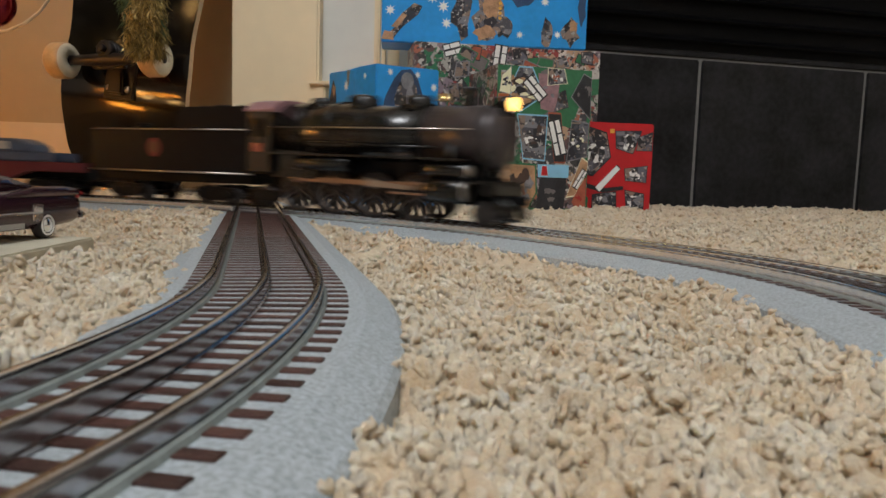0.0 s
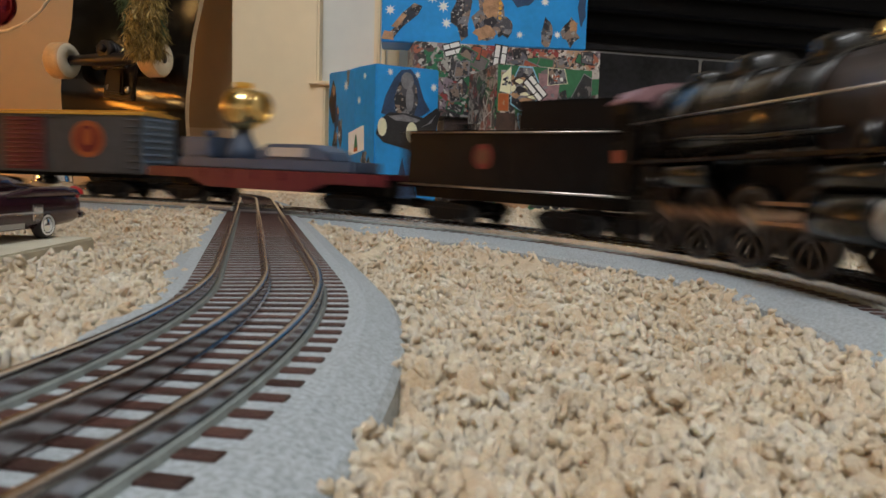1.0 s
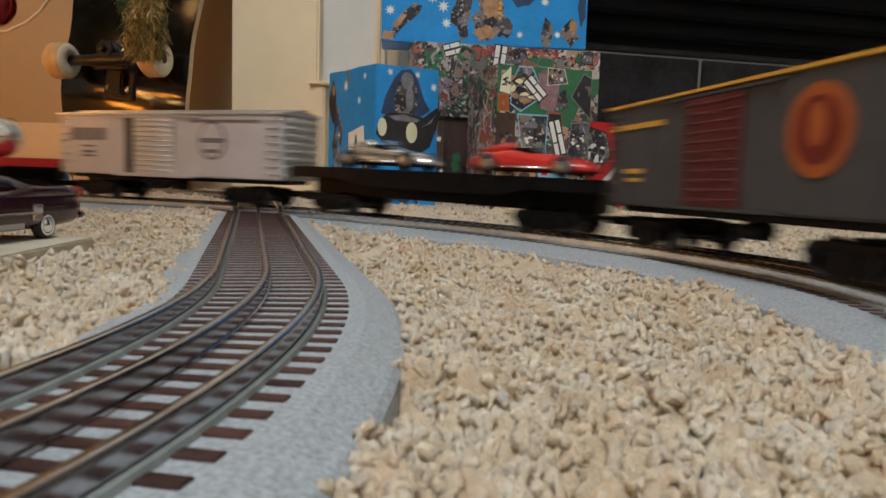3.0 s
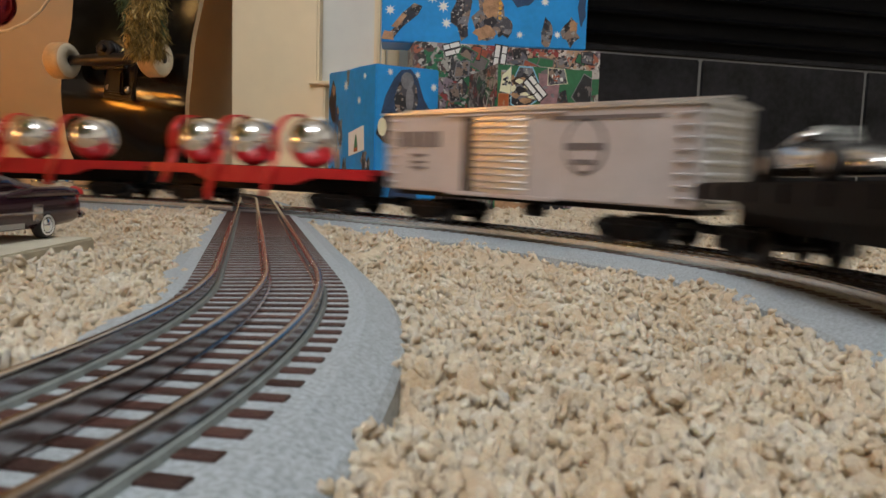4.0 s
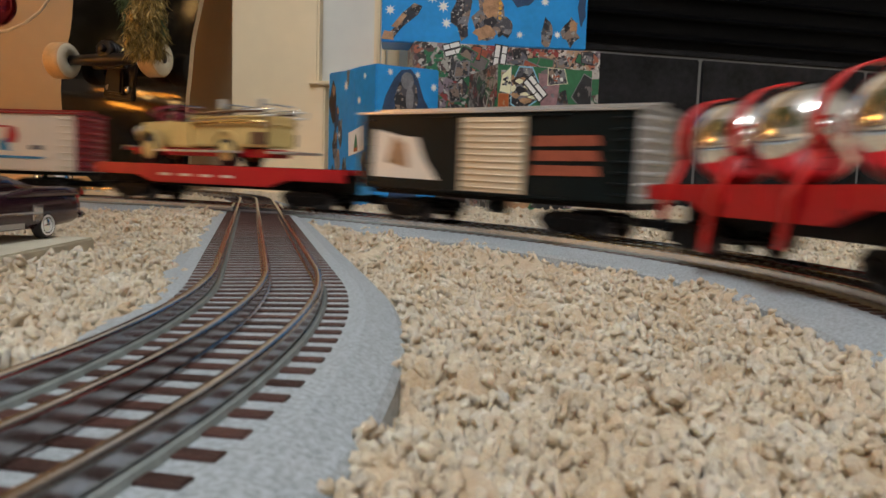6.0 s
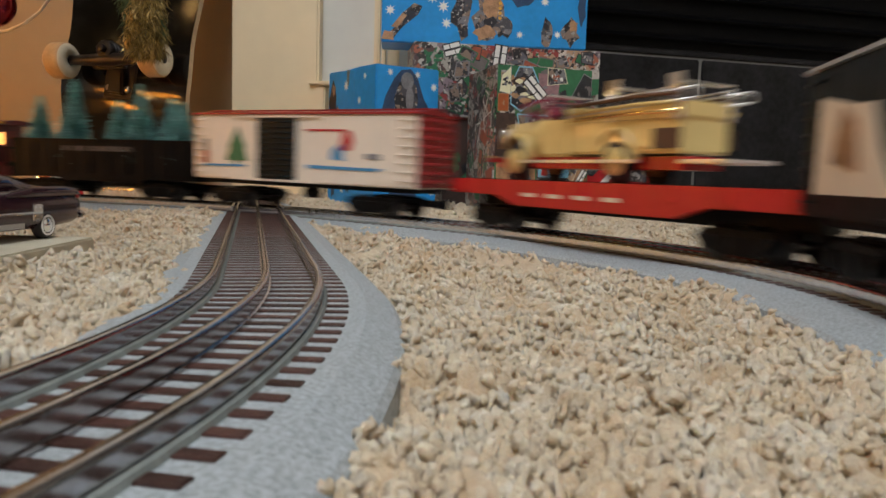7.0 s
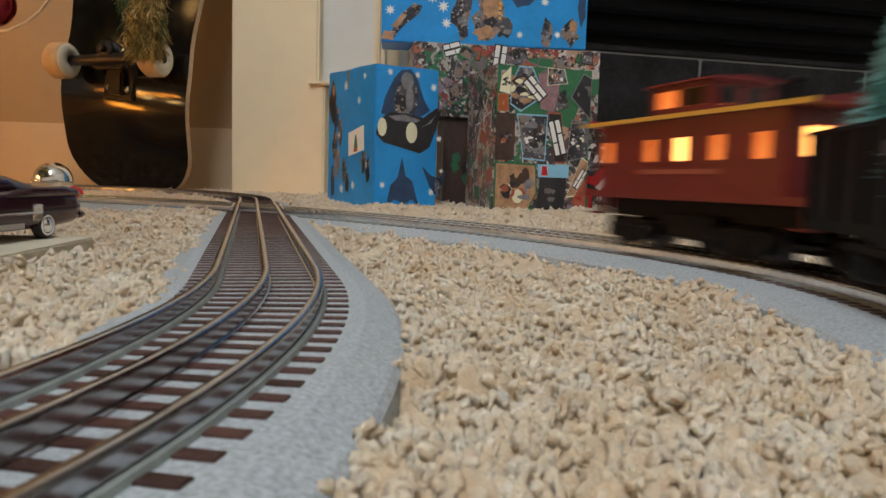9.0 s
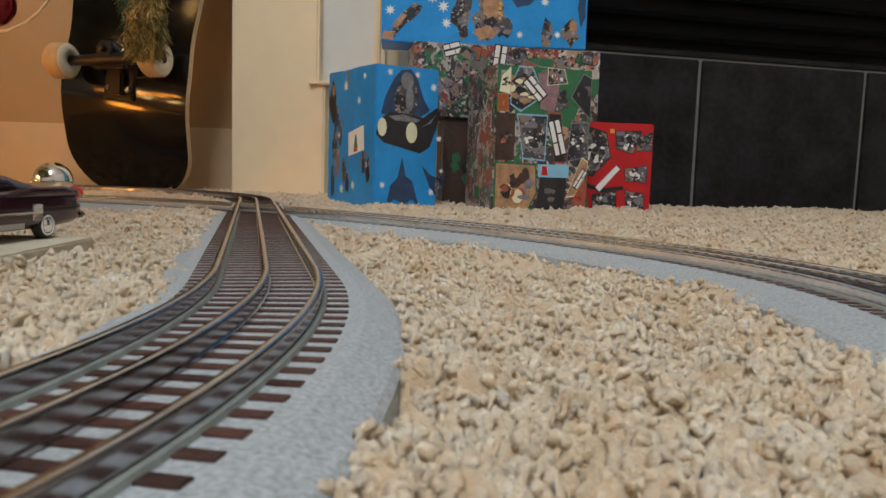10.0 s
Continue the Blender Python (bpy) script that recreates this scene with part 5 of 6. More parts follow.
def wing(x, z, w, h):
    """A dark winged shape."""
    return [(x - w, z + h * 0.55), (x - w * 0.55, z + h * 0.35), (x - w * 0.2, z + h * 0.4), (x, z + h), (x + w * 0.2, z + h * 0.4), (x + w * 0.6, z + h * 0.3), (x + w, z + h * 0.5),
            (x + w * 0.8, z - h * 0.3), (x + w * 0.4, z - h * 0.15), (x, z - h * 0.7), (x - w * 0.4, z - h * 0.15), (x - w * 0.8, z - h * 0.35)]


# blue box standing on the carpet
SB = (0.093, 0.142, 0.181)
blue = present("present", "bright blue printed gift box with white snowflakes and a tag", (-0.0900, 0.930), 33, SB, -0.004, BLUEWRAP)
rb = random.Random(11)
for x, z, r in ((0.085, 0.158, 0.006), (0.030, 0.128, 0.004), (0.095, 0.092, 0.005), (0.012, 0.030, 0.005), (0.085, 0.022, 0.006), (0.020, 0.172, 0.005), (0.100, 0.050, 0.004), (0.060, 0.172, 0.005)):
    print_on(blue, "f", flake(x, z, r), WHITEW, "snowflake", SB)
for x, z, r in ((0.085, 0.160, 0.008), (0.045, 0.138, 0.006), (0.105, 0.095, 0.007), (0.060, 0.028, 0.007), (0.022, 0.055, 0.006), (0.030, 0.168, 0.005), (0.095, 0.022, 0.007)):
    print_on(blue, "s", flake(x, z, r), WHITEW, "snowflake", SB)
print_on(blue, "f", [(0.008, 0.120), (0.014, 0.142), (0.026, 0.165), (0.036, 0.176), (0.050, 0.178), (0.060, 0.168), (0.070, 0.142), (0.080, 0.128), (0.068, 0.120), (0.040, 0.112)], NAVY, "printed_figure", SB)
print_on(blue, "f", [(0.030, 0.118), (0.026, 0.140), (0.033, 0.160), (0.046, 0.166), (0.058, 0.158), (0.062, 0.138), (0.054, 0.116)], FIG, "printed_figure", SB, 0.0026)
print_on(blue, "f", oval(0.045, 0.163, 0.0095, 0.011, 12), GREYINK, "printed_figure", SB, 0.0030)
print_on(blue, "f", oval(0.049, 0.140, 0.006, 0.016, 12), GREYINK, "printed_figure", SB, 0.0032)
print_on(blue, "f", [(0.001, 0.094), (0.006, 0.112), (0.020, 0.122), (0.045, 0.122), (0.070, 0.118), (0.090, 0.132), (0.096, 0.126), (0.090, 0.104), (0.080, 0.080), (0.066, 0.072), (0.040, 0.078), (0.012, 0.084)], INK, "printed_vehicle", SB, 0.0036)
print_on(blue, "f", oval(0.053, 0.098, 0.0085, 0.0135, 14), PALEINK, "printed_lamp", SB, 0.0042)
print_on(blue, "f", oval(0.010, 0.103, 0.0065, 0.0115, 14), PALEINK, "printed_lamp", SB, 0.0042)
print_on(blue, "f", [(0.018, 0.117), (0.040, 0.1205), (0.066, 0.1150), (0.060, 0.1115), (0.030, 0.1120)], GREYINK, "printed_gloss", SB, 0.0042)
print_on(blue, "f", [(0.064, 0.104), (0.082, 0.112), (0.090, 0.124), (0.078, 0.112)], GREYINK, "printed_gloss", SB, 0.0042)
print_on(blue, "f", [(0.018, 0.004), (0.024, 0.030), (0.034, 0.040), (0.040, 0.066), (0.046, 0.042), (0.056, 0.036), (0.066, 0.004), (0.056, 0.012), (0.044, 0.006), (0.030, 0.012)], NAVY, "printed_figure", SB, 0.0026)
print_on(blue, "f", [(0.070, 0.056), (0.084, 0.044), (0.098, 0.040), (0.106, 0.050), (0.104, 0.030), (0.092, 0.018), (0.082, 0.030)], NAVY, "printed_figure", SB, 0.0026)
print_on(blue, "f", blob(rb, 0.096, 0.030, 0.008, 0.012), FIG, "printed_figure", SB, 0.0030)
SIDE = SB[1]
for u, z, w, h, m in ((0.90, 0.140, 0.10, 0.030, INK), (0.80, 0.118, 0.07, 0.018, NAVY), (0.72, 0.100, 0.06, 0.022, FIG), (0.84, 0.082, 0.06, 0.020, FIG), (0.78, 0.058, 0.07, 0.022, GREYINK),
                      (0.62, 0.046, 0.05, 0.022, FIG), (0.55, 0.030, 0.04, 0.016, INK), (0.56, 0.170, 0.03, 0.012, GREYINK), (0.88, 0.030, 0.05, 0.026, NAVY), (0.20, 0.060, 0.07, 0.016, FIG), (0.12, 0.046, 0.05, 0.020, INK)):
    print_on(blue, "s", [(min(SIDE - 0.002, max(0.002, p)), max(0.002, q)) for p, q in blob(rb, u * SIDE, z, w * SIDE, h)], m, "printed_figure", SB, 0.0022)
    print_on(blue, "s", [(min(SIDE - 0.002, max(0.002, p)), max(0.002, q)) for p, q in blob(rb, u * SIDE - 0.004, z + h * 0.55, w * SIDE * 0.4, h * 0.3)], rb.choice((TANINK, GREYINK)), "printed_figure", SB, 0.0028)
print_on(blue, "s", [(SIDE * 0.20, 0.074), (SIDE * 0.52, 0.066), (SIDE * 0.53, 0.097), (SIDE * 0.21, 0.106)], WHITEW, "gift_tag", SB, 0.0034)
print_on(blue, "s", [(SIDE * 0.33, 0.078), (SIDE * 0.41, 0.076), (SIDE * 0.38, 0.094), (SIDE * 0.36, 0.094)], GREENP, "tag_print", SB, 0.0038)
print_on(blue, "s", [(SIDE * 0.33, 0.073), (SIDE * 0.41, 0.071), (SIDE * 0.41, 0.077), (SIDE * 0.33, 0.079)], ORANGE, "tag_print", SB, 0.0038)

# brown box behind and between
brown = present("present", "dark brown printed gift box between the others", (-0.004, 1.075), 6, (0.135, 0.10, 0.127), -0.004, BROWNWRAP)
rq = random.Random(3)
for k in range(9):
    print_on(brown, "f", blob(rq, rq.uniform(0.01, 0.05), rq.uniform(0.01, 0.12), 0.007, 0.010), rq.choice((RUSTP, INK, GREENP, GREYINK)), "printed_shape", SB)


def comic_panels(ob, face, w, h, seed, count, taken=()):
    rng = random.Random(seed)
    for k in range(count):
        x, z = rng.uniform(0.008, w - 0.008), rng.uniform(0.008, h - 0.008)
        if any(a <= x <= b and c <= z <= d for a, b, c, d in taken):
            continue
        a = rng.uniform(-0.5, 0.5)
        rx, rz = rng.uniform(0.006, 0.017), rng.uniform(0.006, 0.014)
        pts = []
        for sx, sz in ((-1, -1), (1, -1), (1, 1), (-1, 1)):
            px, pz = sx * rx * rng.uniform(0.7, 1.1), sz * rz * rng.uniform(0.7, 1.1)
            pts.append((min(w - 0.001, max(0.001, x + px * math.cos(a) - pz * math.sin(a))), min(h - 0.001, max(0.001, z + px * math.sin(a) + pz * math.cos(a)))))
        lift = 0.0018 + 0.00012 * k
        print_on(ob, face, pts, rng.choice((INK, GREYINK, GREENP, GREENP, FIG, COMIC, COMIC, FIG, WHITEW, GREYP)), "comic_panel", None, lift)
        cx, cz = sum(p[0] for p in pts) / 4, sum(p[1] for p in pts) / 4
        print_on(ob, face, [(cx + (p[0] - cx) * 0.86, cz + (p[1] - cz) * 0.84) for p in pts], rng.choice((COMIC, FIG, FIG, COMIC, GREYP, RUSTP, GREENP)), "comic_panel", None, lift + 0.00006)


def logo_bars(ob, x, z, w, h, turn, lift=0.0045):
    """Two rows of plain pale bars on a dark slanted patch."""
    c, s = math.cos(turn), math.sin(turn)

    def put(u0, u1, v0, v1, m, n, l):
        print_on(ob, "f", [(x + u * c - v * s, z + u * s + v * c) for u, v in ((u0, v0), (u1, v0), (u1, v1), (u0, v1))], m, n, None, l)
    put(-w, w, -h, h, INK, "logo_patch", lift)
    for v, cut in ((-0.5, 0.25), (0.5, -0.2)):
        put(-w * 0.9, (cut - 0.04) * w, (v - 0.34) * h, (v + 0.34) * h, WHITEW, "logo_bar", lift + 0.0003)
        put((cut + 0.04) * w, w * 0.9, (v - 0.34) * h, (v + 0.34) * h, WHITEW, "logo_bar", lift + 0.0003)


# comic-print box in front
SC = (0.130, 0.120, 0.186)
comic = present("present", "comic-print gift box with black and green panels", (0.060, 0.930), 15, SC, -0.005, COMIC)
comic_panels(comic, "s", SC[1], SC[2], 6, 16)


def framed(ob, w, h, rows, lift):
    """Printed picture panels: fractions of the face, each with a narrow border, a ground and drawn details."""
    rng = random.Random(len(rows))
    for k, (pts, border, ground, inks) in enumerate(rows):
        face = [(0.0012 + (w - 0.0024) * u, 0.0012 + (h - 0.0024) * v) for u, v in pts]
        cx, cz = sum(p[0] for p in face) / len(face), sum(p[1] for p in face) / len(face)
        up = lift + 0.0006 * k
        print_on(ob, "f", face, border, "panel_border", None, up)
        print_on(ob, "f", [(cx + (x - cx) * 0.93, cz + (z - cz) * 0.93) for x, z in face], FIG if ground in (GREYINK, GREYP) else ground, "comic_panel", None, up + 0.0002)
        rad = min(max(abs(x - cx) for x, z in face), max(abs(z - cz) for x, z in face))
        for j, m in enumerate(inks * 4):
            a, d = rng.uniform(0, 6.28), rad * rng.uniform(0.1, 0.62)
            print_on(ob, "f", blob(rng, cx + d * math.cos(a), cz + d * math.sin(a), rad * rng.uniform(0.08, 0.32), rad * rng.uniform(0.08, 0.32), 11), m, "printed_figure", None, up + 0.0003 + 0.000012 * j)


framed(comic, SC[0], SC[2], (
    (((0, 0), (1, 0), (1, 1), (0, 1)), GREENP, COMIC, ()),
    (((0, 0.36), (0.20, 0.36), (0.20, 0.68), (0, 0.68)), BROWNWRAP, BROWNWRAP, (INK, TANINK, RUSTP, INK, GREYINK)),
    (((0, 0), (0.36, 0), (0.46, 0.14), (0.44, 0.34), (0, 0.35)), GREENP, TANINK, (BROWNWRAP, PALEINK, BROWNWRAP, INK, TANINK, RUSTP, GREYINK, BROWNWRAP)),
    (((0.20, 0.66), (0.80, 0.60), (1.0, 1.0), (0.10, 1.0)), GREENP, GREENP, (INK, GREYP)),
    (((0.14, 0.74), (0.25, 0.69), (0.50, 0.81), (0.36, 1.0), (0.22, 1.0), (0.14, 0.88)), TAGBLUE, GREYINK, (TANINK, PALEINK, BROWNWRAP, GREYINK, INK, PALEINK)),
    (((0.02, 0.82), (0.14, 0.80), (0.14, 1.0), (0.04, 0.93)), GREYINK, PALEINK, (INK, GREYINK, INK)),
    (((0.01, 0.69), (0.12, 0.69), (0.12, 0.81), (0.01, 0.81)), TANINK, ORANGE, (TANINK,)),
    (((0.46, 0.72), (0.62, 0.70), (0.66, 0.95), (0.42, 0.96)), MAUVE, MAUVE, (GREYINK, MAUVE)),
    (((0.52, 0.88), (0.74, 0.90), (0.70, 1.0), (0.52, 1.0)), PALEINK, GREYINK, (WHITEW, INK, RUSTP)),
    (((0.60, 0.70), (0.76, 0.74), (0.72, 0.86), (0.66, 0.84)), INK, GREYP, (INK, BROWNWRAP)),
    (((0.78, 0.81), (0.91, 0.98), (1.0, 0.95), (1.0, 0.66)), GREYINK, INK, (GREYP, INK)),
    (((0.76, 0.36), (0.99, 0.40), (0.99, 0.64), (0.80, 0.66)), GREYINK, GREYP, (WHITEW, INK, GREYINK, INK, PALEINK)),
    (((0.21, 0.68), (0.54, 0.68), (0.53, 0.36), (0.29, 0.37)), TAGBLUE, GREYINK, (INK, GREYP, INK, WHITEW, BROWNWRAP)),
    (((0.54, 0.70), (0.68, 0.70), (0.75, 0.35), (0.63, 0.35)), RUSTP, INK, ()),
    (((0.44, 0), (0.75, 0), (0.77, 0.25), (0.49, 0.25)), INK, INK, (GREYP, INK)),
    (((0.84, 0.08), (0.92, 0), (0.99, 0.02), (0.99, 0.26), (0.90, 0.20)), RUSTP, RUSTP, (DKRED,)),
    (((0.77, 0.11), (0.93, 0.40), (1.0, 0.37), (0.99, 0.28), (0.86, 0.12)), PALEINK, TANINK, ()),
    (((0.46, 0.25), (0.79, 0.25), (0.79, 0.34), (0.45, 0.34)), TAGBLUE, TAGBLUE, ()),
    (((0.49, 0.26), (0.57, 0.26), (0.55, 0.33), (0.50, 0.33)), WHITEW, RED, ())), 0.0030)
logo_bars(comic, 0.084, 0.098, 0.024, 0.0085, -1.30, 0.0155)
logo_bars(comic, 0.051, 0.158, 0.017, 0.008, -0.80, 0.0155)
logo_bars(comic, 0.118, 0.046, 0.014, 0.0045, 1.05, 0.0155)

# red box and the long comic box lying on top
SR = (0.098, 0.11, 0.126)
red = present("present", "red comic-print gift box with black and white figures", (0.192, 1.035), 3, SR, -0.005, RED)
framed(red, SR[0], SR[2], (
    (((0.0, 0.97), (0.32, 0.90), (0.40, 0.62), (0.14, 0.40), (0.0, 0.42)), INK, GREYINK, (INK, WHITEW, INK, GREYP, INK, WHITEW)),
    (((0.44, 0.92), (0.84, 0.93), (0.72, 0.66), (0.46, 0.72)), INK, GREYP, (WHITEW, INK, GREYINK, INK)),
    (((0.80, 0.86), (1.0, 0.92), (1.0, 0.70), (0.76, 0.70)), INK, GREYINK, (INK, GREYP)),
    (((0.60, 0.50), (0.95, 0.54), (0.94, 0.34), (0.62, 0.36)), INK, GREYP, (WHITEW, INK, WHITEW, INK)),
    (((0.14, 0.20), (0.50, 0.24), (0.52, 0.0), (0.14, 0.0)), INK, GREYP, (INK, WHITEW, GREYINK, INK)),
    (((0.62, 0.26), (0.92, 0.22), (0.92, 0.01), (0.66, 0.01)), INK, GREYP, (WHITEW, INK, GREYINK)),
    (((0.0, 0.33), (0.30, 0.27), (0.60, 0.30), (0.60, 0.26), (0.30, 0.22), (0.0, 0.28)), INK, INK, ()),
    (((0.17, 0.27), (0.24, 0.22), (0.55, 0.50), (0.49, 0.54)), INK, WHITEW, ()),
    (((0.0, 0.20), (0.08, 0.16), (0.08, 0.0), (0.0, 0.0)), GREENP, GREENP, ()),
    (((0.36, 0.94), (0.43, 0.94), (0.43, 0.89), (0.36, 0.89)), ORANGE, YELLOW, ())), 0.0024)

SL = (0.276, 0.085, 0.104)
long_box = present("present", "long comic-print gift box lying on other presents", (-0.050, 1.060), 9, SL, 0.1235, COMIC)
comic_panels(long_box, "f", SL[0], SL[2], 15, 44)
comic_panels(long_box, "s", SL[1], SL[2], 16, 10)
logo_bars(long_box, 0.125, 0.090, 0.016, 0.010, 1.45)
logo_bars(long_box, 0.055, 0.096, 0.013, 0.009, 0.3)

ST = (0.298, 0.070, 0.20)
top_box = present("present", "large blue printed gift box on top of the pile", (-0.098, 1.078), 4, ST, 0.2285, BLUEWRAP)
rt = random.Random(21)
for x, z, r in ((0.072, 0.065, 0.009), (0.093, 0.030, 0.008), (0.088, 0.053, 0.009), (0.012, 0.045, 0.008), (0.255, 0.020, 0.006), (0.200, 0.018, 0.006), (0.235, 0.066, 0.007), (0.140, 0.070, 0.006)):
    print_on(top_box, "f", flake(x, z, r), WHITEW, "snowflake", ST)
print_on(top_box, "f", [(0.004, 0.008), (0.016, 0.004), (0.030, 0.022), (0.052, 0.040), (0.058, 0.052), (0.046, 0.056), (0.030, 0.042), (0.018, 0.020)], FIG, "printed_figure", ST)
print_on(top_box, "f", [(0.000, 0.004), (0.018, 0.003), (0.016, 0.014), (0.004, 0.016)], TANINK, "printed_figure", ST, 0.0027)
print_on(top_box, "f", [(0.014, 0.022), (0.022, 0.020), (0.036, 0.038), (0.030, 0.042)], TANINK, "printed_figure", ST, 0.0027)
for x, z, rx, rz, m in ((0.115, 0.045, 0.018, 0.040, FIG), (0.112, 0.066, 0.010, 0.020, GREYINK), (0.152, 0.040, 0.024, 0.036, FIG), (0.160, 0.058, 0.014, 0.020, TANINK), (0.175, 0.030, 0.014, 0.020, FIG),
                        (0.150, 0.018, 0.018, 0.012, TANINK), (0.240, 0.022, 0.009, 0.028, FIG), (0.275, 0.024, 0.014, 0.020, FIG), (0.278, 0.034, 0.008, 0.010, TANINK), (0.205, 0.068, 0.018, 0.012, NAVY), (0.290, 0.060, 0.006, 0.030, NAVY)):
    pts = [(min(0.296, max(0.002, px)), max(0.002, pz)) for px, pz in blob(rt, x, z, rx, rz, 12)]
    print_on(top_box, "f", pts, m, "printed_figure", ST, 0.0022 + rt.random() * 0.0012)
print_on(top_box, "f", wing(0.205, 0.075, 0.024, 0.022), NAVY, "printed_figure", ST, 0.0036)
for k in range(5):
    print_on(top_box, "f", oval(0.170, 0.040 + k * 0.007, 0.0026, 0.0026, 8), YELLOW, "printed_spot", ST, 0.0042)


# ---- skateboard leaning on the wall ----
def skateboard():
    ob = thing("skateboard", "black lacquered skateboard standing on its nose, cream wheels", "skateboard",
               at=pose(-0.530, 1.150, -0.010, -6, 0, -13) @ Matrix.Rotation(math.radians(6), 4, "Y"))
    # outline of the deck: rounded ends, slight waist; x across, z up
    L, n = 0.80, 48
    def half_width(u):
        d = min(u, 1 - u) * L
        w = 0.1125 - 0.0045 * math.exp(-((u - 0.32) / 0.05) ** 2)
        if d < 0.088:
            w *= math.sqrt(max(0.0, 1 - ((0.088 - d) / 0.088) ** 2.5)) * 0.86 + 0.14 * math.sin(d / 0.088 * math.pi / 2)
        return max(w, 0.002)
    def bow(u):
        z = u * L
        kick = 0.0
        # the ends bend back over a soft curve
        for d in (0.185 - z, z - L + 0.185):
            if d > 0:
                kick = 0.42 * d * d / (2 * 0.06) if d < 0.06 else 0.42 * (d - 0.03)
        return kick
    us = [0.0005 + 0.999 * (0.5 - 0.5 * math.cos(math.pi * k / n)) for k in range(n + 1)]
    m = 10
    rows_f = []
    for u in us:
        hw = half_width(u)
        rows_f.append([(hw * (2 * j / m - 1), bow(u) - 0.012 * (1 - (2 * j / m - 1) ** 2) * 0.4, u * L) for j in range(m + 1)])
    bm = bmesh.new()
    F = [[bm.verts.new(p) for p in r] for r in rows_f]
    for a, b in zip(F, F[1:]):
        for j in range(m):
            f = bm.faces.new((a[j], a[j + 1], b[j + 1], b[j]))
            f.smooth = True
    part("deck_underside", bm, DECK, ob)
    bm = bmesh.new()
    A = [[bm.verts.new((p[0], p[1] + 0.0004, p[2])) for p in r] for r in rows_f]
    B = [[bm.verts.new((p[0], p[1] + 0.0105, p[2])) for p in r] for r in rows_f]
    for a, b, c, d in zip(A, A[1:], B, B[1:]):
        for j in range(m):
            bm.faces.new((c[j], d[j], d[j + 1], c[j + 1]))
        bm.faces.new((a[0], b[0], d[0], c[0])), bm.faces.new((a[m], c[m], d[m], b[m]))
    for j in range(m):
        bm.faces.new((A[0][j], B[0][j], B[0][j + 1], A[0][j + 1]))
        bm.faces.new((A[-1][j], A[-1][j + 1], B[-1][j + 1], B[-1][j]))
    bmesh.ops.recalc_face_normals(bm, faces=bm.faces[:])
    part("deck", bm, PLY, ob, "maple plywood edge")
    for zt in (0.205, 0.60):
        # the loose hanger leans on its bushings
        lean = Matrix.Translation((0, 0, zt)) @ Matrix.Rotation(math.radians(-7), 4, "Y") @ Matrix.Translation((0.002, 0, -zt))
        t = part("truck", joined(box(-0.027, 0.027, -0.0075, 0.0, zt - 0.052, zt + 0.022, 0.002),
                                 moved(joined(prism([(-0.030, zt - 0.012), (0.030, zt - 0.012), (0.016, zt + 0.012), (-0.016, zt + 0.012)], -0.046, -0.030, bev=0.003),
                                              lathe([(0.006, -0.066), (0.0075, -0.060), (0.0085, -0.03), (0.011, 0), (0.0085, 0.03), (0.0075, 0.060), (0.006, 0.066)], (0, -0.043, zt), "x", 18),
                                              cyl(0.004, 0.172, (0, -0.043, zt), "x", 12)), lean),
                                 prism([(-0.014, zt - 0.046), (0.014, zt - 0.046), (0.010, zt - 0.010), (-0.010, zt - 0.010)], -0.018, -0.007, bev=0.003),
                                 cyl(0.0145, 0.012, (0, -0.028, zt + 0.014), "y", 18), ring(0.0125, 0.0035, (0, -0.040, zt + 0.014), "y", 20, 8), cyl(0.0135, 0.014, (0, -0.046, zt + 0.014), "y", 18), cyl(0.0065, 0.012, (0, -0.056, zt + 0.014), "y", 6)), TRUCKS, ob, "dark bronze skateboard truck")
        for sx in (-1, 1):
            wv = part("wheel", moved(lathe([(0.008, -0.0165), (0.0215, -0.0165), (0.0262, -0.0115), (0.0268, 0.0), (0.0262, 0.0115), (0.0215, 0.0165), (0.008, 0.0165), (0.008, -0.0165)], (sx * 0.080, -0.043, zt), "x", 32), lean), URETH, ob, "cream urethane wheel")
            part("bearing", moved(cyl(0.0085, 0.030, (sx * 0.080, -0.043, zt), "x", 16), lean), TRUCKS, wv)
            part("tread", moved(lathe([(0.0255, -0.0125), (0.0273, -0.010), (0.0273, 0.010), (0.0255, 0.0125)], (sx * 0.080, -0.043, zt), "x", 32), lean), URESIDE, wv)
        for sx in (-1, 1):
            for dz in (-0.036, 0.016):
                part("bolt", lathe([(0, -0.0045), (0.0045, -0.004), (0.006, 0), (0, 0.0)], (sx * 0.016, -0.0075, zt + dz), "y", 12), STEEL, ob)
    return ob


skateboard()


# ---- tree, cord and ornament of the decorated tree ----
def christmas_tree():
    ob = thing("christmas_tree", "decorated fir tree with gold tinsel on a low branch", "tree")
    rng = random.Random(9)
    def strands(count, pick, material, name, w):
        verts, faces = [], []
        for _ in range(count):
            a, b = pick()
            a, b = Vector(a), Vector(b)
            side = (b - a).cross(Vector((rng.uniform(-1, 1), 1, rng.uniform(-1, 1)))).normalized() * w
            mid = (a + b) / 2 + Vector((rng.uniform(-1, 1), rng.uniform(-1, 1), rng.uniform(-1, 1))) * 0.004
            k = len(verts)
            up = (b - a).cross(side).normalized() * w * 0.6
            verts += [a - side, a + side, mid + side, mid - side, b, mid + up]
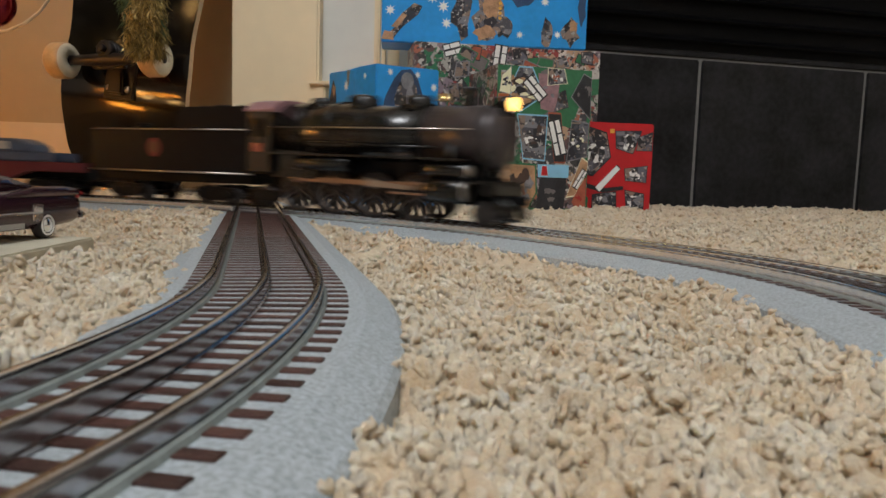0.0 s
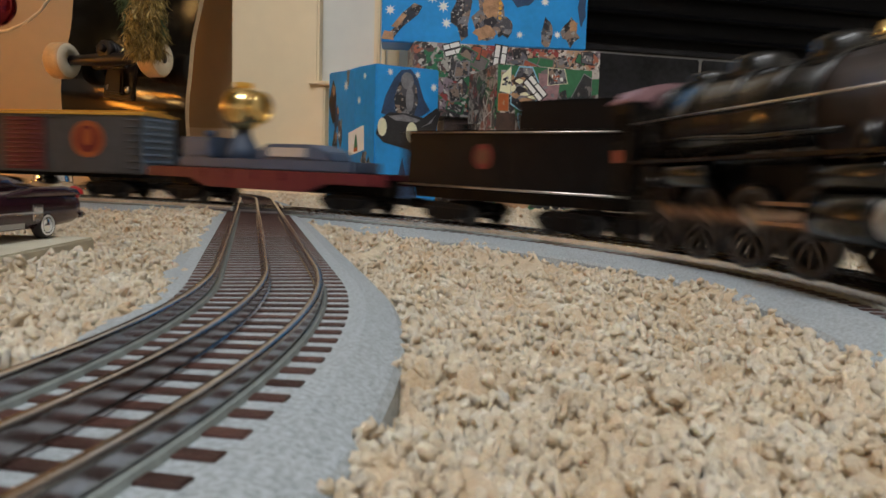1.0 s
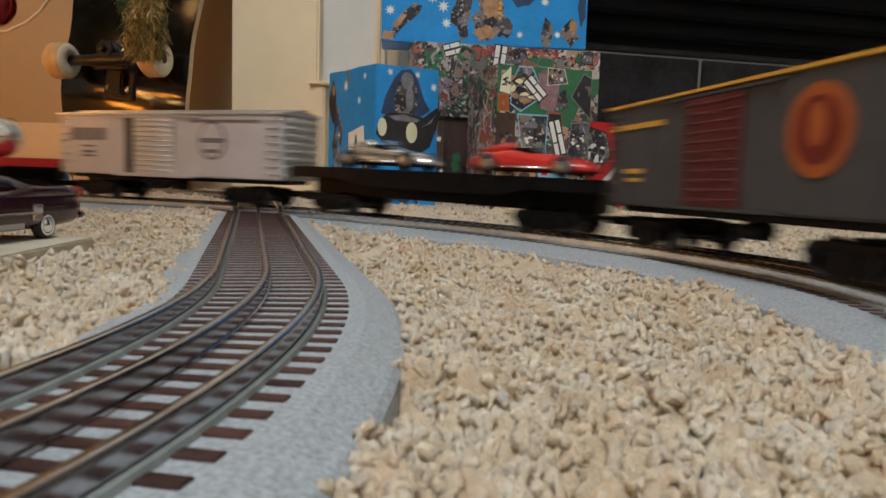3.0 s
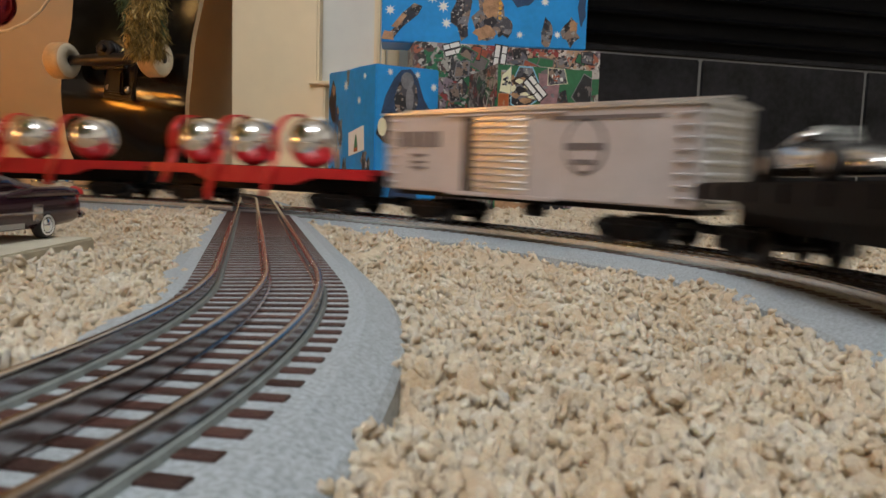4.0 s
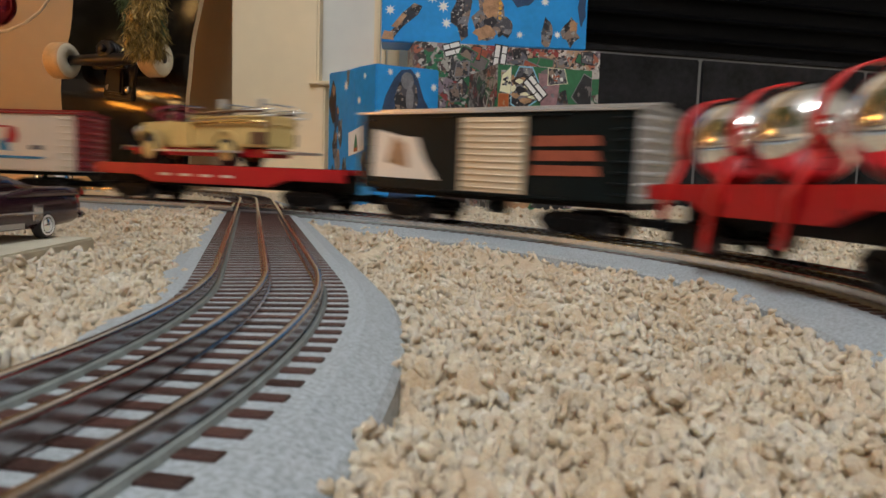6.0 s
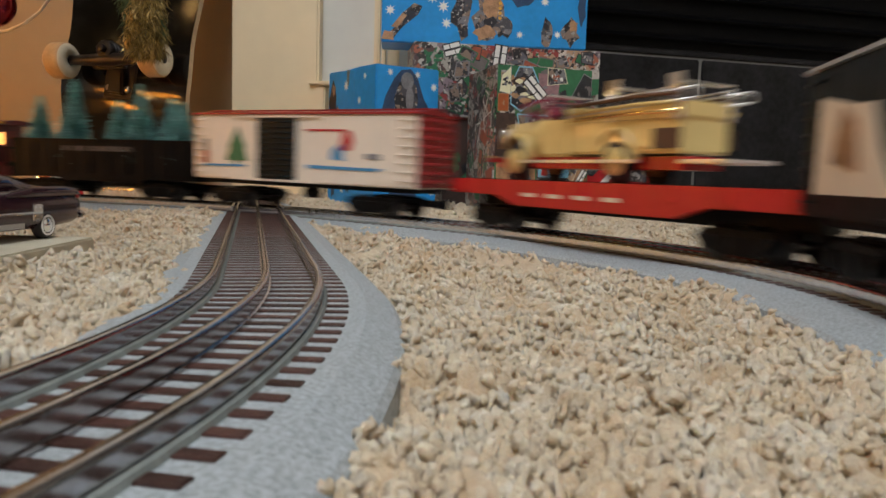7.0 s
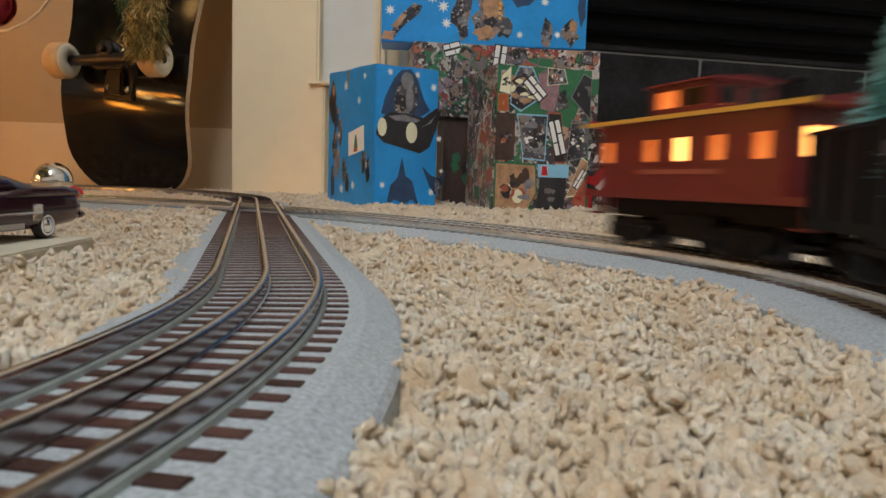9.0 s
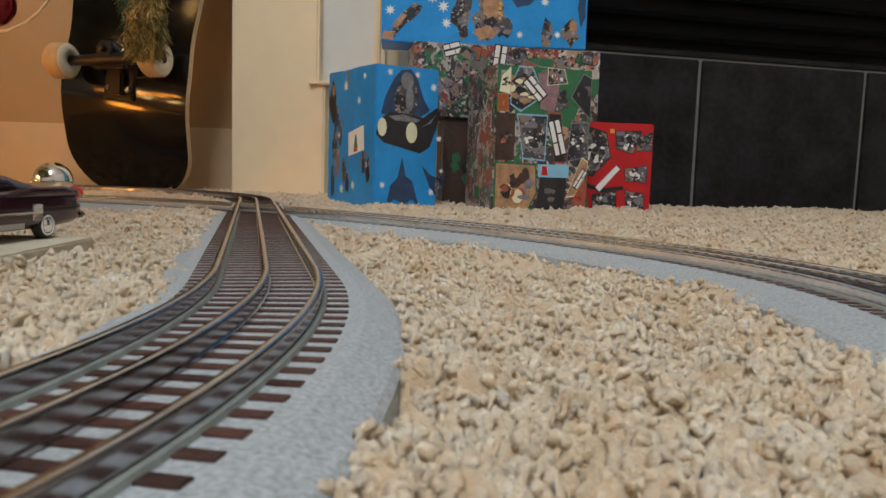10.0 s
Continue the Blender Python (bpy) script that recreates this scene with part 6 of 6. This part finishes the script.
            faces += [(k, k + 1, k + 2, k + 5), (k, k + 5, k + 3), (k + 3, k + 5, k + 4), (k + 5, k + 2, k + 4), (k, k + 3, k + 2, k + 1), (k + 3, k + 4, k + 2)]
        me = bpy.data.meshes.new(name)
        me.from_pydata([tuple(v) for v in verts], [], faces)
        me.materials.append(material)
        o = new(name, me)
        o.parent = ob
    cx, cy = -0.412, 1.02
    def pick_t():
        z = rng.uniform(0.192, 0.272)
        f = (z - 0.19) / 0.08
        x = cx + 0.004 + rng.uniform(-1, 1) * (0.013 + 0.008 * (1 - abs(f - 0.35))) - 0.006 * (1 - f)
        y = cy + rng.gauss(0, 0.012)
        return (x, y, z), (x + rng.uniform(-0.012, 0.012), y + rng.uniform(-0.01, 0.01), z - rng.uniform(0.006, 0.018))
    strands(3200, pick_t, TINSEL, "tinsel", 0.0006)
    def pick_n():
        f = rng.random()
        x, z = cx - 0.030 + 0.030 * f + rng.gauss(0, 0.009), 0.31 - 0.085 * f
        return (x, cy + 0.004, z), (x + rng.uniform(-0.016, 0.020), cy + rng.uniform(-0.014, 0.014), z - rng.uniform(0.004, 0.026))
    strands(2200, pick_n, FIR, "needles", 0.0006)
    part("twig", tube([(cx - 0.05, cy + 0.004, 0.34), (cx - 0.025, cy + 0.004, 0.29), (cx - 0.002, cy + 0.002, 0.235), (cx, cy, 0.19)], 0.0016, 8), BROWNW, ob)
    # unseen foliage on the trunk beside the track, sized to shade the left and darken reflections
    def pick_c():
        f = rng.random() ** 1.4
        z = 0.42 + 1.45 * f
        r = 0.88 * (1 - f) * rng.uniform(0.3, 1.0) + 0.02
        a = rng.uniform(0, 2 * math.pi)
        p = (-1.06 + r * math.cos(a), 0.18 + r * math.sin(a), z)
        return p, (p[0] + rng.uniform(0.02, 0.09) * math.cos(a), p[1] + rng.uniform(0.02, 0.09) * math.sin(a), z - rng.uniform(-0.01, 0.05))
    strands(16000, pick_c, FIR, "crown", 0.006)
    # lights out of view, added in the foliage for the deck to mirror
    bulbs = []
    for _ in range(150):
        (x, y, z), _tip = pick_c()
        bulbs.append(lathe([(0, -0.010), (0.006, -0.007), (0.0075, 0), (0.005, 0.008), (0, 0.011)], (x, y, z), "z", 8))
    part("tree_lights", joined(*bulbs), BULB, ob, "unseen warm miniature lights added for the deck's reflections")["kind"] = "stuff"
    # unseen lights at the lowest boughs and on the carpet, added for the deck's orange glints
    low = [(-0.88 - 0.62 * k / 15, 0.58 - 0.06 * k / 15 + 0.02 * math.sin(k * 1.7), 0.185 + 0.018 * math.sin(k * 2.3)) for k in range(16)]
    low += [(-0.92 - 0.34 * k / 9, 0.78 - 0.13 * k / 9, 0.002 + 0.003 * math.sin(k * 1.9)) for k in range(10)]
    part("light_string", joined(*[lathe([(0, -0.010), (0.006, -0.007), (0.0075, 0), (0.005, 0.008), (0, 0.011)], q, "z", 8) for q in low]), DECK_GLINT, ob, "unseen warm string of lights added for orange glints on the deck")["kind"] = "stuff"
    part("string_wire", tube(low[:16], 0.0015, 6), FIR, ob, "thin green wire of the added light string")
    # the limb runs up out of sight to the tree's trunk on the floor
    part("limb", tube([(cx - 0.05, cy + 0.004, 0.34), (cx - 0.30, cy - 0.20, 0.55), (-1.06, 0.18, 0.75)], 0.004, 8), BROWNW, ob)
    part("trunk", lathe([(0, 0), (0.05, 0), (0.045, 0.5), (0.03, 1.4), (0, 1.6)], (-1.06, 0.18, -0.01), "z", 14), BROWNW, ob)


christmas_tree()
ro = thing("red_ornament", "dark red glass ornament hanging from a branch", "ornament")
part("ball", ball(0.030, (-0.5915, 0.97, 0.2425), 28), REDORN, ro)
part("hook", tube([(-0.5915, 0.97, 0.2720), (-0.5915, 0.97, 0.36), (-0.66, 0.90, 0.47)], 0.0008, 6), STEEL, ro)
cord = thing("light_cord", "cream electric cord of the tree lights hanging in a curve", "cord")
part("cord", tube([(-0.530, 1.05, 0.32), (-0.555, 1.05, 0.272), (-0.572, 1.05, 0.250), (-0.592, 1.05, 0.234), (-0.618, 1.05, 0.2225), (-0.66, 1.05, 0.217), (-0.80, 1.0, 0.28), (-1.0, 0.93, 0.45)], 0.0022, 8), CORD, cord)

# ---- chrome ball and red-tipped marker behind the main line ----
cb = thing("chrome_ornament", "mirror chrome ornament ball lying on the carpet", "ornament")
part("ball", ball(0.0215, (-0.459, 0.862, 0.0205), 40), CHROME, cb)
part("cap", moved(joined(cyl(0.0048, 0.006, (0, 0, 0), "x", 14), ring(0.002, 0.0006, (0.005, 0, 0), "y", 12, 6)), pose(-0.480, 0.862, 0.0180)), CHROME, cb)
mk = thing("red_tipped_bulb", "pale bulb with a red pointed tip lying on the carpet", "light bulb")
part("bulb", lathe([(0, -0.022), (0.006, -0.022), (0.008, -0.012), (0.008, 0.0), (0, 0.0)], (-0.427, 0.842, 0.0075), "x", 20), URETH, mk)
part("tip", lathe([(0.008, 0.0), (0.0082, 0.004), (0.005, 0.011), (0.0, 0.0135)], (-0.427, 0.842, 0.0075), "x", 20), RED, mk)


# ---- the maroon toy car on its board ----
def classic_car():
    slab = thing("display_board", "pale flat board lying on the carpet under the toy car", "board")
    part("board", moved(box(-0.20, 0.0, -0.040, 0.040, -0.0075, 0.0068, 0.0008), pose(-0.209, 0.352, 0, 0, 0, 93)), BOARD, slab)
    c = thing("toy_convertible", "dark maroon diecast 1950s convertible with chrome trim", "toy car", at=pose(-0.209, 0.3000, 0.0068, 0, 0, 84) @ Matrix.Scale(1.2, 4))
    # the tail points to +x
    prof = ((-0.062, 0.0125, 0.007, 0.0135), (-0.058, 0.0160, 0.0055, 0.0165), (-0.030, 0.0170, 0.005, 0.0180), (-0.012, 0.0172, 0.005, 0.0185), (0.016, 0.0172, 0.005, 0.0185),
            (0.030, 0.0172, 0.005, 0.0188), (0.046, 0.0170, 0.0055, 0.0190), (0.055, 0.0166, 0.0060, 0.0184), (0.0592, 0.0156, 0.0066, 0.0166), (0.0606, 0.0140, 0.008, 0.0125))
    secs = [[(x, hw * sx, zb + (zt - zb) * sz) for sx, sz in ((-0.85, 0), (-1, 0.15), (-1, 0.6), (-0.93, 0.88), (-0.75, 0.98), (0, 1.02), (0.75, 0.98), (0.93, 0.88), (1, 0.6), (1, 0.15), (0.85, 0))] for x, hw, zb, zt in prof]
    TALL = Matrix.Translation((0, 0, -0.0015)) @ Matrix.Diagonal((1, 1, 1.12, 1))
    part("body", moved(loft(secs), TALL), CARP, c)
    part("folded_top", moved(loft([[(x, 0.0135 * a, 0.0175 + h * b) for a, b in ((-1, 0), (-0.9, 0.7), (0, 1), (0.9, 0.7), (1, 0))] for x, h in ((0.004, 0.003), (0.010, 0.0075), (0.020, 0.0072), (0.036, 0.0020))]), TALL), CARP, c)
    part("seat", moved(joined(box(-0.022, -0.012, -0.0125, 0.0125, 0.017, 0.0225, 0.001), box(-0.006, 0.004, -0.0125, 0.0125, 0.017, 0.0225, 0.001)), TALL), BROWNWRAP, c)
    part("windscreen", moved(joined(tube([(-0.034, -0.0135, 0.018), (-0.028, -0.0125, 0.0275), (-0.028, 0.0125, 0.0275), (-0.034, 0.0135, 0.018)], 0.0007, 6)), TALL), CHROME, c)
    for sy in (-1, 1):
        part("rear_fin", moved(loft([[(x, sy * 0.0155 + 0.0013 * a, 0.016 + h * b) for a, b in ((-1, 0), (-0.6, 0.9), (0.6, 0.9), (1, 0))] for x, h in ((0.014, 0.001), (0.030, 0.0034), (0.048, 0.0036), (0.0560, 0.0024), (0.0585, 0.0002))]), TALL), CARP, c)
    for sy in (-1, 1):
        part("side_trim", joined(box(-0.052, 0.030, sy * 0.0171 - 0.0005, sy * 0.0171 + 0.0005, 0.0098, 0.0108), box(0.0268, 0.0325, sy * 0.0172 - 0.0005, sy * 0.0172 + 0.0005, 0.0072, 0.0135, 0.0003)), CHROME, c)
        part("rocker_trim", box(-0.030, 0.022, sy * 0.0168 - 0.0006, sy * 0.0168 + 0.0006, 0.0048, 0.0068), SILVND, c)
        part("tail_lamp", ball(0.0014, (0.0590, sy * 0.0140, 0.0160), 12), RED, c)
    part("bumper", joined(box(0.0580, 0.0620, -0.0165, 0.0165, 0.0068, 0.0098, 0.0009), *[box(0.0590, 0.0630, y - 0.0015, y + 0.0015, 0.0066, 0.0112, 0.0005) for y in (-0.010, 0.010)]), CHROME, c)
    part("bumper", box(-0.0655, -0.0620, -0.0165, 0.0165, 0.0065, 0.0100, 0.0009), CHROME, c)
    for x in (-0.042, 0.0355):
        for sy in (-1, 1):
            wv = part("wheel", cyl(0.0052, 0.0042, (0, 0, 0), "y", 22, 0.0008), RUBBER, c, at=pose(x, sy * 0.0152, 0.0052))
            part("whitewall", ring(0.0036, 0.0006, (0, sy * 0.0018, 0), "y", 22, 6), WHITEW, wv)
            part("hubcap", lathe([(0, -0.0023), (0.0028, -0.0022), (0.0030, 0.0022), (0, 0.0025)], (0, 0, 0), "y", 16), CHROME, wv)


classic_car()


# ---- carpet pile ----
def lattice(x, y, size, seed):
    """Smooth random heights between -1 and 1 on a lattice."""
    g = np.random.default_rng(seed).random((512, 512)) * 2 - 1
    u, v = x / size, y / size
    i, j = np.floor(u).astype(int), np.floor(v).astype(int)
    fu, fv = u - i, v - j
    fu, fv = fu * fu * (3 - 2 * fu), fv * fv * (3 - 2 * fv)
    i0, i1, j0, j1 = i % 512, (i + 1) % 512, j % 512, (j + 1) % 512
    return (g[i0, j0] * (1 - fu) + g[i1, j0] * fu) * (1 - fv) + (g[i0, j1] * (1 - fu) + g[i1, j1] * fu) * fv


def tufts(x, y, size, seed):
    """Rounded tufts: how far each place is from the middle of its tuft (0 to about 1), and a number for the tuft."""
    r = np.random.default_rng(seed).random((512, 512, 3))
    i, j = np.floor(x / size).astype(int), np.floor(y / size).astype(int)
    best, tag = np.full(x.shape, 9.0), np.zeros(x.shape)
    for a in (-1, 0, 1):
        for b in (-1, 0, 1):
            c = r[(i + a) % 512, (j + b) % 512]
            d = np.hypot(x - (i + a + c[..., 0]) * size, y - (j + b + c[..., 1]) * size) / size
            m = d < best
            best = np.where(m, d, best)
            tag = np.where(m, c[..., 2], tag)
    return best, tag


def main_gap(s, right):
    return np.where(right, 0.030 + 0.0115 * np.clip((s - 0.10) / 0.2, 0, 1), 0.036)


def branch_gap(s, right):
    return np.where(right, 0.0350 - 0.002 * np.clip((s - 0.2) / 0.2, 0, 1), 0.0265)


PILE_X, PILE_Y = (-0.94, 0.94), (0.02, 1.40)
CO = 0.005


def clearances():
    """On a coarse grid: the distance past the bare strip of the tracks, and how high the pile banks up against them."""
    xs, ys = np.arange(PILE_X[0] - 0.02, PILE_X[1] + 0.03, CO), np.arange(PILE_Y[0] - 0.02, PILE_Y[1] + 0.03, CO)
    P = np.stack(np.meshgrid(xs, ys, indexing="ij"), -1).reshape(-1, 2)
    free, bank = np.full(len(P), 9.0), np.zeros(len(P))
    lines = [(np.array([[*main_line(s)[:2], s, main_line(s)[3]] for s in np.arange(-0.9, 0.8, 0.008)]), main_gap),
             (np.array([[*branch(s)[:2], s, branch(s)[3]] for s in np.arange(-0.42, 1.3, 0.008)]), branch_gap)]
    for line, gap in lines:
        for i in range(0, len(P), 5000):
            v = P[i:i + 5000, None, :] - line[None, :, :2]
            d2 = (v ** 2).sum(2)
            k = d2.argmin(1)
            n = np.arange(len(k))
            v, h = v[n, k], line[k, 3]
            off = v[:, 0] * np.sin(h) - v[:, 1] * np.cos(h)
            past = np.abs(v[:, 0] * np.cos(h) + v[:, 1] * np.sin(h))
            d = np.where(past > 0.006, np.sqrt(d2[n, k]), np.abs(off))
            right = off > 0
            free[i:i + 5000] = np.minimum(free[i:i + 5000], d - gap(line[k, 2], right))
            if gap is branch_gap:
                bank[i:i + 5000] += np.where(right, 0.0, 0.0036 * np.exp(-((d - 0.03) / 0.05) ** 2))
            else:
                bank[i:i + 5000] += np.where(right, 0.0032 * np.exp(-((d - 0.03) / 0.04) ** 2) * (1 - np.clip((line[k, 2] - 0.10) / 0.2, 0, 1)), 0.0)
    return xs, ys, free.reshape(len(xs), len(ys)), np.minimum(bank, 0.004).reshape(len(xs), len(ys))


def carpet_pile():
    xs, ys, free, bank = clearances()

    def pick(table, x, y):
        u, v = (x - xs[0]) / CO, (y - ys[0]) / CO
        i, j = np.clip(u.astype(int), 0, len(xs) - 2), np.clip(v.astype(int), 0, len(ys) - 2)
        fu, fv = u - i, v - j
        return (table[i, j] * (1 - fu) + table[i + 1, j] * fu) * (1 - fv) + (table[i, j + 1] * (1 - fu) + table[i + 1, j + 1] * fu) * fv

    def surface(x, y):
        """The lumpy top of the pile over (x, y), with a little sideways shift."""
        wx = x + 0.0016 * lattice(x, y, 0.0042, 1) + 0.0007 * lattice(x, y, 0.0016, 2)
        wy = y + 0.0016 * lattice(x, y, 0.0042, 3) + 0.0007 * lattice(x, y, 0.0016, 4)
        d, tag = tufts(wx, wy, 0.0072, 5)
        e, tag2 = tufts(wx * 1.02 + wy * 0.3, wy - wx * 0.25, 0.0027, 6)
        z = 0.0034 * (1 - np.clip(d, 0, 1) ** 2) + 0.0021 * (tag - 0.5) + 0.0013 * (1 - e ** 2) + 0.0009 * (tag2 - 0.5)
        z += -0.0026 * np.clip(lattice(x, y, 0.0095, 17) - 0.15, 0, 0.6) + 0.0016 * lattice(x, y, 0.022, 7) + 0.0012 * lattice(x, y, 0.06, 8) + 0.0005 * lattice(x, y, 0.0011, 9)
        clear = pick(free, x, y) + 0.0022 * lattice(x, y, 0.007, 10) + 0.0012 * lattice(x, y, 0.003, 12)
        edge = np.clip(clear / 0.0035, 0, 1)
        edge = np.sqrt(edge)
        z = (z * 1.9 - 0.0080 + pick(bank, x, y)) * edge - 0.0115 * (1 - edge)
        board = (np.abs(x + 0.212) < 0.045) & (y < 0.354)
        z = np.where(board, -0.009, z)
        shift = 0.0009 * edge
        return x + shift * lattice(x, y, 0.0026, 13), y + shift * lattice(x, y, 0.0026, 14), z + floor_height(x, y), clear

    def sheet(x0, x1, y0, y1, step, hole=None):
        gx, gy = np.arange(x0, x1 + step / 2, step), np.arange(y0, y1 + step / 2, step)
        X, Y = np.meshgrid(gx, gy, indexing="ij")
        sx, sy, sz, clear = surface(X, Y)
        n, m = X.shape
        idx = np.arange(n * m).reshape(n, m)
        q = np.stack([idx[:-1, :-1], idx[1:, :-1], idx[1:, 1:], idx[:-1, 1:]], -1).reshape(-1, 4)
        cx, cy = X[:-1, :-1].ravel() + step / 2, Y[:-1, :-1].ravel() + step / 2
        ok = (clear[:-1, :-1].ravel() > -0.008) & (cy < np.where(cx > 0.19, 1.20 + 0.235 * (cx - 0.2), 1.345)) & ~((cx > -0.362) & (cx < 0.02) & (cy > 1.285))
        if hole:
            ok &= ~((cx > hole[0]) & (cx < hole[1]) & (cy > hole[2]) & (cy < hole[3]))
        return np.stack([sx.ravel(), sy.ravel(), sz.ravel()], 1), q[ok]

    near = (-0.26, 0.26, 0.03, 0.40)
    V1, F1 = sheet(*near, 0.0013)
    V2, F2 = sheet(PILE_X[0], PILE_X[1], PILE_Y[0], PILE_Y[1], 0.0036, (near[0] + 0.002, near[1] - 0.002, near[2] + 0.002, near[3] - 0.002))
    V, F = np.concatenate([V1, V2]), np.concatenate([F1, F2 + len(V1)])
    used = np.zeros(len(V), bool)
    used[F.ravel()] = True
    remap = np.cumsum(used) - 1
    V, F = V[used], remap[F]
    me = bpy.data.meshes.new("carpet_pile")
    me.vertices.add(len(V)), me.loops.add(F.size), me.polygons.add(len(F))
    me.vertices.foreach_set("co", V.ravel().astype(np.float32))
    me.loops.foreach_set("vertex_index", F.ravel().astype(np.int32))
    me.polygons.foreach_set("loop_start", (np.arange(len(F)) * 4).astype(np.int32))
    me.polygons.foreach_set("loop_total", np.full(len(F), 4, np.int32))
    me.polygons.foreach_set("use_smooth", np.ones(len(F), bool))
    me.update()
    me.materials.append(SHADED_PILE)
    pile = tagged(new("carpet_pile", me), "thick twisted beige shag carpet pile", "carpet", "", "stuff")

    # the soft yarn ends, lumpy and lying every way, half sunk in their tufts
    rng = np.random.default_rng(3)
    allv, allf, base = [], [], 0
    for y0, y1, count, thick, long, seg, rings in ((0.03, 0.36, 27000, 0.00122, 0.0036, 6, 3), (0.36, 0.75, 36000, 0.00125, 0.0038, 5, 3), (0.75, 1.36, 20000, 0.0017, 0.0048, 4, 3)):
        # even cover: as many yarns in every strip of the floor as its width asks for
        y = np.sqrt(rng.uniform((y0 + 0.08) ** 2, (y1 + 0.08) ** 2, count)) - 0.08
        x = rng.uniform(-1, 1, count) * (0.66 * y + 0.053)
        bx, by, bz, clear = surface(x, y)
        ok = (clear > 0.0012) & (bz > -0.0062) & (y < np.where(x > 0.19, 1.185 + 0.235 * (x - 0.2), 1.335)) & ~((x > -0.37) & (x < 0.03) & (y > 1.235)) & ~((np.abs(x + 0.212) < 0.043) & (y < 0.354))
        bx, by, bz = bx[ok], by[ok], bz[ok]
        n = len(bx)
        az, curl = rng.random(n) * 2 * np.pi, rng.uniform(-1.6, 1.6, n)
        r = thick * rng.uniform(0.7, 1.3, n)
        length, arch = long * rng.uniform(0.5, 1.1, n), thick * rng.uniform(0.2, 1.4, n)
        lift = rng.uniform(-1.0, 0.15, n) * thick
        slope = rng.uniform(-1.3, 1.3, n)
        nv = rings * seg + 2
        verts = np.zeros((n, nv, 3))
        fs = (0.0, 0.33, 0.68, 1.0) if rings == 4 else (0.0, 0.5, 1.0)
        ws = (0.75, 1.05, 1.05, 0.75) if rings == 4 else (0.8, 1.15, 0.8)
        for k, (f, w) in enumerate(zip(fs, ws)):
            a = az + curl * (f - 0.5)
            px = bx + length * (f - 0.5) * np.cos(a)
            py = by + length * (f - 0.5) * np.sin(a)
            pz = bz + lift + arch * (math.sin(f * math.pi) - 0.55) + slope * length * (f - 0.5)
            for q in range(seg):
                t = q * 2 * np.pi / seg + f
                rw = r * w * rng.uniform(0.72, 1.28, n)
                verts[:, k * seg + q] = np.stack([px - np.sin(a) * rw * np.cos(t), py + np.cos(a) * rw * np.cos(t), pz + rw * np.sin(t)], 1)
            if k in (0, rings - 1):
                sgn = -0.7 if k == 0 else 0.7
                verts[:, nv - (2 if k == 0 else 1)] = np.stack([px + sgn * r * np.cos(a), py + sgn * r * np.sin(a), pz - 0.1 * r], 1)
        faces = []
        for k in range(rings - 1):
            for q in range(seg):
                a, b = k * seg + q, k * seg + (q + 1) % seg
                faces += [(a, b, b + seg), (a, b + seg, a + seg)]
        faces += [((q + 1) % seg, q, nv - 2) for q in range(seg)]
        faces += [((rings - 1) * seg + q, (rings - 1) * seg + (q + 1) % seg, nv - 1) for q in range(seg)]
        allf.append((np.array(faces)[None] + (base + np.arange(n) * nv)[:, None, None]).reshape(-1, 3))
        allv.append(verts.reshape(-1, 3))
        base += n * nv
    V, F = np.concatenate(allv), np.concatenate(allf)
    me = bpy.data.meshes.new("carpet_yarn")
    me.vertices.add(len(V)), me.loops.add(F.size), me.polygons.add(len(F))
    me.vertices.foreach_set("co", V.ravel().astype(np.float32))
    me.loops.foreach_set("vertex_index", F.ravel().astype(np.int32))
    me.polygons.foreach_set("loop_start", (np.arange(len(F)) * 3).astype(np.int32))
    me.polygons.foreach_set("loop_total", np.full(len(F), 3, np.int32))
    me.polygons.foreach_set("use_smooth", np.ones(len(F), bool))
    me.update()
    me.materials.append(FIBRE)
    ends = new("carpet_yarn", me)
    ends.parent, ends["kind"] = pile, "stuff"


carpet_pile()


# ---- the run of the train ----
def motions():
    times = [0.2 * k for k in range(51)]
    for ob, s0, half, local in RIDERS:
        walk(ob, [(t, train_pose(s0 + run(t), half) @ local) for t in times])
    # the driving wheels and rods, while the engine is on its way past and after
    quick = [k / 30 for k in range(301)]
    for ob, x, sy in DRIVERS:
        walk(ob, [(t, pose(x, sy * 0.0168, DR) @ Matrix.Rotation(run(t) / DR + (math.pi / 2 if sy > 0 else 0), 4, "Y")) for t in quick])
    for ob, sy, lift, y in RODS:
        rows = []
        for t in quick:
            a = run(t) / DR + (math.pi / 2 if sy > 0 else 0)
            px, pz = 0.0085 * math.sin(a), 0.0085 * math.cos(a)
            m = Matrix.Translation((px, sy * y, DR + pz))
            if lift:
                tilt = math.atan2(0.0235 - DR - pz, 0.036)
                m = Matrix.Translation((px + 0.014, sy * y, DR + pz)) @ Matrix.Rotation(-tilt, 4, "Y") @ Matrix.Translation((-0.014, 0, 0))
            rows.append((t, m))
        walk(ob, rows)


motions()
